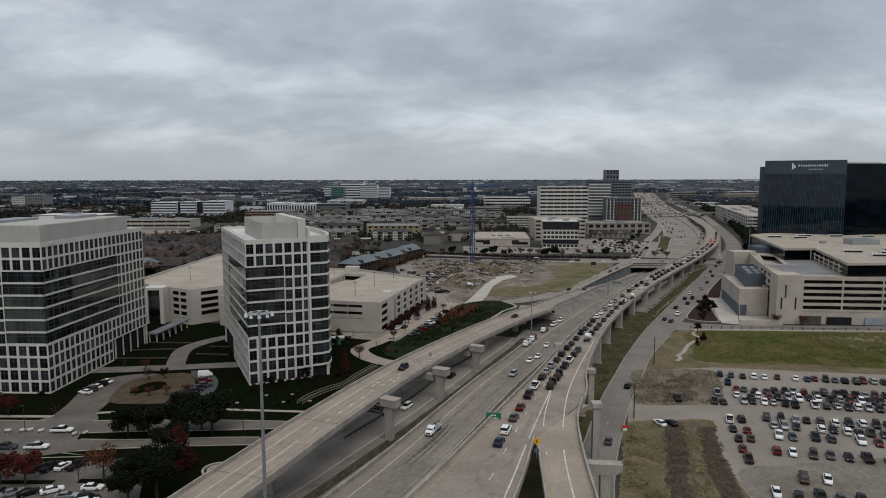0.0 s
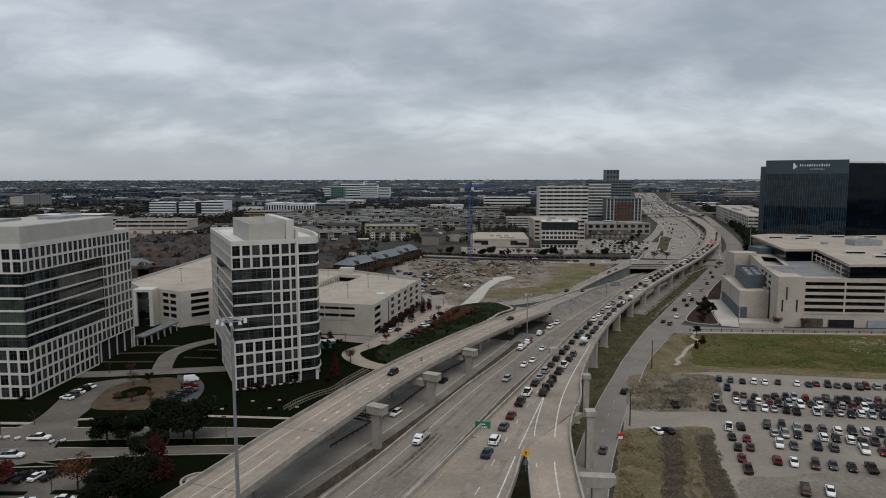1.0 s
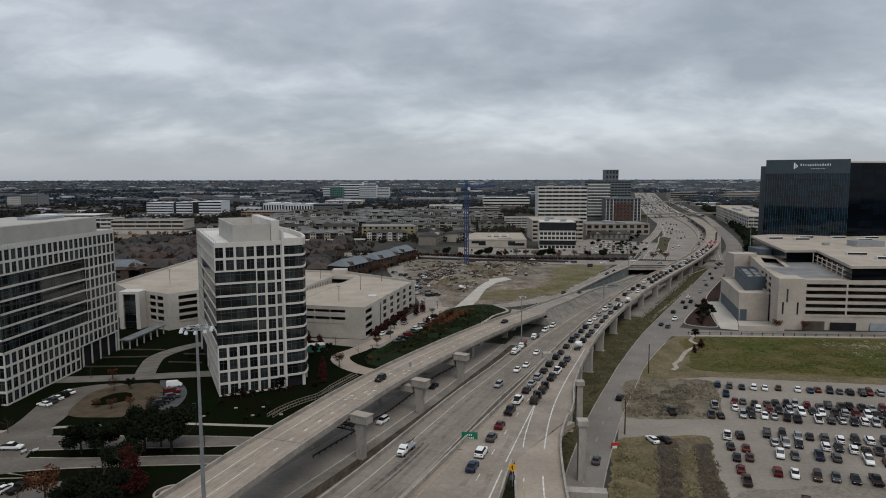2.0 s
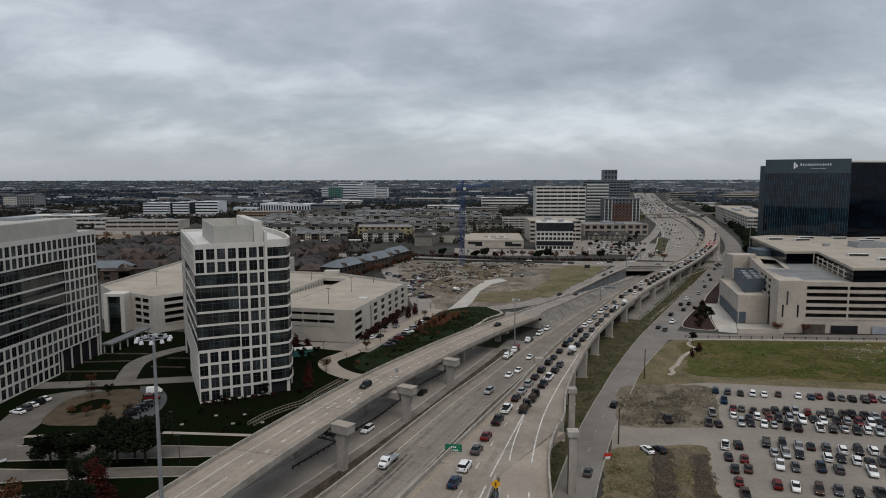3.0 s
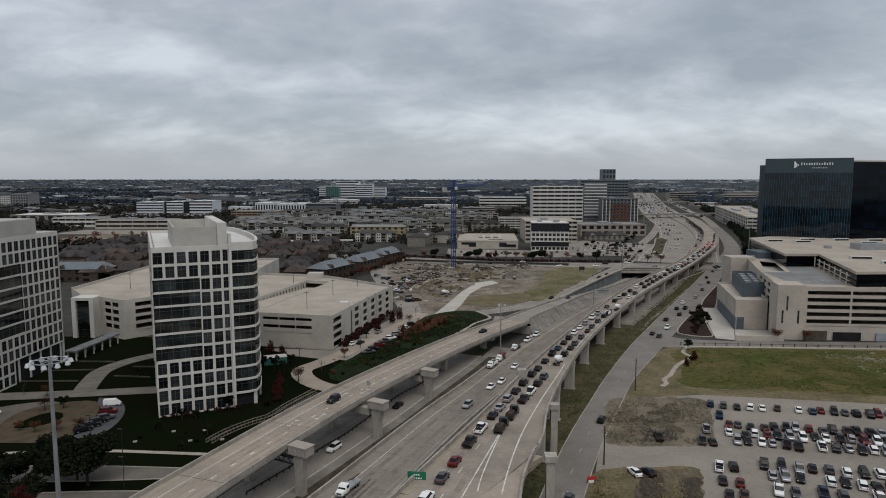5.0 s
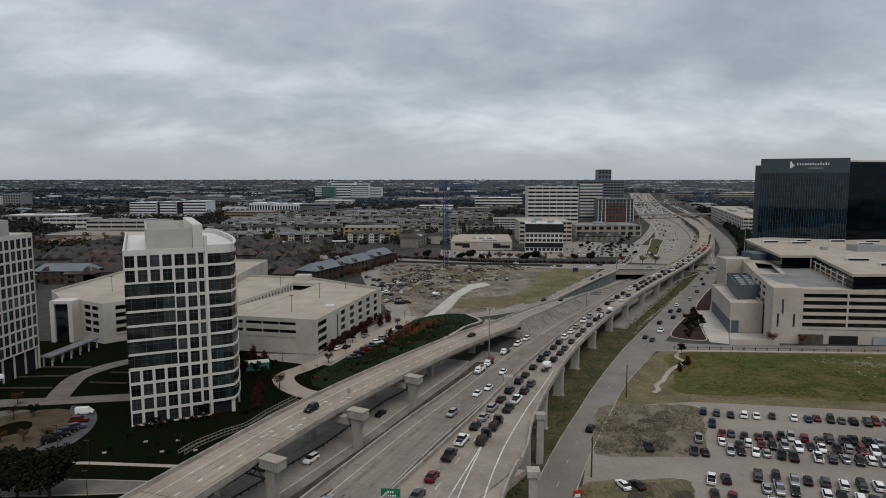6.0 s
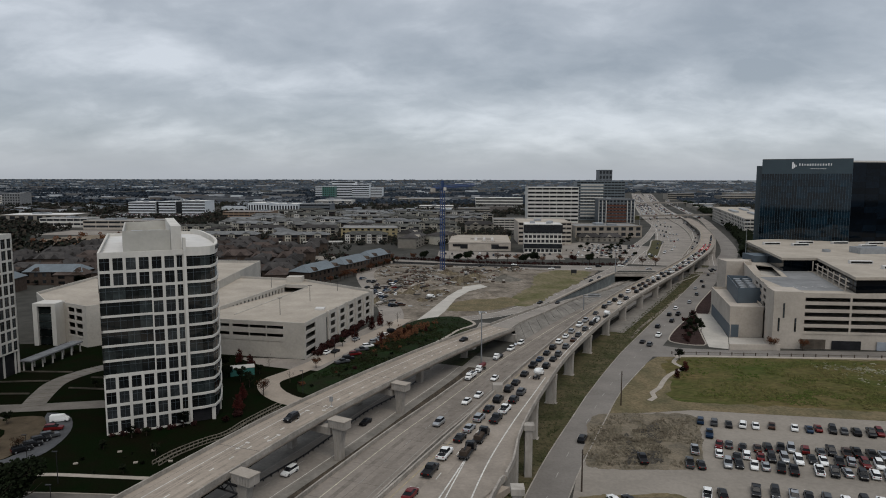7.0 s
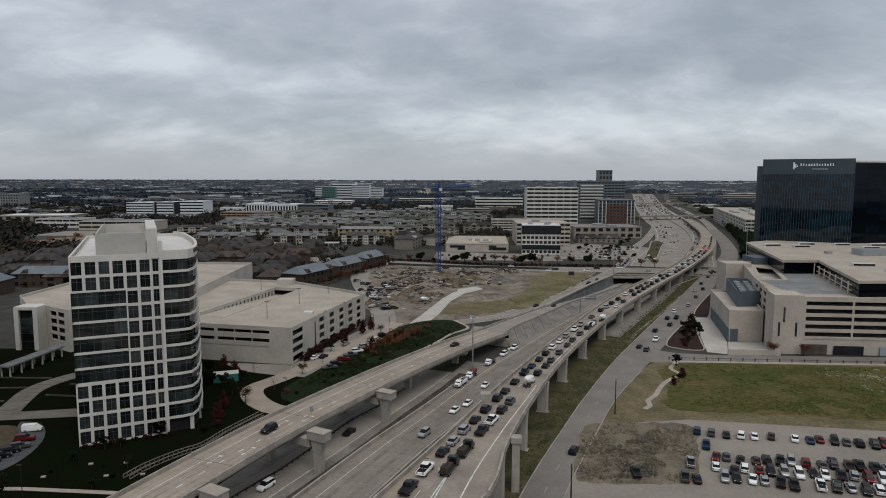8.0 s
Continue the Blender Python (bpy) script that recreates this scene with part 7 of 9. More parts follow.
for k in range(16):
    vehicle(cr.choice(TYPES), cr.choice(MIX), turn(10 + k * 6.3 + cr.uniform(-1, 1), 612 + cr.choice((0, 9)), 0.08, 92), "parked at the store", "cars at the store")


# ---- trees ----
def leaf_cloud(bm, rg, clumps, n, size, flat=0.8):
    """Small leaf-cluster faces spread through the clumps (centre, radius)."""
    tot = sum(r**2 for _, r in clumps)
    for c, r in clumps:
        for _ in range(int(n * r * r / tot)):
            d = Vector((rg.gauss(0, 1), rg.gauss(0, 1), rg.gauss(0, 1))).normalized()
            p = Vector(c) + Vector((d.x * r, d.y * r, d.z * r * flat)) * (rg.random() ** 0.4) * rg.uniform(0.85, 1.12)
            a = Vector((rg.gauss(0, 1), rg.gauss(0, 1), rg.gauss(0, 0.6))).normalized()
            b = a.orthogonal().normalized()
            s = size * rg.uniform(0.6, 1.3)
            bm.faces.new([bm.verts.new(p + v * s) for v in (a * 0.6 + b * 0.1, b * 0.55, -a * 0.6 + b * 0.15, -b * 0.5)])
    return bm


def limbs(bm, rg, h, r, n, spread, first=0.3):
    lean = Vector((rg.uniform(-0.3, 0.3), rg.uniform(-0.3, 0.3), 0))
    top = Vector((lean.x, lean.y, h * 0.8))
    tube(bm, (0, 0, -0.2), (lean.x * 0.4, lean.y * 0.4, h * first), r, r * 0.75, 7)
    tube(bm, (lean.x * 0.4, lean.y * 0.4, h * first), top, r * 0.75, r * 0.2, 6)
    for k in range(n):
        z = h * (first + 0.5 * k / n * 0.9)
        a = k * 2.4 + rg.uniform(-0.4, 0.4)
        q = Vector((math.cos(a) * spread * rg.uniform(0.5, 0.9), math.sin(a) * spread * rg.uniform(0.5, 0.9), z + h * rg.uniform(0.15, 0.3)))
        p = Vector((lean.x * 0.5, lean.y * 0.5, z))
        tube(bm, p, q, r * 0.4, r * 0.12, 5)
        for j in range(2):
            e = q + Vector((rg.uniform(-1, 1), rg.uniform(-1, 1), rg.uniform(0.3, 1.0))) * spread * 0.35
            tube(bm, p.lerp(q, 0.6 + 0.2 * j), e, r * 0.14, r * 0.04, 4)
    return bm


TREES = {}
TREE_SPEC = {
    "oak": (8.6, 5.0, leaf_oak, 4600, 0.42, "dark evergreen live oak with a broad crown"),
    "evergreen": (10.5, 5.2, leaf_oak, 4600, 0.42, "tall dark evergreen tree with a dense crown"),
    "red": (7.0, 3.3, leaf_red, 1700, 0.34, "small tree with dark red autumn leaves"),
    "redtall": (10.5, 3.4, leaf_red, 2400, 0.34, "tall tree with deep red autumn leaves"),
    "rust": (6.8, 3.2, leaf_rust, 900, 0.32, "tree with thinning rust-coloured leaves"),
    "bare": (6.5, 2.8, leaf_rust, 0, 0.4, "leafless young street tree"),
    "dark": (5.2, 2.0, leaf_oak, 500, 0.42, "small dark evergreen tree"),
    "conered": (5.0, 1.7, leaf_red, 500, 0.38, "small conical tree with dark red leaves"),
    "shrub": (1.4, 1.1, leaf_oak, 130, 0.34, "low dark evergreen shrub"),
    "redshrub": (1.6, 1.2, leaf_hedge, 140, 0.36, "low dark red garden shrub"),
    "rustshrub": (2.2, 1.6, leaf_rust, 150, 0.36, "low rust-coloured garden shrub"),
}


def tree(kind, x, y, z=0.0, s=1.0, group=""):
    v = int(abs(x * 13 + y * 7)) % 2
    key = (kind, v)
    m = turn(x, y, z, (x * 37 + y * 91) % 360) @ Matrix.Diagonal((s, s, s, 1))
    if key in TREES:
        c = copy_thing(TREES[key], turn(x, y, z, (x * 37 + y * 91) % 360))
        c.scale = (s, s, s)
        return c
    h, r, leaf, n, size, label = TREE_SPEC[kind]
    rg = random.Random(hash_seed(kind) + v)
    t = thing("shrub" if "shrub" in kind else "tree", turn(x, y, z), label, "shrub" if "shrub" in kind else "tree", group)
    t.scale = (s, s, s)
    if "shrub" in kind:
        clumps = [((rg.uniform(-r, r) * 0.5, rg.uniform(-r, r) * 0.5, h * 0.4), r * 0.65) for _ in range(3)]
        part("stem", tube(bmesh.new(), (0, 0, -0.1), (0, 0, h * 0.5), 0.08, 0.04, 5), bark, t)
    else:
        part("trunk", limbs(bmesh.new(), rg, h, 0.035 * h if n else 0.02 * h, 9 if not n else 6, r, 0.25), bark, t)
        if kind in ("conered", "redtall"):
            clumps = [((rg.uniform(-1, 1) * 0.25 * r, rg.uniform(-1, 1) * 0.25 * r, h * (0.22 + 0.72 * k / 7)), r * (0.8 - 0.6 * k / 7) + 0.2) for k in range(8)]
        else:
            clumps = [((0, 0, h * 0.62), r * 0.62)]
            for k in range(9):
                a, q = k * 0.7 + rg.uniform(-0.3, 0.3), r * rg.uniform(0.4, 0.75)
                clumps.append(((math.cos(a) * q, math.sin(a) * q, h * rg.uniform(0.45, 0.85)), r * rg.uniform(0.28, 0.45)))
    if n:
        part("crown" if "shrub" not in kind else "foliage", leaf_cloud(bmesh.new(), rg, clumps, n, size), leaf, t)
    TREES[key] = t
    return t


def hash_seed(k):
    return sum(ord(c) * (i + 3) for i, c in enumerate(k))


for x, y, s in ((-88.6, 164.2, 1.0), (-83.2, 164.6, 0.95), (-73.4, 165.8, 1.3), (-66.6, 166.2, 1.35), (-70.5, 168.8, 1.0), (-160, 165.5, 1.0), (-150, 165.2, 0.9)):
    tree("oak", x, y, 0, s, "live oaks along the boulevard")
for x, y, s in ((-71.4, 151, 0.9), (-65, 130.5, 1.15), (-70, 128, 0.9)):
    tree("evergreen", x, y, 0, s)
tree("redtall", -65.6, 144.2, 0, 1.1)
for x, y, k, s in ((-103.3, 136, "red", 1.25), (-97.6, 136, "red", 1.2), (-80.8, 138, "rust", 1.25), (-86.4, 137.6, "bare", 0.9), (-131, 178, "red", 0.9), (-140, 184, "rust", 1.0), (-78, 157, "bare", 0.8), (-116, 176.5, "bare", 0.8), (-103, 196.5, "rust", 0.45), (-98, 195.5, "rust", 0.5), (-93, 197, "rust", 0.5), (-101.5, 214, "dark", 0.75), (-106, 212, "rust", 0.6), (-113, 224, "rust", 0.6), (-86, 196, "rust", 0.6), (-82, 234, "redtall", 0.5), (-95, 246, "dark", 0.6), (-121, 225, "bare", 0.8)):
    tree(k, x, y, 0, s)
rg = random.Random(21)
for k in range(8):
    tree("redshrub", -68 + k * 2.6, 206.4 + k * 1.25, 0, rg.uniform(0.7, 1.1), "red shrubs at the tower's foot")
for k in range(14):
    tree(rg.choice(("shrub", "dark", "shrub")), -60 + rg.uniform(-14, 16) + k * 0.5, 188 + rg.uniform(-6, 9) + k * 0.9, 0, rg.uniform(0.35, 0.7), "low plants on the dark lawn")
for k in range(16):
    tree(rg.choice(("redshrub", "shrub", "redshrub")), -134 + rg.uniform(0.8, 2.4), 196 + k * 4.4, 0, rg.uniform(0.8, 1.2), "shrubs at the tower's foot")
for x, y, k, s in ((-52, 213.5, "dark", 0.9), (-41, 226, "redtall", 0.55), (-38, 240, "rust", 0.8), (-43, 236, "redtall", 0.5), (-45, 248, "dark", 1.1), (-50, 254, "dark", 1.0), (-56, 258, "oak", 0.5), (-60, 268, "dark", 1.0), (-51, 268, "conered", 1.1), (-45, 270, "bare", 0.8), (-58, 276, "conered", 1.0), (-33, 253, "bare", 0.8), (-46, 262, "dark", 0.7), (-42, 218, "redshrub", 1.2), (-40, 222, "redshrub", 1.4),
                   (-16, 330, "conered", 1.2), (-20.5, 312, "conered", 1.2), (-13.5, 338, "conered", 1.2), (-24, 300, "dark", 0.8), (-8, 330, "rust", 0.6), (-28, 270, "rust", 0.6), (-6, 346, "bare", 0.9), (-22, 352, "conered", 0.9),
                   (106, 284, "dark", 0.9), (103.5, 270, "conered", 0.8), (98, 262, "conered", 0.7), (101, 266, "dark", 0.6), (148, 300.4, "rust", 0.8), (160, 299.8, "rust", 0.7), (128, 336, "dark", 0.9), (131, 330, "dark", 0.9), (134, 342, "oak", 0.45), (126, 324, "dark", 0.8), (129, 346, "red", 0.5)):
    tree(k, x, y, 0, s)
for k in range(22):
    t = rg.random()
    x, y = -27 + t * 42 + rg.uniform(-7, 6) , 248 + t * 80 + rg.uniform(-6, 6)
    tree(rg.choice(("shrub", "shrub", "redshrub", "rustshrub", "shrub")), x, y, 0.1, rg.uniform(0.5, 1.0), "shrubs on the planted slope")
for k in range(12):
    tree("conered" if k % 3 else "rust", -14 + rg.uniform(-4, 6) + k * 1.6, 300 + k * 2.6 + rg.uniform(-3, 3), 0, rg.uniform(0.5, 0.8), "small red trees on the slope")
for k in range(26):
    tree(rg.choice(("shrub", "redshrub")), 118 + k * 0.95 + rg.uniform(-1.5, 1.5), 314 + k * 2.2 + rg.uniform(-1.5, 1.5), 0.1, rg.uniform(0.8, 1.5), "shrubs in the planting bed")
# rows of street trees before the stores and offices
for k in range(30):
    tree(rg.choice(("rust", "rust", "red", "bare", "oak")), -46 + k * 7.6 + rg.uniform(-2, 2), 572 - k * 0.7 + rg.uniform(-5, 12), 0, rg.uniform(0.8, 1.1), "street trees along the cross street")
for k in range(32):
    tree(rg.choice(("oak", "dark", "rust", "red")), 112 + rg.uniform(0, 62) + (k % 5) * 4, 592 + (k % 5) * 26 + rg.uniform(-4, 4), 0, rg.uniform(0.3, 0.5), "trees in the office car park")
for k in range(20):
    tree("redshrub" if k % 2 else "dark", 163 + k * 3.3 + rg.uniform(-2, 2), 650 + k * 8 + rg.uniform(-3, 3), 0, rg.uniform(0.8, 1.2), "trees along the west frontage road")
for k in range(24):
    tree(rg.choice(("oak", "dark", "rust", "bare", "rust")), -62 - rg.uniform(0, 250), 440 + rg.uniform(0, 300), 0, rg.uniform(0.5, 0.9), "trees among the townhouses")
for k in range(18):
    tree(rg.choice(("rust", "rust", "dark")), -60 + k * 1.9 + rg.uniform(-1, 1), 456 + k * 6.2, 0, rg.uniform(0.7, 0.95), "trees before the metal-roofed townhouses")


def mass(name, rg, spots, n, size, material, label, category, h):
    """Foliage nobody could count, in one object."""
    vs, fs = [], []
    for x, y, r, z0 in spots:
        for _ in range(n):
            d = Vector((rg.gauss(0, 1), rg.gauss(0, 1), rg.gauss(0, 1))).normalized()
            p = Vector((x, y, z0 + h * r * 0.5)) + Vector((d.x * r, d.y * r, d.z * h * r * 0.5)) * rg.uniform(0.55, 1.05)
            a = Vector((rg.gauss(0, 1), rg.gauss(0, 1), rg.gauss(0, 0.5))).normalized()
            b = a.orthogonal().normalized()
            s = size * r * rg.uniform(0.6, 1.3)
            i = len(vs)
            vs += [p + a * s, p + b * s * 0.9, p - a * s, p - b * s * 0.8]
            fs.append((i, i + 1, i + 2, i + 3))
    me = bpy.data.meshes.new(name)
    me.from_pydata(vs, [], fs)
    me.materials.append(material)
    return tagged(new(name, me), label, category, kind="stuff")


# the clipped red hedge along the garage
hs = []
for k in range(120):
    t = k / 119
    x, y = -35.2 + t * 13.5, 286 + t * 66
    hs.append((x + 1.2 + rg.uniform(0, 4.2) * (1 - 0.5 * t), y + rg.uniform(-1, 1), rg.uniform(0.9, 1.6), 0.05))
mass("hedge", rg, hs, 40, 0.3, leaf_hedge, "dark red hedge at the garage's foot", "hedge", 1.8)


PLOTS = ((-474, -362, 868, 930), (-556, -476, 905, 950), (-700, -570, 1015, 1100), (-366, -276, 1075, 1140), (-376, -210, 1215, 1310), (-622, -452, 1245, 1330), (-620, -420, 1120, 1240), (-480, -240, 2170, 2350), (-345, -300, 700, 860), (-430, -330, 690, 800))


def clear(x, y):
    """Whether a spot is free of the highway and of the built plots."""
    yy, xx = [p.y for p in fl_line], [p.x for p in fl_line]
    c = zmap(y, yy, xx)
    if y < 2990 and -32 - 0.01 * y < x - c < 125:
        return False
    if y > 2990 and abs(x - 830 - (y - 2990) * 0.22) < 8:
        return False
    if y < 800 and -60 < x < 420:
        return False
    if 900 < y < 1160 and 95 < x < 300:
        return False
    if y < 760 and -340 < x < 0:
        return False
    if y < 1210 and -330 < x < 75:
        return False
    return not any(x0 - 6 < x < x1 + 6 and y0 - 16 < y < y1 for x0, x1, y0, y1 in PLOTS)


spots, spots2, spots3 = [], [], []
while len(spots) < 7400:
    y = rg.uniform(430, 1700)
    x = rg.uniform(-0.78, 0.78) * y
    k = noise.noise(Vector((x * 0.006, y * 0.004, 1.0)))
    if clear(x, y) and k > -0.2:
        spots.append((x, y, rg.uniform(2.6, 5.0), 0))
while len(spots2) < 12000:
    y = rg.uniform(1600, 3300)
    x = rg.uniform(-0.76, 0.76) * y
    k = noise.noise(Vector((x * 0.004, y * 0.0022, 5.0)))
    if clear(x, y) and k > -0.05:
        spots2.append((x, y, rg.uniform(4.5, 8.5), zmap(y, (3000, 3600), (0, 12))))
while len(spots3) < 8500:
    y = rg.uniform(3200, 4900)
    x = rg.uniform(-0.76, 0.76) * y
    if clear(x, y):
        spots3.append((x, y, rg.uniform(4, 8), zmap(y, (3000, 3600, 4200, 4700, 4960), (0, 12, 29, 44, 52))))
mass("woods", rg, spots, 20, 0.42, leaf_far, "bare brown and dark green winter woods", "woods", 2.0)
# the blue haze of distance is put into these base colours, paler at the horizon
far_woods = island_mat("haze_tinted_woods", [(0.025, 0.034, 0.046), (0.033, 0.042, 0.055), (0.020, 0.029, 0.040), (0.043, 0.051, 0.062)], 0.95, 0.3, 0.1)
mass("woods_distant", rg, spots2, 9, 0.5, far_woods, "distant winter woods with blue-grey haze in their colour", "woods", 1.3)
horizon_m = island_mat("haze_tinted_horizon", [(0.072, 0.094, 0.12), (0.086, 0.107, 0.132), (0.062, 0.083, 0.108), (0.105, 0.124, 0.148)], 0.95, 0.2, 0.05)
mass("woods_horizon", rg, spots3, 7, 0.7, horizon_m, "horizon woods coloured pale blue for haze", "woods", 0.6)

es = []
for k in range(3000):
    y = rg.uniform(690, 1240)
    es.append((65 - rg.random() * 400 + (y - 700) * 0.08, y, rg.uniform(1.5, 3.4), 0))
for k in range(700):
    es.append((-330 + rg.random() * 255, rg.uniform(438, 690), rg.uniform(1.2, 2.4), 0))
mass("woods_suburb", rg, es, 20, 0.42, leaf_far, "trees and shrubs between the apartment houses", "woods", 2.0)
es = []
for k in range(900):
    y = 610 + 1200 * rg.random() ** 1.6
    c = zmap(y, [p.y for p in fr_line] + [p.y for p in fe_line if p.y > 925], [p.x for p in fr_line] + [p.x for p in fe_line if p.y > 925])
    es.append((c + rg.uniform(13, 30) + (y - 620) * 0.02, y, rg.uniform(2.4, 4.6), 0))
mass("woods_roadside", rg, es, 26, 0.42, leaf_oak, "dark roadside trees along the frontage", "woods", 2.2)
es = [(rg.uniform(-420, -330), rg.choice((694, 788, 740)) + rg.gauss(0, 5), rg.uniform(1.6, 3.0), 0) for k in range(46)]
mass("autumn_trees", rg, es, 40, 0.3, leaf_rust, "rust-red autumn trees round a bare yard", "trees", 2.0)
es = []
for k in range(130):
    t = rg.gauss(0.6, 0.12)
    es.append((-20 + t * 34 + rg.gauss(0, 2.2), 276 + t * 76 + rg.gauss(0, 4), rg.uniform(0.5, 1.3), 0.1))
mass("thicket", rg, es, 30, 0.22, leaf_rust, "thin rust-red thicket on the planted slope", "thicket", 1.9)
es = []
for k in range(300):
    p, d = at_len(cs_line, 330 + k * 0.85)
    n = Vector((d.y, -d.x, 0))
    es.append((p.x - n.x * 16 + rg.uniform(-1, 1), p.y - n.y * 16 + rg.uniform(-1, 1), rg.uniform(0.8, 1.4), 0))
mass("hedge_cross_street", rg, es, 18, 0.4, leaf_hedge, "dark hedge along the cross street", "hedge", 1.8)
# rough growth on the field, the waste ground and the brush
def tufts(name, poly, n, r, material, label, h=1.0, q=4):
    c = Vector((sum(p[0] for p in poly) / len(poly), sum(p[1] for p in poly) / len(poly)))
    sp = []
    while len(sp) < n:
        a, b = rg.sample(poly, 2)
        p = c.lerp(Vector(a).lerp(Vector(b), rg.random()), rg.random() ** 0.5)
        if noise.noise(Vector((p.x * 0.12, p.y * 0.12, n))) > -0.15:
            sp.append((p.x, p.y, r * rg.uniform(0.5, 1.5), 0.02))
    mass(name, rg, sp, q, 0.5, material, label, "grass", h)


tufts("grass_tufts", [(106, 286), (150, 284), (230, 281), (230, 228), (180, 230), (150, 232), (112, 238), (94, 243)], 5200, 0.45, mat("tuft_green", (0.044, 0.074, 0.013), 0.95, var=0.6, scale=0.06, fine=0.8, col2=(0.13, 0.105, 0.045), stretch=(0.6, 1.4, 1)), "rough tufts of green and brown grass", 0.7)
tufts("groundcover", [(-22, 244), (-28, 250), (-27, 260), (-16, 290), (-5, 324), (3, 346), (14, 355), (23, 354), (28, 343), (22, 326), (9, 296), (-8, 260)], 2600, 0.5, mat("groundcover_leaves", (0.0095, 0.022, 0.0055), 0.95, var=0.6, scale=0.12, fine=1, col2=(0.015, 0.013, 0.006)), "low dark groundcover on the slope", 0.7)
tufts("pale_tufts", [(150, 282), (230, 280), (230, 250), (200, 240), (160, 255)], 700, 0.6, mat("pale_straw", (0.20, 0.19, 0.13), 0.95, var=0.4, scale=0.1, fine=1), "pale dry grass tufts in the field", 0.5)
tufts("brush", [(62, 225), (78, 228), (91, 225), (86, 206), (80, 193), (66, 191), (54, 193), (57, 210)], 2600, 0.42, mat("dead_stalks", (0.20, 0.172, 0.125), 0.95, var=0.5, scale=0.2, fine=1, col2=(0.085, 0.07, 0.05)), "trampled dead brush and stalks", 0.9)
tufts("straw", [(47, 174.5), (55, 175), (52.5, 160), (49, 150), (44, 132), (40, 112), (36, 98), (28, 98), (35, 132), (42, 156)], 2300, 0.42, mat("straw_stalks", (0.21, 0.175, 0.105), 0.95, var=0.5, scale=0.15, fine=1, col2=(0.10, 0.085, 0.04)), "rough straw and weeds", 0.8)
es = []
for k in range(2600):
    j = rg.randrange(6, 42)
    p = fr_a[j].lerp(fr_a[j + 1], rg.random())
    es.append((p.x - rg.uniform(0.7, 9.5), p.y + rg.uniform(-1, 1), rg.uniform(0.2, 0.55), 0.02))
mass("verge_tufts", rg, es, 4, 0.5, mat("verge_stalks", (0.042, 0.050, 0.021), 0.95, var=0.5, scale=0.15, fine=1, col2=(0.075, 0.068, 0.04)), "patchy grass tufts below the viaduct", "grass", 0.6)

tufts("brush_dark", [(70, 222), (79, 222), (76, 208), (72, 194), (64, 194), (67, 208)], 700, 0.5, mat("matted_brush", (0.075, 0.068, 0.058), 0.95, var=0.4, scale=0.3, fine=1.2), "matted dark brush", 0.5)
clod_m = mat("earth_clods", (0.062, 0.051, 0.041), 0.95, var=0.6, scale=0.3, fine=1.5, col2=(0.12, 0.098, 0.07))
tufts("earth_clods", [(57, 176.5), (62.6, 177), (60.4, 165), (55.6, 150), (50, 131), (45, 112), (41, 113), (44.6, 131), (50, 150), (53.6, 160)], 2200, 0.38, clod_m, "clods of torn wet earth", 0.6)
tufts("earth_clods", [(65.6, 172), (70.8, 174), (66, 157), (61.2, 131), (58, 118), (53, 120), (58.4, 146), (63.2, 163)], 1700, 0.36, clod_m, "clods of torn wet earth", 0.6)
tufts("straw", [(61, 175), (66, 173), (63, 163), (58, 146), (55, 132), (52, 120), (46, 112), (52, 135), (56, 150), (60, 163)], 900, 0.4, bpy.data.materials["straw_stalks"], "rough straw between the torn strips", 0.6)

# pale roofs scattered through the distance
vs, fs = [], []


def add_box(x, y, z, w, d, h):
    i = len(vs)
    vs.extend([(x, y, z), (x + w, y, z), (x + w, y + d, z), (x, y + d, z), (x, y, z + h), (x + w, y, z + h), (x + w, y + d, z + h), (x, y + d, z + h)])
    fs.extend([tuple(i + k for k in f) for f in ((4, 5, 6, 7), (0, 1, 5, 4), (1, 2, 6, 5), (3, 0, 4, 7))])


n = 0
while n < 2300:
    y = 1240 + 3560 * rg.random() ** 1.15
    x = rg.uniform(-0.75, 0.75) * y
    sc = 0.8 + y / 3400
    k = noise.noise(Vector((x * 0.004, y * 0.0022, 5.0)))
    if (k < 0.12 or rg.random() < 0.25) and clear(x, y) and clear(x + 25 * sc, y) and clear(x + 40 * sc, y + 25 * sc):
        big = rg.random() < 0.12
        add_box(x, y, zmap(y, (3000, 3600, 4200, 4700, 4960), (0, 12, 29, 44, 52)) - 1, rg.uniform(10, 30) * sc * (2.2 if big else 1), rg.uniform(9, 22) * sc, rg.uniform(5, 9.5) * (1.3 if big else 1) * (0.75 if y > 2800 else 1.0))
        n += 1
me = bpy.data.meshes.new("distant_buildings")
me.from_pydata(vs, [], fs)
me.materials.append(island_mat("distant_roofs", [(0.22, 0.235, 0.25), (0.12, 0.125, 0.133), (0.50, 0.52, 0.54), (0.10, 0.107, 0.116), (0.16, 0.155, 0.15), (0.075, 0.082, 0.094), (0.30, 0.31, 0.32), (0.13, 0.115, 0.105)], 0.85, 0.1, 0.05))
tagged(new("distant_buildings", me), "low pale-roofed buildings scattered to the horizon", "distant buildings", kind="stuff")

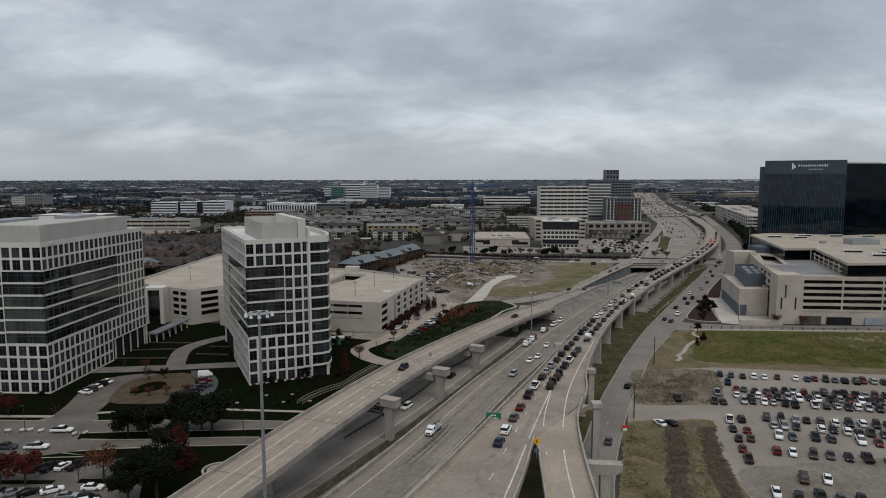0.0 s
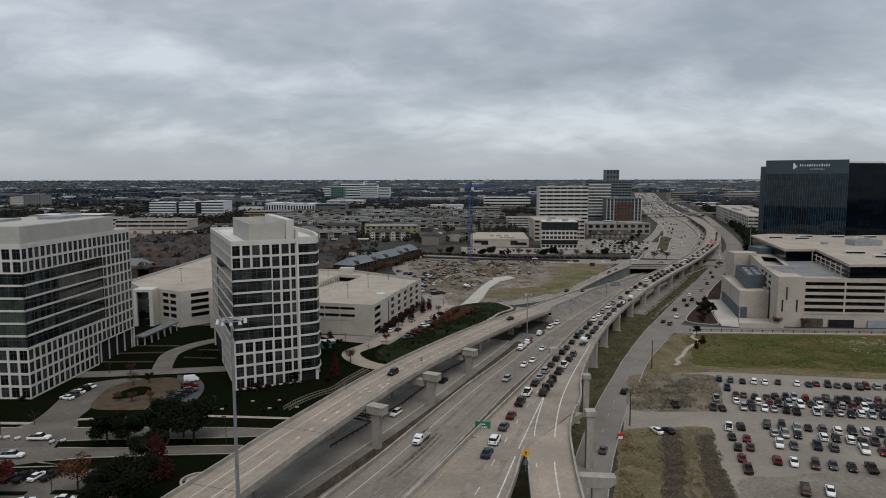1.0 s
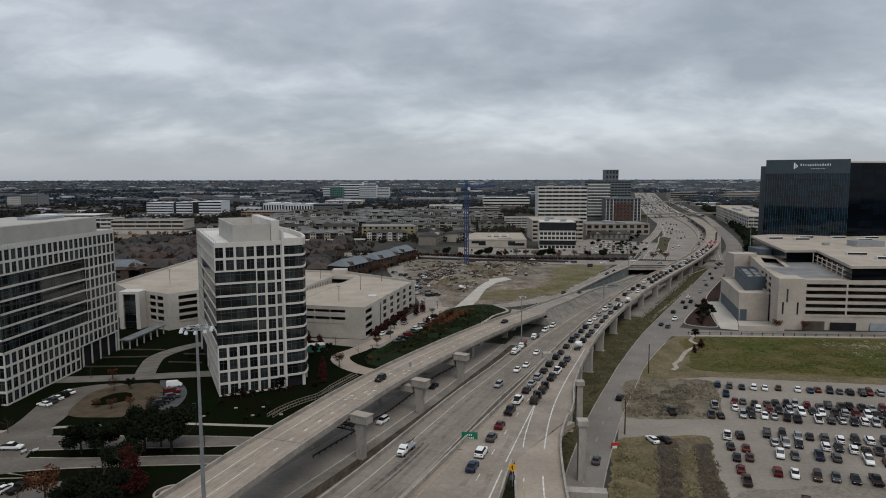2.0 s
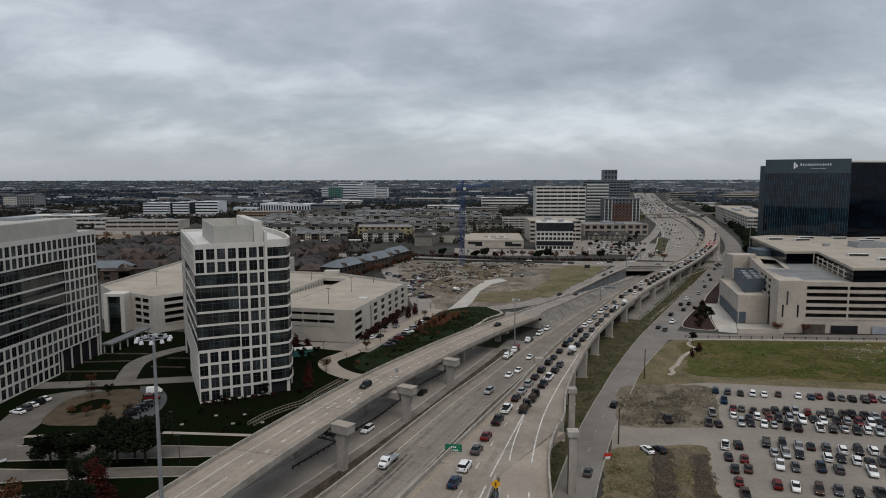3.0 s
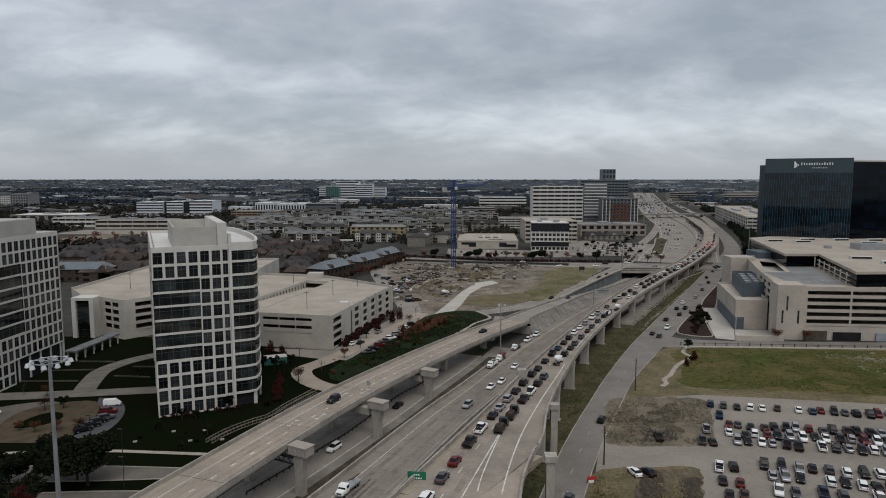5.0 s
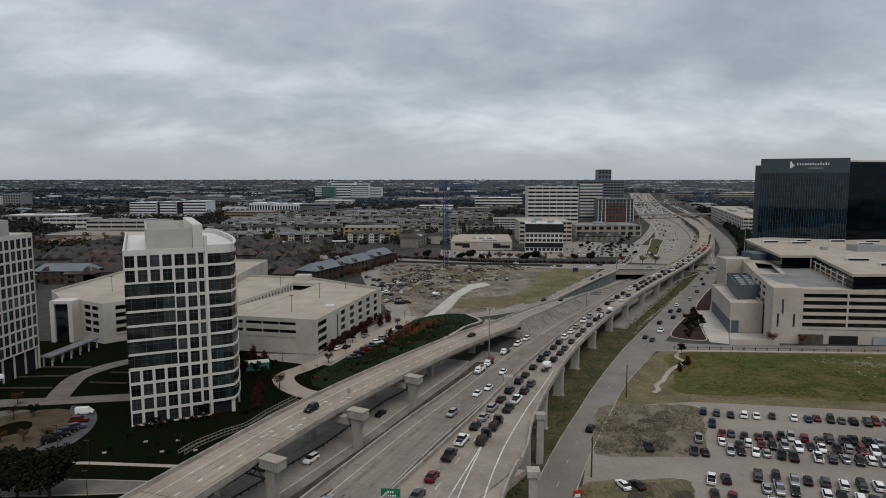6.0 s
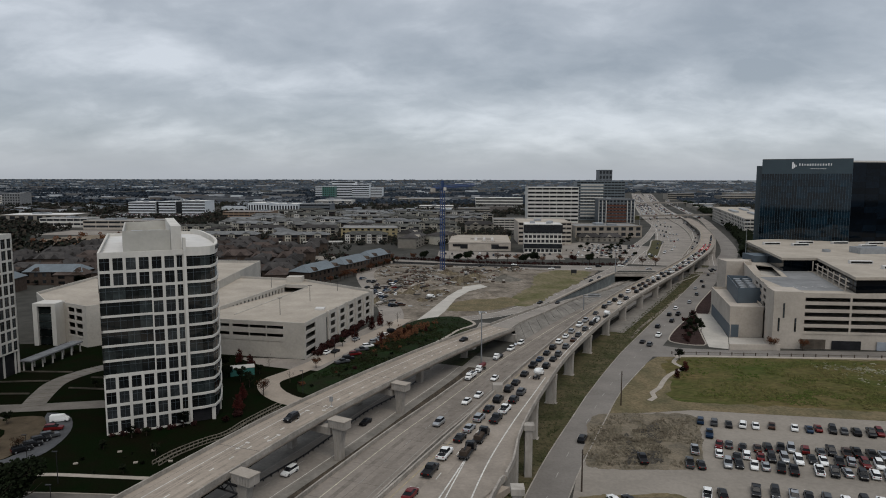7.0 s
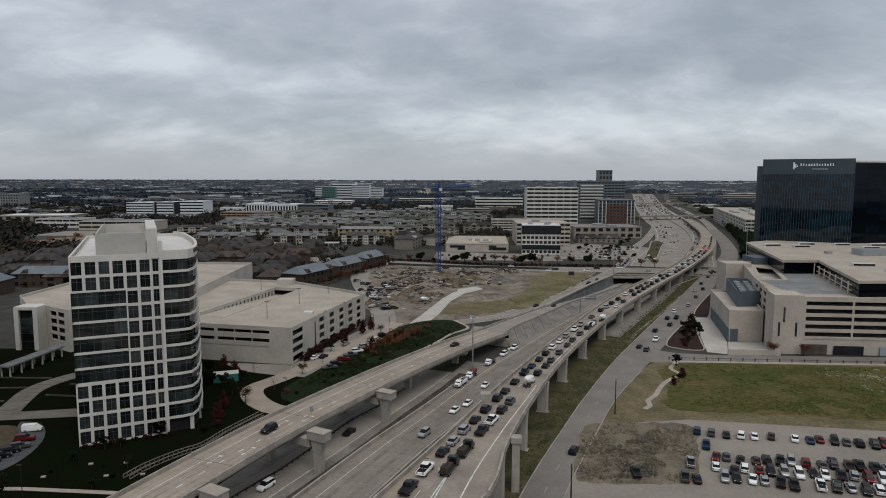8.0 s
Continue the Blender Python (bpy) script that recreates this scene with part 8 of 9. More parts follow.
vs, fs = [], []
for line, offs in ((fl_line, (-9, -5.2, -1.6, 2, 5.6, 9.2)), (fn_line, (-7, -4.2, -0.6, 3, 6.6)), (fw_line, (-2, 2)), (fe_line, (-2, 2))):
    for k in range(150):
        m = on_line(line, 1000 + 1700 * rg.random() ** 1.4, rg.choice(offs))
        if m is not None and m.translation.y > 1160:
            p = m.translation
            add_box(p.x - 1, p.y - 2.4, p.z + 0.1, 2, 4.8, 1.6)
for k in range(520):
    y = 1132 + 13 * rg.randrange(8) + rg.uniform(-1, 1)
    add_box(-612 + rg.random() * 190, y, 0.1, 2, 4.6, 1.5)
me = bpy.data.meshes.new("distant_cars")
me.from_pydata(vs, [], fs)
me.materials.append(island_mat("distant_car_paint", [(0.02, 0.02, 0.022), (0.55, 0.55, 0.55), (0.06, 0.06, 0.065), (0.25, 0.26, 0.27), (0.10, 0.012, 0.012), (0.03, 0.03, 0.035), (0.6, 0.6, 0.6)], 0.5, 0.05, 0.1))
tagged(new("distant_cars", me), "tiny far cars on the highway and in a car park", "distant cars", kind="stuff")

# ---- poles, masts and signs ----
def high_mast(x, y, h, lamps, label, r=0.42, z=0.0):
    t = thing("light_mast", turn(x, y, z), label, "light mast", "tall light masts")
    part("pole", tube(bmesh.new(), (0, 0, -0.1), (0, 0, h), r, r * 0.45, 10), galv, t)
    part("base_plate", tube(bmesh.new(), (0, 0, 0), (0, 0, 0.3), r * 1.8, n=10), galv, t)
    ringr = 1.9 if lamps > 4 else 1.2
    bm = bmesh.new()
    pts = [Vector((math.cos(2 * math.pi * k / 12) * ringr, math.sin(2 * math.pi * k / 12) * ringr, h - 0.3)) for k in range(12)]
    for k in range(12):
        tube(bm, pts[k], pts[(k + 1) % 12], 0.07, n=5)
    for k in range(0, 12, 3):
        tube(bm, (0, 0, h - 0.3), pts[k], 0.06, n=5)
    part("lamp_ring", bm, galv, t)
    for k in range(lamps):
        a = 2 * math.pi * k / lamps
        lx, ly = math.cos(a) * (ringr + 0.35), math.sin(a) * (ringr + 0.35)
        bm = tube(bmesh.new(), (lx, ly, h - 0.72), (lx, ly, h - 0.32), 0.33, 0.2, 8)
        lamp = part("floodlight", bm, mat("pale_lamp_housing", (0.55, 0.56, 0.57), 0.45, var=0.1), t)
        part("lens", tube(bmesh.new(), (lx, ly, h - 0.79), (lx, ly, h - 0.73), 0.31, n=8), head_m, lamp)
    return t


high_mast(-33.9, 106.3, 46.2, 10, "tall galvanised light mast with a ring of floodlights")
high_mast(31.5, 276, 20.0, 3, "galvanised light mast beside the mainline", 0.3)
high_mast(136, 512, 19.5, 3, "galvanised light mast at the underpass", 0.3)
high_mast(267, 600, 32, 6, "tall light mast beside the frontage road", 0.35)
high_mast(240, 830, 34, 6, "tall light mast beside the far highway", 0.4)


def wood_pole_at(x, y, h):
    t = thing("utility_pole", turn(x, y), "dark wooden roadside utility pole", "utility pole", "utility poles")
    part("pole", tube(bmesh.new(), (0, 0, -0.2), (0, 0, h), 0.2, 0.13, 8), wood_pole, t)
    part("transformer_bracket", boxes((-0.12, -0.5, h - 1.0, 0.12, 0.5, h - 0.85)), wood_pole, t)


wood_pole_at(50.2, 179.7, 9.6)
wood_pole_at(72.1, 234.4, 10.6)


def street_lamp(x, y, h=7.5, ang=0):
    t = thing("street_lamp", turn(x, y, 0, ang), "slim dark metal street lamp", "street lamp", "street lamps")
    part("pole", tube(bmesh.new(), (0, 0, 0), (0, 0, h), 0.1, 0.07, 6), dark_metal, t)
    part("head", boxes((-0.9, -0.18, h - 0.1, 0.2, 0.18, h + 0.08)), dark_metal, t)


for x, y in ((-57.5, 164.5), (-118, 166), (-26, 242), (-20, 306), (-79, 189), (-66, 180), (-120, 153), (-24, 284), (-12, 336)):
    street_lamp(x, y)

gs = thing("road_sign", turn(8.1, 143.6, 3.8, -4), "green roadside exit sign on a post", "road sign")
split("post", ((-1.2, 0.1, 2.0, -1.05, 0.25, 10.9), (1.05, 0.1, 2.0, 1.2, 0.25, 10.9)), galv, gs)
gp_ = part("panel", boxes((-1.7, 0, 8.7, 1.7, 0.1, 11.0)), sign_green, gs)
bm = bmesh.new()
for z, x0, ws in ((10.25, -0.55, (0.3, 0.22, 0.3)), (9.6, -1.05, (0.35, 0.3, 0.25, 0.4, 0.2)), (9.0, -0.3, (0.3, 0.3))):
    for w in ws:
        box(bm, x0, -0.02, z, x0 + w, -0.005, z + 0.28)
        x0 += w + 0.12
part("lettering", bm, sign_white, gp_)
ys = thing("warning_sign", turn(15.4, 121.5, 13.9, -5), "yellow diamond warning sign at the fork", "road sign")
part("post", boxes((-0.06, 0.05, -0.2, 0.06, 0.15, 4.2)), galv, ys)
part("panel", box(bmesh.new(), -0.6, -0.03, -0.6, 0.6, 0.03, 0.6, m=pose(0, 0, 3.4, 0, 45, 0)), sign_yellow, ys)
part("symbol", boxes((-0.09, -0.06, 3.0, 0.09, -0.035, 3.75), (-0.22, -0.06, 3.4, -0.09, -0.035, 3.55)), dark_metal, ys)
part("crash_cushion", boxes((-0.5, 0.3, 0, 0.5, 2.4, 0.9)), dark_metal, ys)
rs = thing("property_sign", turn(45.3, 170.0, 0, 10), "red and white property sign on waste ground", "sign")
part("board", boxes((-1.0, -0.05, 0.9, 1.0, 0.05, 1.7)), sign_red, rs)
part("board", boxes((-0.6, -0.05, 0.2, 0.6, 0.05, 0.9)), sign_white, rs)
split("post", ((-0.95, 0.05, 0, -0.85, 0.15, 1.7), (0.85, 0.05, 0, 0.95, 0.15, 1.7)), wood_pole, rs)
hs_ = thing("road_sign", turn(-9.2, 203.5, zmap(203, *RZ) + 0.9, 0), "small roadside sign on the ramp barrier", "road sign")
part("post", boxes((-0.05, -0.05, -0.2, 0.05, 0.05, 2.3)), galv, hs_)
part("panel", boxes((-0.45, -0.1, 1.0, 0.45, -0.06, 2.3)), galv, hs_)
sg = thing("site_sign", turn(104, 500, 0, 0), "dark board beside the cross street", "sign")
part("board", boxes((-2, -0.1, 1.2, 2, 0.1, 3.8)), dark_metal, sg)
split("post", ((-1.6, -0.08, 0, -1.4, 0.08, 1.2), (1.4, -0.08, 0, 1.6, 0.08, 1.2)), dark_metal, sg)
ga = thing("sign_gantry", turn(89.5, 386, -1.6, 12), "cantilever sign gantry beside the exit road", "sign gantry")
part("post", tube(bmesh.new(), (0, 0, 0), (0, 0, 8.2), 0.35, 0.3, 8), galv, ga)
bm = bmesh.new()
for z in (6.9, 7.9):
    tube(bm, (0, 0, z), (9.5, 0, z), 0.14, n=6)
for k in range(8):
    tube(bm, (k * 1.2, 0, 6.9 if k % 2 else 7.9), (k * 1.2 + 1.2, 0, 7.9 if k % 2 else 6.9), 0.07, n=5)
part("arm", bm, galv, ga)
part("panel", boxes((2.5, 0.25, 6.4, 8.8, 0.35, 8.6)), mat("sign_back", (0.22, 0.22, 0.215), 0.6), ga)

# ---- tower crane ----
cn = thing("tower_crane", turn(10.8, 514.6), "dark blue lattice tower crane on the building site", "crane")


def lattice(bm, p0, p1, w, n):
    p0, p1 = Vector(p0), Vector(p1)
    d = (p1 - p0).normalized()
    a = d.orthogonal().normalized()
    b = d.cross(a)
    cs = [a * w / 2 + b * w / 2, a * w / 2 - b * w / 2, -a * w / 2 - b * w / 2, -a * w / 2 + b * w / 2]
    for c in cs:
        tube(bm, p0 + c, p1 + c, 0.26, n=4)
    for k in range(n):
        q0, q1 = p0.lerp(p1, k / n), p0.lerp(p1, (k + 1) / n)
        for j in range(4):
            tube(bm, q0 + cs[j], q1 + cs[(j + 1) % 4], 0.15, n=4)
    return bm


part("mast", lattice(bmesh.new(), (0, 0, 0), (0, 0, 60), 2.3, 26), crane_blue, cn)
part("jib", lattice(bmesh.new(), (1, 1, 61.5), (24, 46, 62.6), 1.5, 20), crane_blue, cn)
part("counter_jib", lattice(bmesh.new(), (-1, -1, 61.2), (-6.5, -13, 61.2), 1.6, 6), crane_blue, cn)
part("counterweight", boxes((-8, -15, 58.2, -4.6, -12, 61)), pier_conc, cn)
part("apex", lattice(bmesh.new(), (0, 0, 60), (0, 0, 66), 1.3, 4), crane_blue, cn)
part("cab", boxes((0.8, -1.2, 59, 2.8, 1, 61.2)), white_pre, cn)
bm = tube(bmesh.new(), (0, 0, 66), (16, 31, 62.8), 0.06, n=4)
tube(bm, (0, 0, 66), (-6, -12, 61.8), 0.06, n=4)
part("tie", bm, crane_blue, cn)
part("footing", boxes((-3.5, -3.5, 0, 3.5, 3.5, 1.0)), pier_conc, cn)

# spoil heaps, stacks and machines on the site
def heap(x, y, r, h, material, label):
    bm = bmesh.new()
    n, rings_ = 16, 6
    rows = [[bm.verts.new((math.cos(2 * math.pi * k / n) * r * q * (1 + 0.25 * noise.noise(Vector((x + k, y, q)))), math.sin(2 * math.pi * k / n) * r * q, h * (1 - q) ** 1.2 * (1 + 0.5 * noise.noise(Vector((k * 0.7, x, q * 3)))) - 0.05)) for k in range(n)] for q in (1, 0.8, 0.6, 0.4, 0.2, 0.05)]
    for a, b in zip(rows, rows[1:]):
        for k in range(n):
            bm.faces.new((a[k], a[(k + 1) % n], b[(k + 1) % n], b[k]))
    bm.faces.new(rows[-1])
    ob = obj("earth_mound", bm, material)
    ob.matrix_basis = turn(x, y, 0.05)
    return tagged(ob, label, "earth mound", "earth mounds")


rg = random.Random(31)
for k in range(34):
    y = rg.uniform(395, 535)
    x0, x1 = -22 - (y - 400) * 0.1, 48 + (y - 400) * 0.35
    hx = rg.uniform(x0 + 22, x1)
    hx = hx if hx < 48 + (y - 440) * 0.2 else hx - 30
    if y < 475 and abs(hx - zmap(y, (346, 378, 405, 438, 456, 475), (5, 10, 18, 30, 38, 46))) < 13:
        hx -= 28
    heap(hx, y, rg.uniform(4, 12), rg.uniform(0.8, 3.2), dirt if k % 3 else dark_dirt, "rough heap of freshly dug earth")
for k in range(36):
    y = rg.uniform(440, 538) if k > 8 else rg.uniform(385, 440)
    x = rg.uniform(-28, 66) if y > 455 else rg.uniform(-24, 4)
    st_ = thing("material_stack", turn(x, y, 0.06, rg.uniform(0, 90)), "stack of dark building material", "material stack", "material stacks")
    w, d = rg.uniform(2, 6), rg.uniform(1, 2.5)
    for j in range(rg.randint(2, 4)):
        part("layer", boxes((-w / 2, -d / 2 + j * 0.1, j * 0.45, w / 2, d / 2 - j * 0.1, j * 0.45 + 0.4)), rg.choice((dark_metal, wood_pole, pier_conc, brick_m)), st_)
# broken ground: debris too small to count
vs, fs = [], []
for k in range(2600):
    y = 380 + 158 * rg.random() ** 0.7
    x = rg.uniform(-30 - (y - 400) * 0.05, 20 + (y - 400) * 0.42)
    if noise.noise(Vector((x * 0.06, y * 0.06, 2.0))) < -0.05 or abs(x - zmap(y, (346, 371, 410, 440, 456), (6, 12, 19, 28, 38))) < 9 and y < 462:
        continue
    add_box(x, y, 0.03, rg.uniform(0.4, 3.2), rg.uniform(0.3, 1.4), rg.uniform(0.2, 0.9))
me = bpy.data.meshes.new("site_debris")
me.from_pydata(vs, [], fs)
me.materials.append(island_mat("debris", [(0.03, 0.028, 0.026), (0.10, 0.085, 0.065), (0.24, 0.22, 0.19), (0.05, 0.04, 0.032), (0.15, 0.12, 0.09), (0.40, 0.39, 0.37), (0.07, 0.03, 0.022)], 0.9, 0.3, 0.6))
tagged(new("site_debris", me), "scattered rubble, timber and offcuts on bare earth", "debris", kind="stuff")
heap(54.5, 478, 11, 3.4, mat("grey_gravel_heap", (0.13, 0.118, 0.10), 0.95, var=0.3, scale=0.3, fine=1.5), "broad heap of grey gravel")
heap(-2, 440, 7, 2.6, dark_dirt, "rough heap of freshly dug earth")
heap(22.7, 478, 5, 2.2, dark_dirt, "rough heap of freshly dug earth")
wl_ = obj("site_fence", sweep(bmesh.new(), spline([(-30, 557), (20, 545), (60, 540), (100, 533)], 8), -0.1, 0.1, 0, 1.8), mat("fence_mesh", (0.05, 0.05, 0.05), 0.8))
tagged(wl_, "dark mesh fence round the building site", "fence", kind="structure")
fence = thing("field_fence", turn(0, 0), "low weathered post and rail fence along the field", "fence", kind="structure")
f_line = spline([(106, 292.6), (200, 288.4), (330, 285)], 4.5)
fence_post = mesh_of("post", boxes((-0.14, -0.14, 0, 0.14, 0.14, 1.25)), wood_pole)
for p in f_line[:24]:
    shared("post", fence_post, fence, Matrix.Translation(p))
part("rail", sweep(bmesh.new(), f_line, -0.04, 0.04, 0.85, 0.97), wood_pole, fence)
for pts in ([(113.8, 320), (113.1, 310.3), (123.6, 306.6), (128, 320), (132.8, 338), (142, 367), (131, 352)], [(143, 369), (148.5, 368.4), (158, 389), (184, 451), (172.7, 431.4), (150.3, 388.8)]):
    lp = [Vector((x, y, 0)) for x, y in loop_spline(pts, 3)]
    tagged(obj("kerb", sweep(bmesh.new(), lp + lp[:1], -0.3, 0.3, -0.1, 0.24), kerb_m), "pale concrete kerb round a planting bed", "kerb", kind="structure")

# ---- trucks ----
def truck(name, m, label, cab_col, bed):
    t = thing(name, m, label, "truck")
    t.scale = (0.8, 0.85, 0.85)
    part("cab", shell(bmesh.new(), [(1.4, 1.1, 1.0, 0.9, 2.2), (1.5, 1.15, 1.0, 0.8, 2.6), (2.9, 1.15, 1.0, 0.7, 2.6), (3.4, 1.1, 1.0, 0.7, 1.7), (4.6, 1.0, 0.9, 0.7, 1.55), (4.75, 0.9, 0.8, 0.8, 1.3)]), PAINT[cab_col], t)
    part("windscreen", shell(bmesh.new(), [(2.85, 0.95, 0.9, 1.75, 2.5), (3.42, 0.95, 0.9, 1.72, 1.78)]), car_glass, t)
    for y in (-1.12, 1.06):
        part("side_window", boxes((1.75, y, 1.75, 2.75, y + 0.06, 2.4)), car_glass, t)
    part("grille", boxes((4.7, -0.6, 0.95, 4.8, 0.6, 1.3)), dark_metal, t)
    part("bumper", boxes((4.6, -1.05, 0.55, 4.9, 1.05, 0.8)), galv, t)
    part("chassis", boxes((-4.4, -0.5, 0.7, 4.2, 0.5, 0.95)), dark_metal, t)
    for x in (3.6, -2.2, -3.3):
        for y in (-0.95, 0.95):
            shared("wheel", wheel_mesh(0.5), t, Matrix.Translation((x, y, 0.5)))
    if bed == "utility":
        part("body", boxes((-4.4, -1.2, 0.95, 1.2, -0.75, 2.0), (-4.4, 0.75, 0.95, 1.2, 1.2, 2.0), (0.9, -0.75, 0.95, 1.2, 0.75, 2.3)), PAINT["white"], t)
        part("load", boxes((-4.3, -0.74, 0.95, 0.88, 0.74, 1.55), (-3.2, -0.6, 1.55, -1.4, 0.5, 2.15), (-0.9, -0.5, 1.55, 0.4, 0.6, 1.95)), dark_metal, t)
        part("rack", boxes((-4.3, -1.0, 2.5, 1.0, -0.92, 2.58), (-4.3, 0.92, 2.5, 1.0, 1.0, 2.58), (-4.3, -1.0, 2.0, -4.2, -0.92, 2.5), (-4.3, 0.92, 2.0, -4.2, 1.0, 2.5)), galv, t)
    elif bed == "tank":
        part("body", tube(bmesh.new(), (-4.3, 0, 1.9), (1.1, 0, 1.9), 1.0, n=14), PAINT["red"], t)
    elif bed == "flat":
        part("bed", boxes((-4.5, -1.2, 0.95, 1.2, 1.2, 1.15)), dark_metal, t)
        part("headboard", boxes((1.0, -1.15, 1.15, 1.15, 1.15, 2.3)), PAINT["white"], t)
    elif bed == "crane":
        part("bed", boxes((-4.5, -1.2, 0.95, 1.2, 1.2, 1.3)), PAINT["silver"], t)
        part("boom", tube(tube(bmesh.new(), (-4.8, 0, 1.9), (0.2, 0.1, 2.6), 0.18, n=6), (-3.2, -0.8, 1.3), (-4.6, 0.6, 2.6), 0.14, n=6), mat("rusty_boom", (0.09, 0.055, 0.035), 0.7), t)
    elif bed == "mixer":
        bm = bmesh.new()
        secs = [(-4.4, 0.35, 2.9), (-3.4, 0.9, 2.6), (-1.8, 1.3, 2.35), (-0.2, 1.1, 2.1), (1.0, 0.5, 1.95)]
        rows = [[bm.verts.new((x, r * math.cos(2 * math.pi * k / 14), z + r * math.sin(2 * math.pi * k / 14))) for k in range(14)] for x, r, z in secs]
        for a, b in zip(rows, rows[1:]):
            for k in range(14):
                bm.faces.new((a[k], b[k], b[(k + 1) % 14], a[(k + 1) % 14]))
        bm.faces.new(rows[0])
        bm.faces.new(rows[-1][::-1])
        part("drum", bm, PAINT["white"], t)
        part("chute", boxes((-5.2, -0.3, 1.4, -4.2, 0.3, 1.7)), galv, t)
    elif bed == "machine":
        part("bed", boxes((-4.6, -1.2, 0.9, 1.2, 1.2, 1.1)), dark_metal, t)
        part("load", boxes((-4.0, -0.9, 1.1, -1.6, 0.9, 2.1), (-1.4, -0.7, 1.1, 0.6, 0.8, 1.8)), mat("rusty_machine", (0.06, 0.045, 0.035), 0.8), t)
        part("load_arm", tube(bmesh.new(), (-3, 0, 2.1), (-0.4, 0, 3.0), 0.16, n=6), dark_metal, t)
    return t


truck("utility_truck", on_line(M_L, 255, 1.6, True), "white utility truck parked on the shoulder", "white", "utility")
truck("tank_truck", on_line(M_L, 265, 1.5, True), "white truck with a red tank on the shoulder", "white", "tank")
truck("flatbed_truck", on_line(M_L, 283, 1.4, True), "white flatbed truck parked on the shoulder", "white", "flat")
truck("tow_truck", on_line(M_L, 154.5, 4.8, True), "white boom truck on the mainline", "white", "crane")
truck("concrete_mixer", on_line(q_lane, 229.9, 2.2), "white concrete mixer truck in the queue", "white", "mixer")
truck("concrete_mixer", on_line(q_lane, 327, 3.6), "white concrete mixer truck far along the queue", "white", "mixer")
truck("equipment_truck", on_line(q_lane, 179.5, 2.2), "dark truck carrying machinery", "black", "machine")
truck("equipment_truck", on_line(q_lane, 170.8, 2.1), "dark trailer load of machinery", "black", "machine")
truck("box_truck", on_line(q_lane, 316, 2.2), "dark truck in the queue", "black", "utility")
lt = vehicle("pickup", "white", turn(-107.6, 155.2, 0.07, 4), "with a ladder rack on the boulevard")
bm = bmesh.new()
for yy in (-0.8, 0.8):
    tube(bm, (-2.7, yy, 2.05), (1.6, yy, 2.05), 0.05, n=5)
    for xx in (-2.6, -0.9):
        tube(bm, (xx, yy, 1.05), (xx, yy, 2.05), 0.05, n=5)
for k in range(8):
    tube(bm, (-2.5 + k * 0.55, -0.8, 2.06), (-2.5 + k * 0.55, 0.8, 2.06), 0.04, n=5)
part("ladder_rack", bm, galv, lt)
for k, (x, y) in enumerate(((-127, 166.2), (-122.5, 165.6), (-118.6, 166), (-116.8, 166.4), (-113.5, 165.8), (-100.5, 164.6), (-103, 163.8))):
    bc = thing("barricade", turn(x, y, 0.06, 10 + k * 9), "white striped road barricade on the boulevard", "barricade", "road barricades")
    part("board", boxes((-0.7, -0.04, 0.5, 0.7, 0.04, 1.05)), sign_white, bc)
    part("foot", boxes((-0.6, -0.3, 0, -0.5, 0.3, 0.5)), dark_metal, bc)
    part("foot", boxes((0.5, -0.3, 0, 0.6, 0.3, 0.5)), dark_metal, bc)
vehicle("pickup", "white", turn(-107.9, 166.2, 0.07, 4), "stopped at the boulevard crossing")
vehicle("pickup", "grey", turn(-115.6, 155, 0.07, 4), "towing tools along the boulevard")
truck("concrete_mixer", turn(7, 405, 0.06, 60), "white concrete mixer on the building site", "white", "mixer")
vn = thing("delivery_van", turn(-88.2, 216.4, 0.12, 15), "white delivery van on the forecourt", "van")
vn.scale = (0.82, 0.85, 0.85)
part("body", shell(bmesh.new(), [(-2.9, 0.95, 0.85, 0.4, 2.3), (-2.8, 1.0, 0.88, 0.35, 2.4), (1.2, 1.0, 0.88, 0.35, 2.4), (1.9, 1.0, 0.85, 0.35, 1.7), (2.8, 0.95, 0.8, 0.38, 1.1), (2.95, 0.85, 0.75, 0.45, 0.9)]), PAINT["white"], vn)
part("windscreen", shell(bmesh.new(), [(1.25, 0.8, 0.78, 1.6, 2.2), (1.95, 0.8, 0.78, 1.45, 1.55)]), car_glass, vn)
for x in (1.9, -1.8):
    for y in (-0.88, 0.88):
        shared("wheel", wheel_mesh(0.37), vn, Matrix.Translation((x, y, 0.37)))

# ---- garden balustrade, canopy, small things by the towers ----
bal = thing("balustrade", turn(0, 0), "curving pale stone double balustrade on the lawn", "balustrade")
bline = spline([(-48.6, 189.8), (-47, 195), (-44, 200.5), (-41, 204.6), (-38.6, 207), (-37, 211), (-35.9, 215.5), (-33.6, 221.8), (-30.2, 230.4)], 1.2)
for off in (-0.9, 0.9):
    part("rail", sweep(bmesh.new(), bline, off - 0.12, off + 0.12, 0.85, 1.0), stone_m, bal)
    part("plinth", sweep(bmesh.new(), bline, off - 0.14, off + 0.14, 0.0, 0.2), stone_m, bal)
post = mesh_of("baluster", boxes((-0.09, -0.09, 0.2, 0.09, 0.09, 0.9)), stone_m)
for k in range(0, int(length(bline) / 1.25)):
    p, d = at_len(bline, k * 1.25)
    n = Vector((d.y, -d.x, 0))
    for off in (-0.9, 0.9):
        shared("baluster", post, bal, Matrix.Translation(p + n * off))
cp = thing("walkway_canopy", turn(-129.5, 254, 0, -4), "grey flat walkway canopy between tower and garage", "canopy")
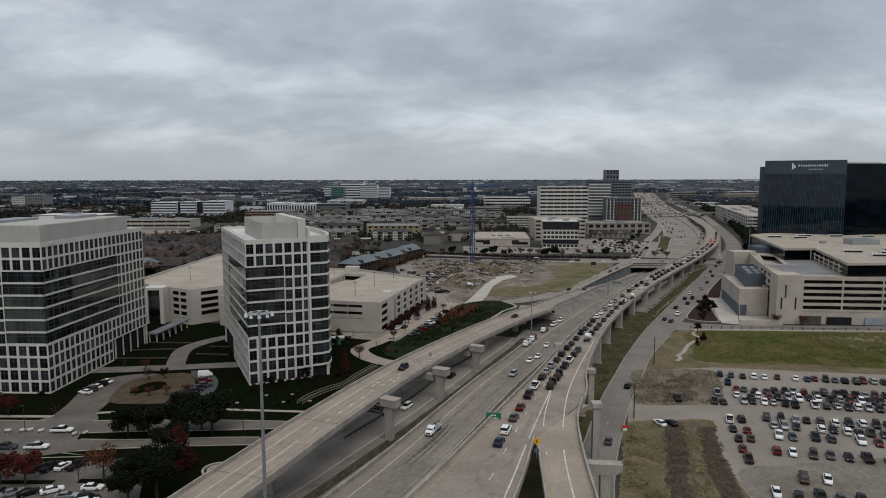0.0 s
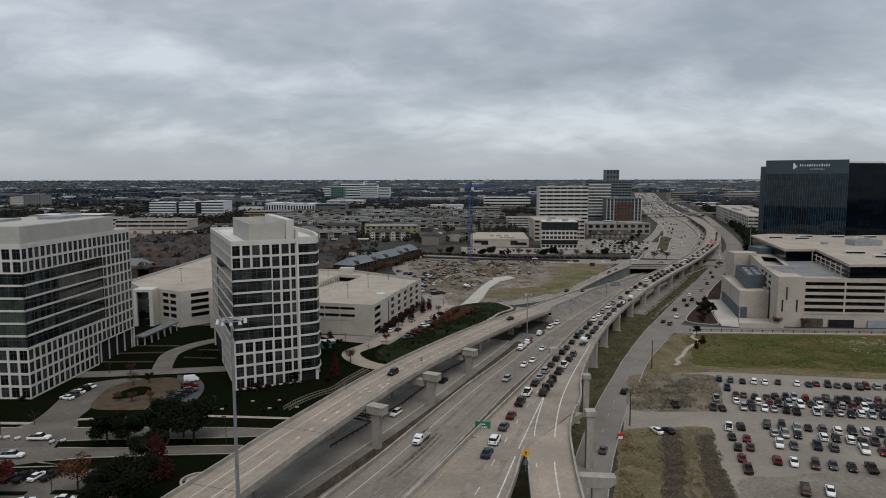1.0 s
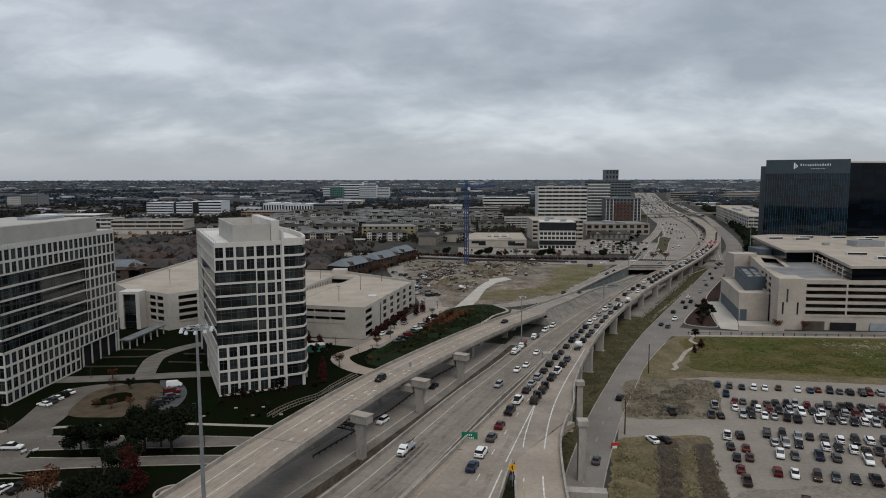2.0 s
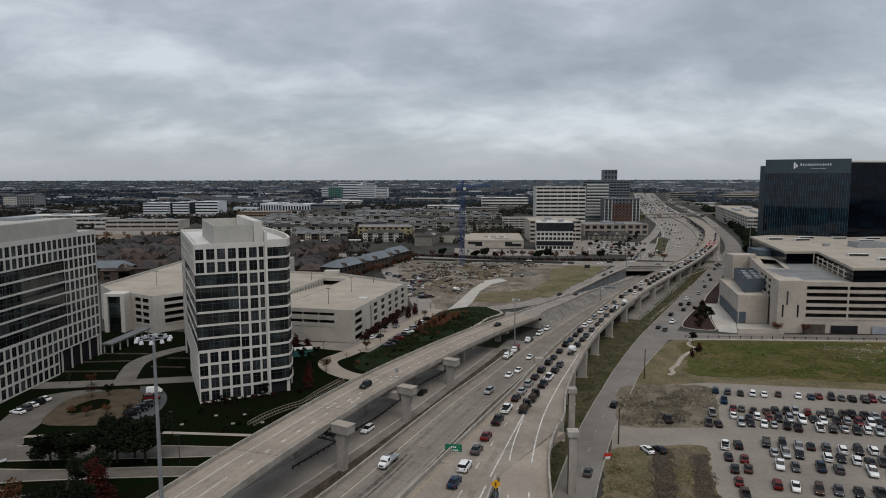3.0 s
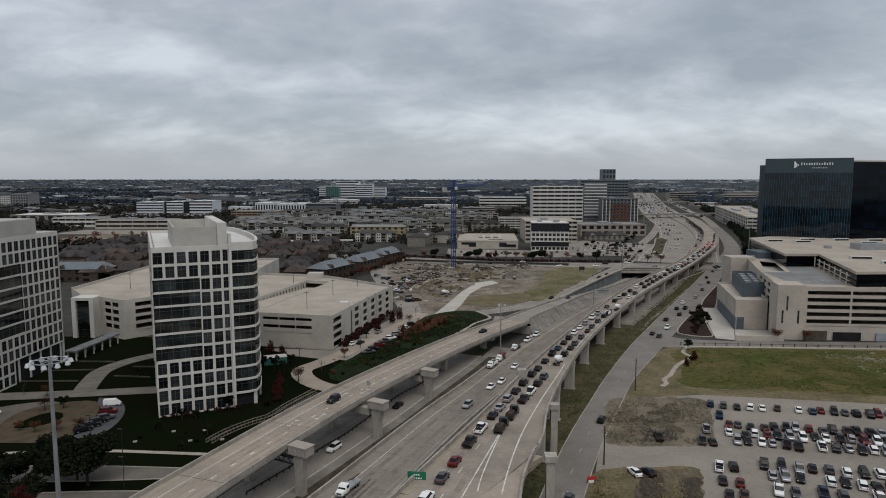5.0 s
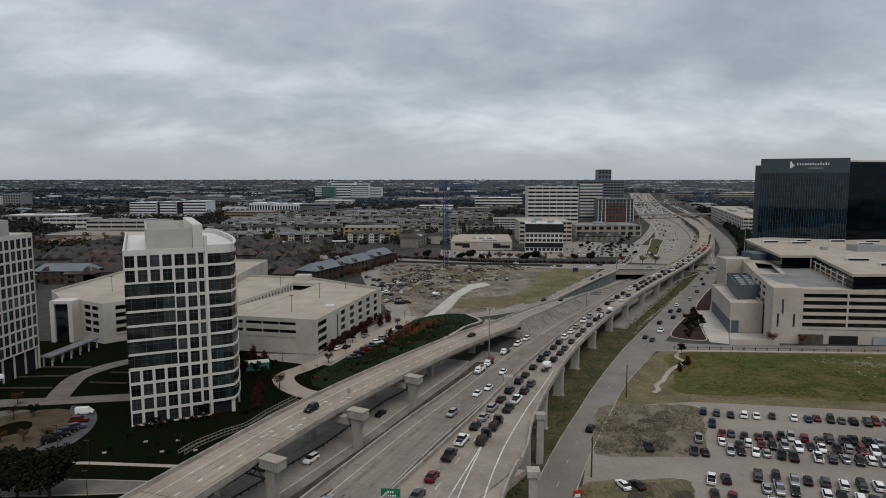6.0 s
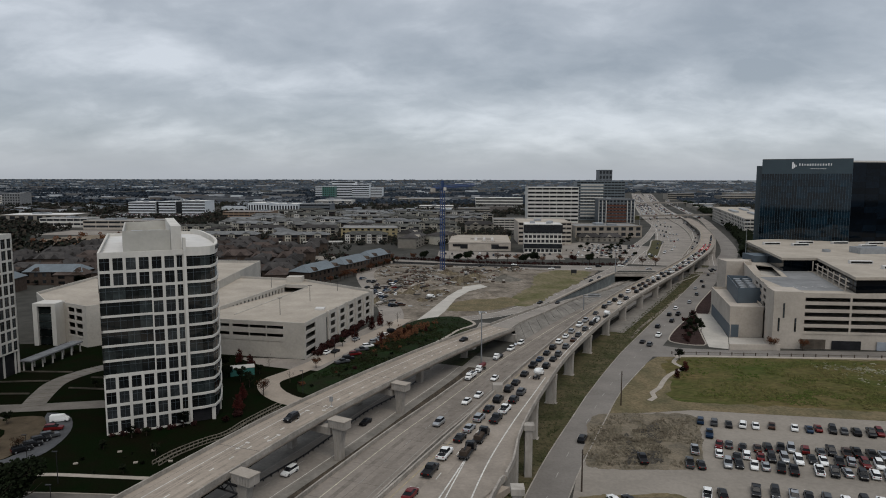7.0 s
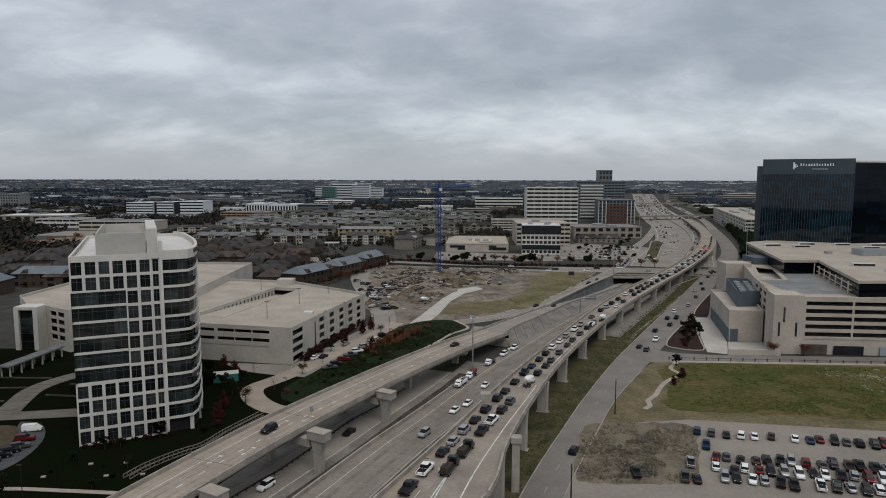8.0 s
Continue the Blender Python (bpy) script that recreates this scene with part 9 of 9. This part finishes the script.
part("roof", boxes((-2, 8, 3.6, 2.6, 36, 4.1)), mat("grey_canopy_roof", (0.16, 0.165, 0.17), 0.8), cp)
for k in range(6):
    part("column", boxes((-1.5, 9 + k * 5.2, 0, -1.1, 9.4 + k * 5.2, 3.6)), white_pre, cp)
    part("column", boxes((1.7, 9 + k * 5.2, 0, 2.1, 9.4 + k * 5.2, 3.6)), white_pre, cp)
kiosk = thing("pump_house", turn(-52, 262, 0, 20), "small green and white service enclosure", "enclosure")
part("wall", boxes((-4, -2, 0, 4, 2, 2.6)), mat("teal_panel", (0.03, 0.14, 0.12), 0.6), kiosk)
part("roof", boxes((-4.1, -2.1, 2.6, 4.1, 2.1, 2.8)), white_pre, kiosk)
for k in range(7):
    bx = thing("ground_light", turn(-68 + k * 5 + (k % 3) * 2, 190 + (k * 7) % 13, 0.03, 20), "small pale ground fixture on the lawn", "ground light", "ground fixtures on the lawn")
    part("housing", boxes((-0.5, -0.35, 0, 0.5, 0.35, 0.25)), kerb_m, bx)

bm = bmesh.new()
for y, o in ((180, 5.4), (202, 5.4), (186, 9.0), (207, 9.0)):
    m = on_line(W_L, y, o, True)
    for x0, x1, y0, y1 in ((-1.6, 1.0, -0.1, 0.1), (1.0, 1.25, -0.55, 0.55), (1.25, 1.5, -0.35, 0.35), (1.5, 1.9, -0.15, 0.15), (-2.6, -1.9, -0.5, 0.5)):
        bm.faces.new([bm.verts.new(m @ Vector((x, yy, 0.012))) for x, yy in ((x0, y0), (x1, y0), (x1, y1), (x0, y1))])
part("arrow_marking", bm, white_line, ramp_w)
pond = thing("fountain_pool", turn(-56.6, 143.6), "small round pool with curved pale walls", "fountain")
part("water", tube(bmesh.new(), (0, 0, 0.02), (0, 0, 0.2), 2.1, n=24), mat("pool_water", (0.03, 0.05, 0.055), 0.12, var=0.2), pond)
for r, h in ((2.3, 0.5), (3.5, 0.7)):
    arc = [Vector((math.cos(a) * r, math.sin(a) * r, 0)) for a in (math.radians(60 + 9 * k) for k in range(26))]
    part("wall", sweep(bmesh.new(), arc, -0.25, 0.25, 0, h), kerb_m, pond)
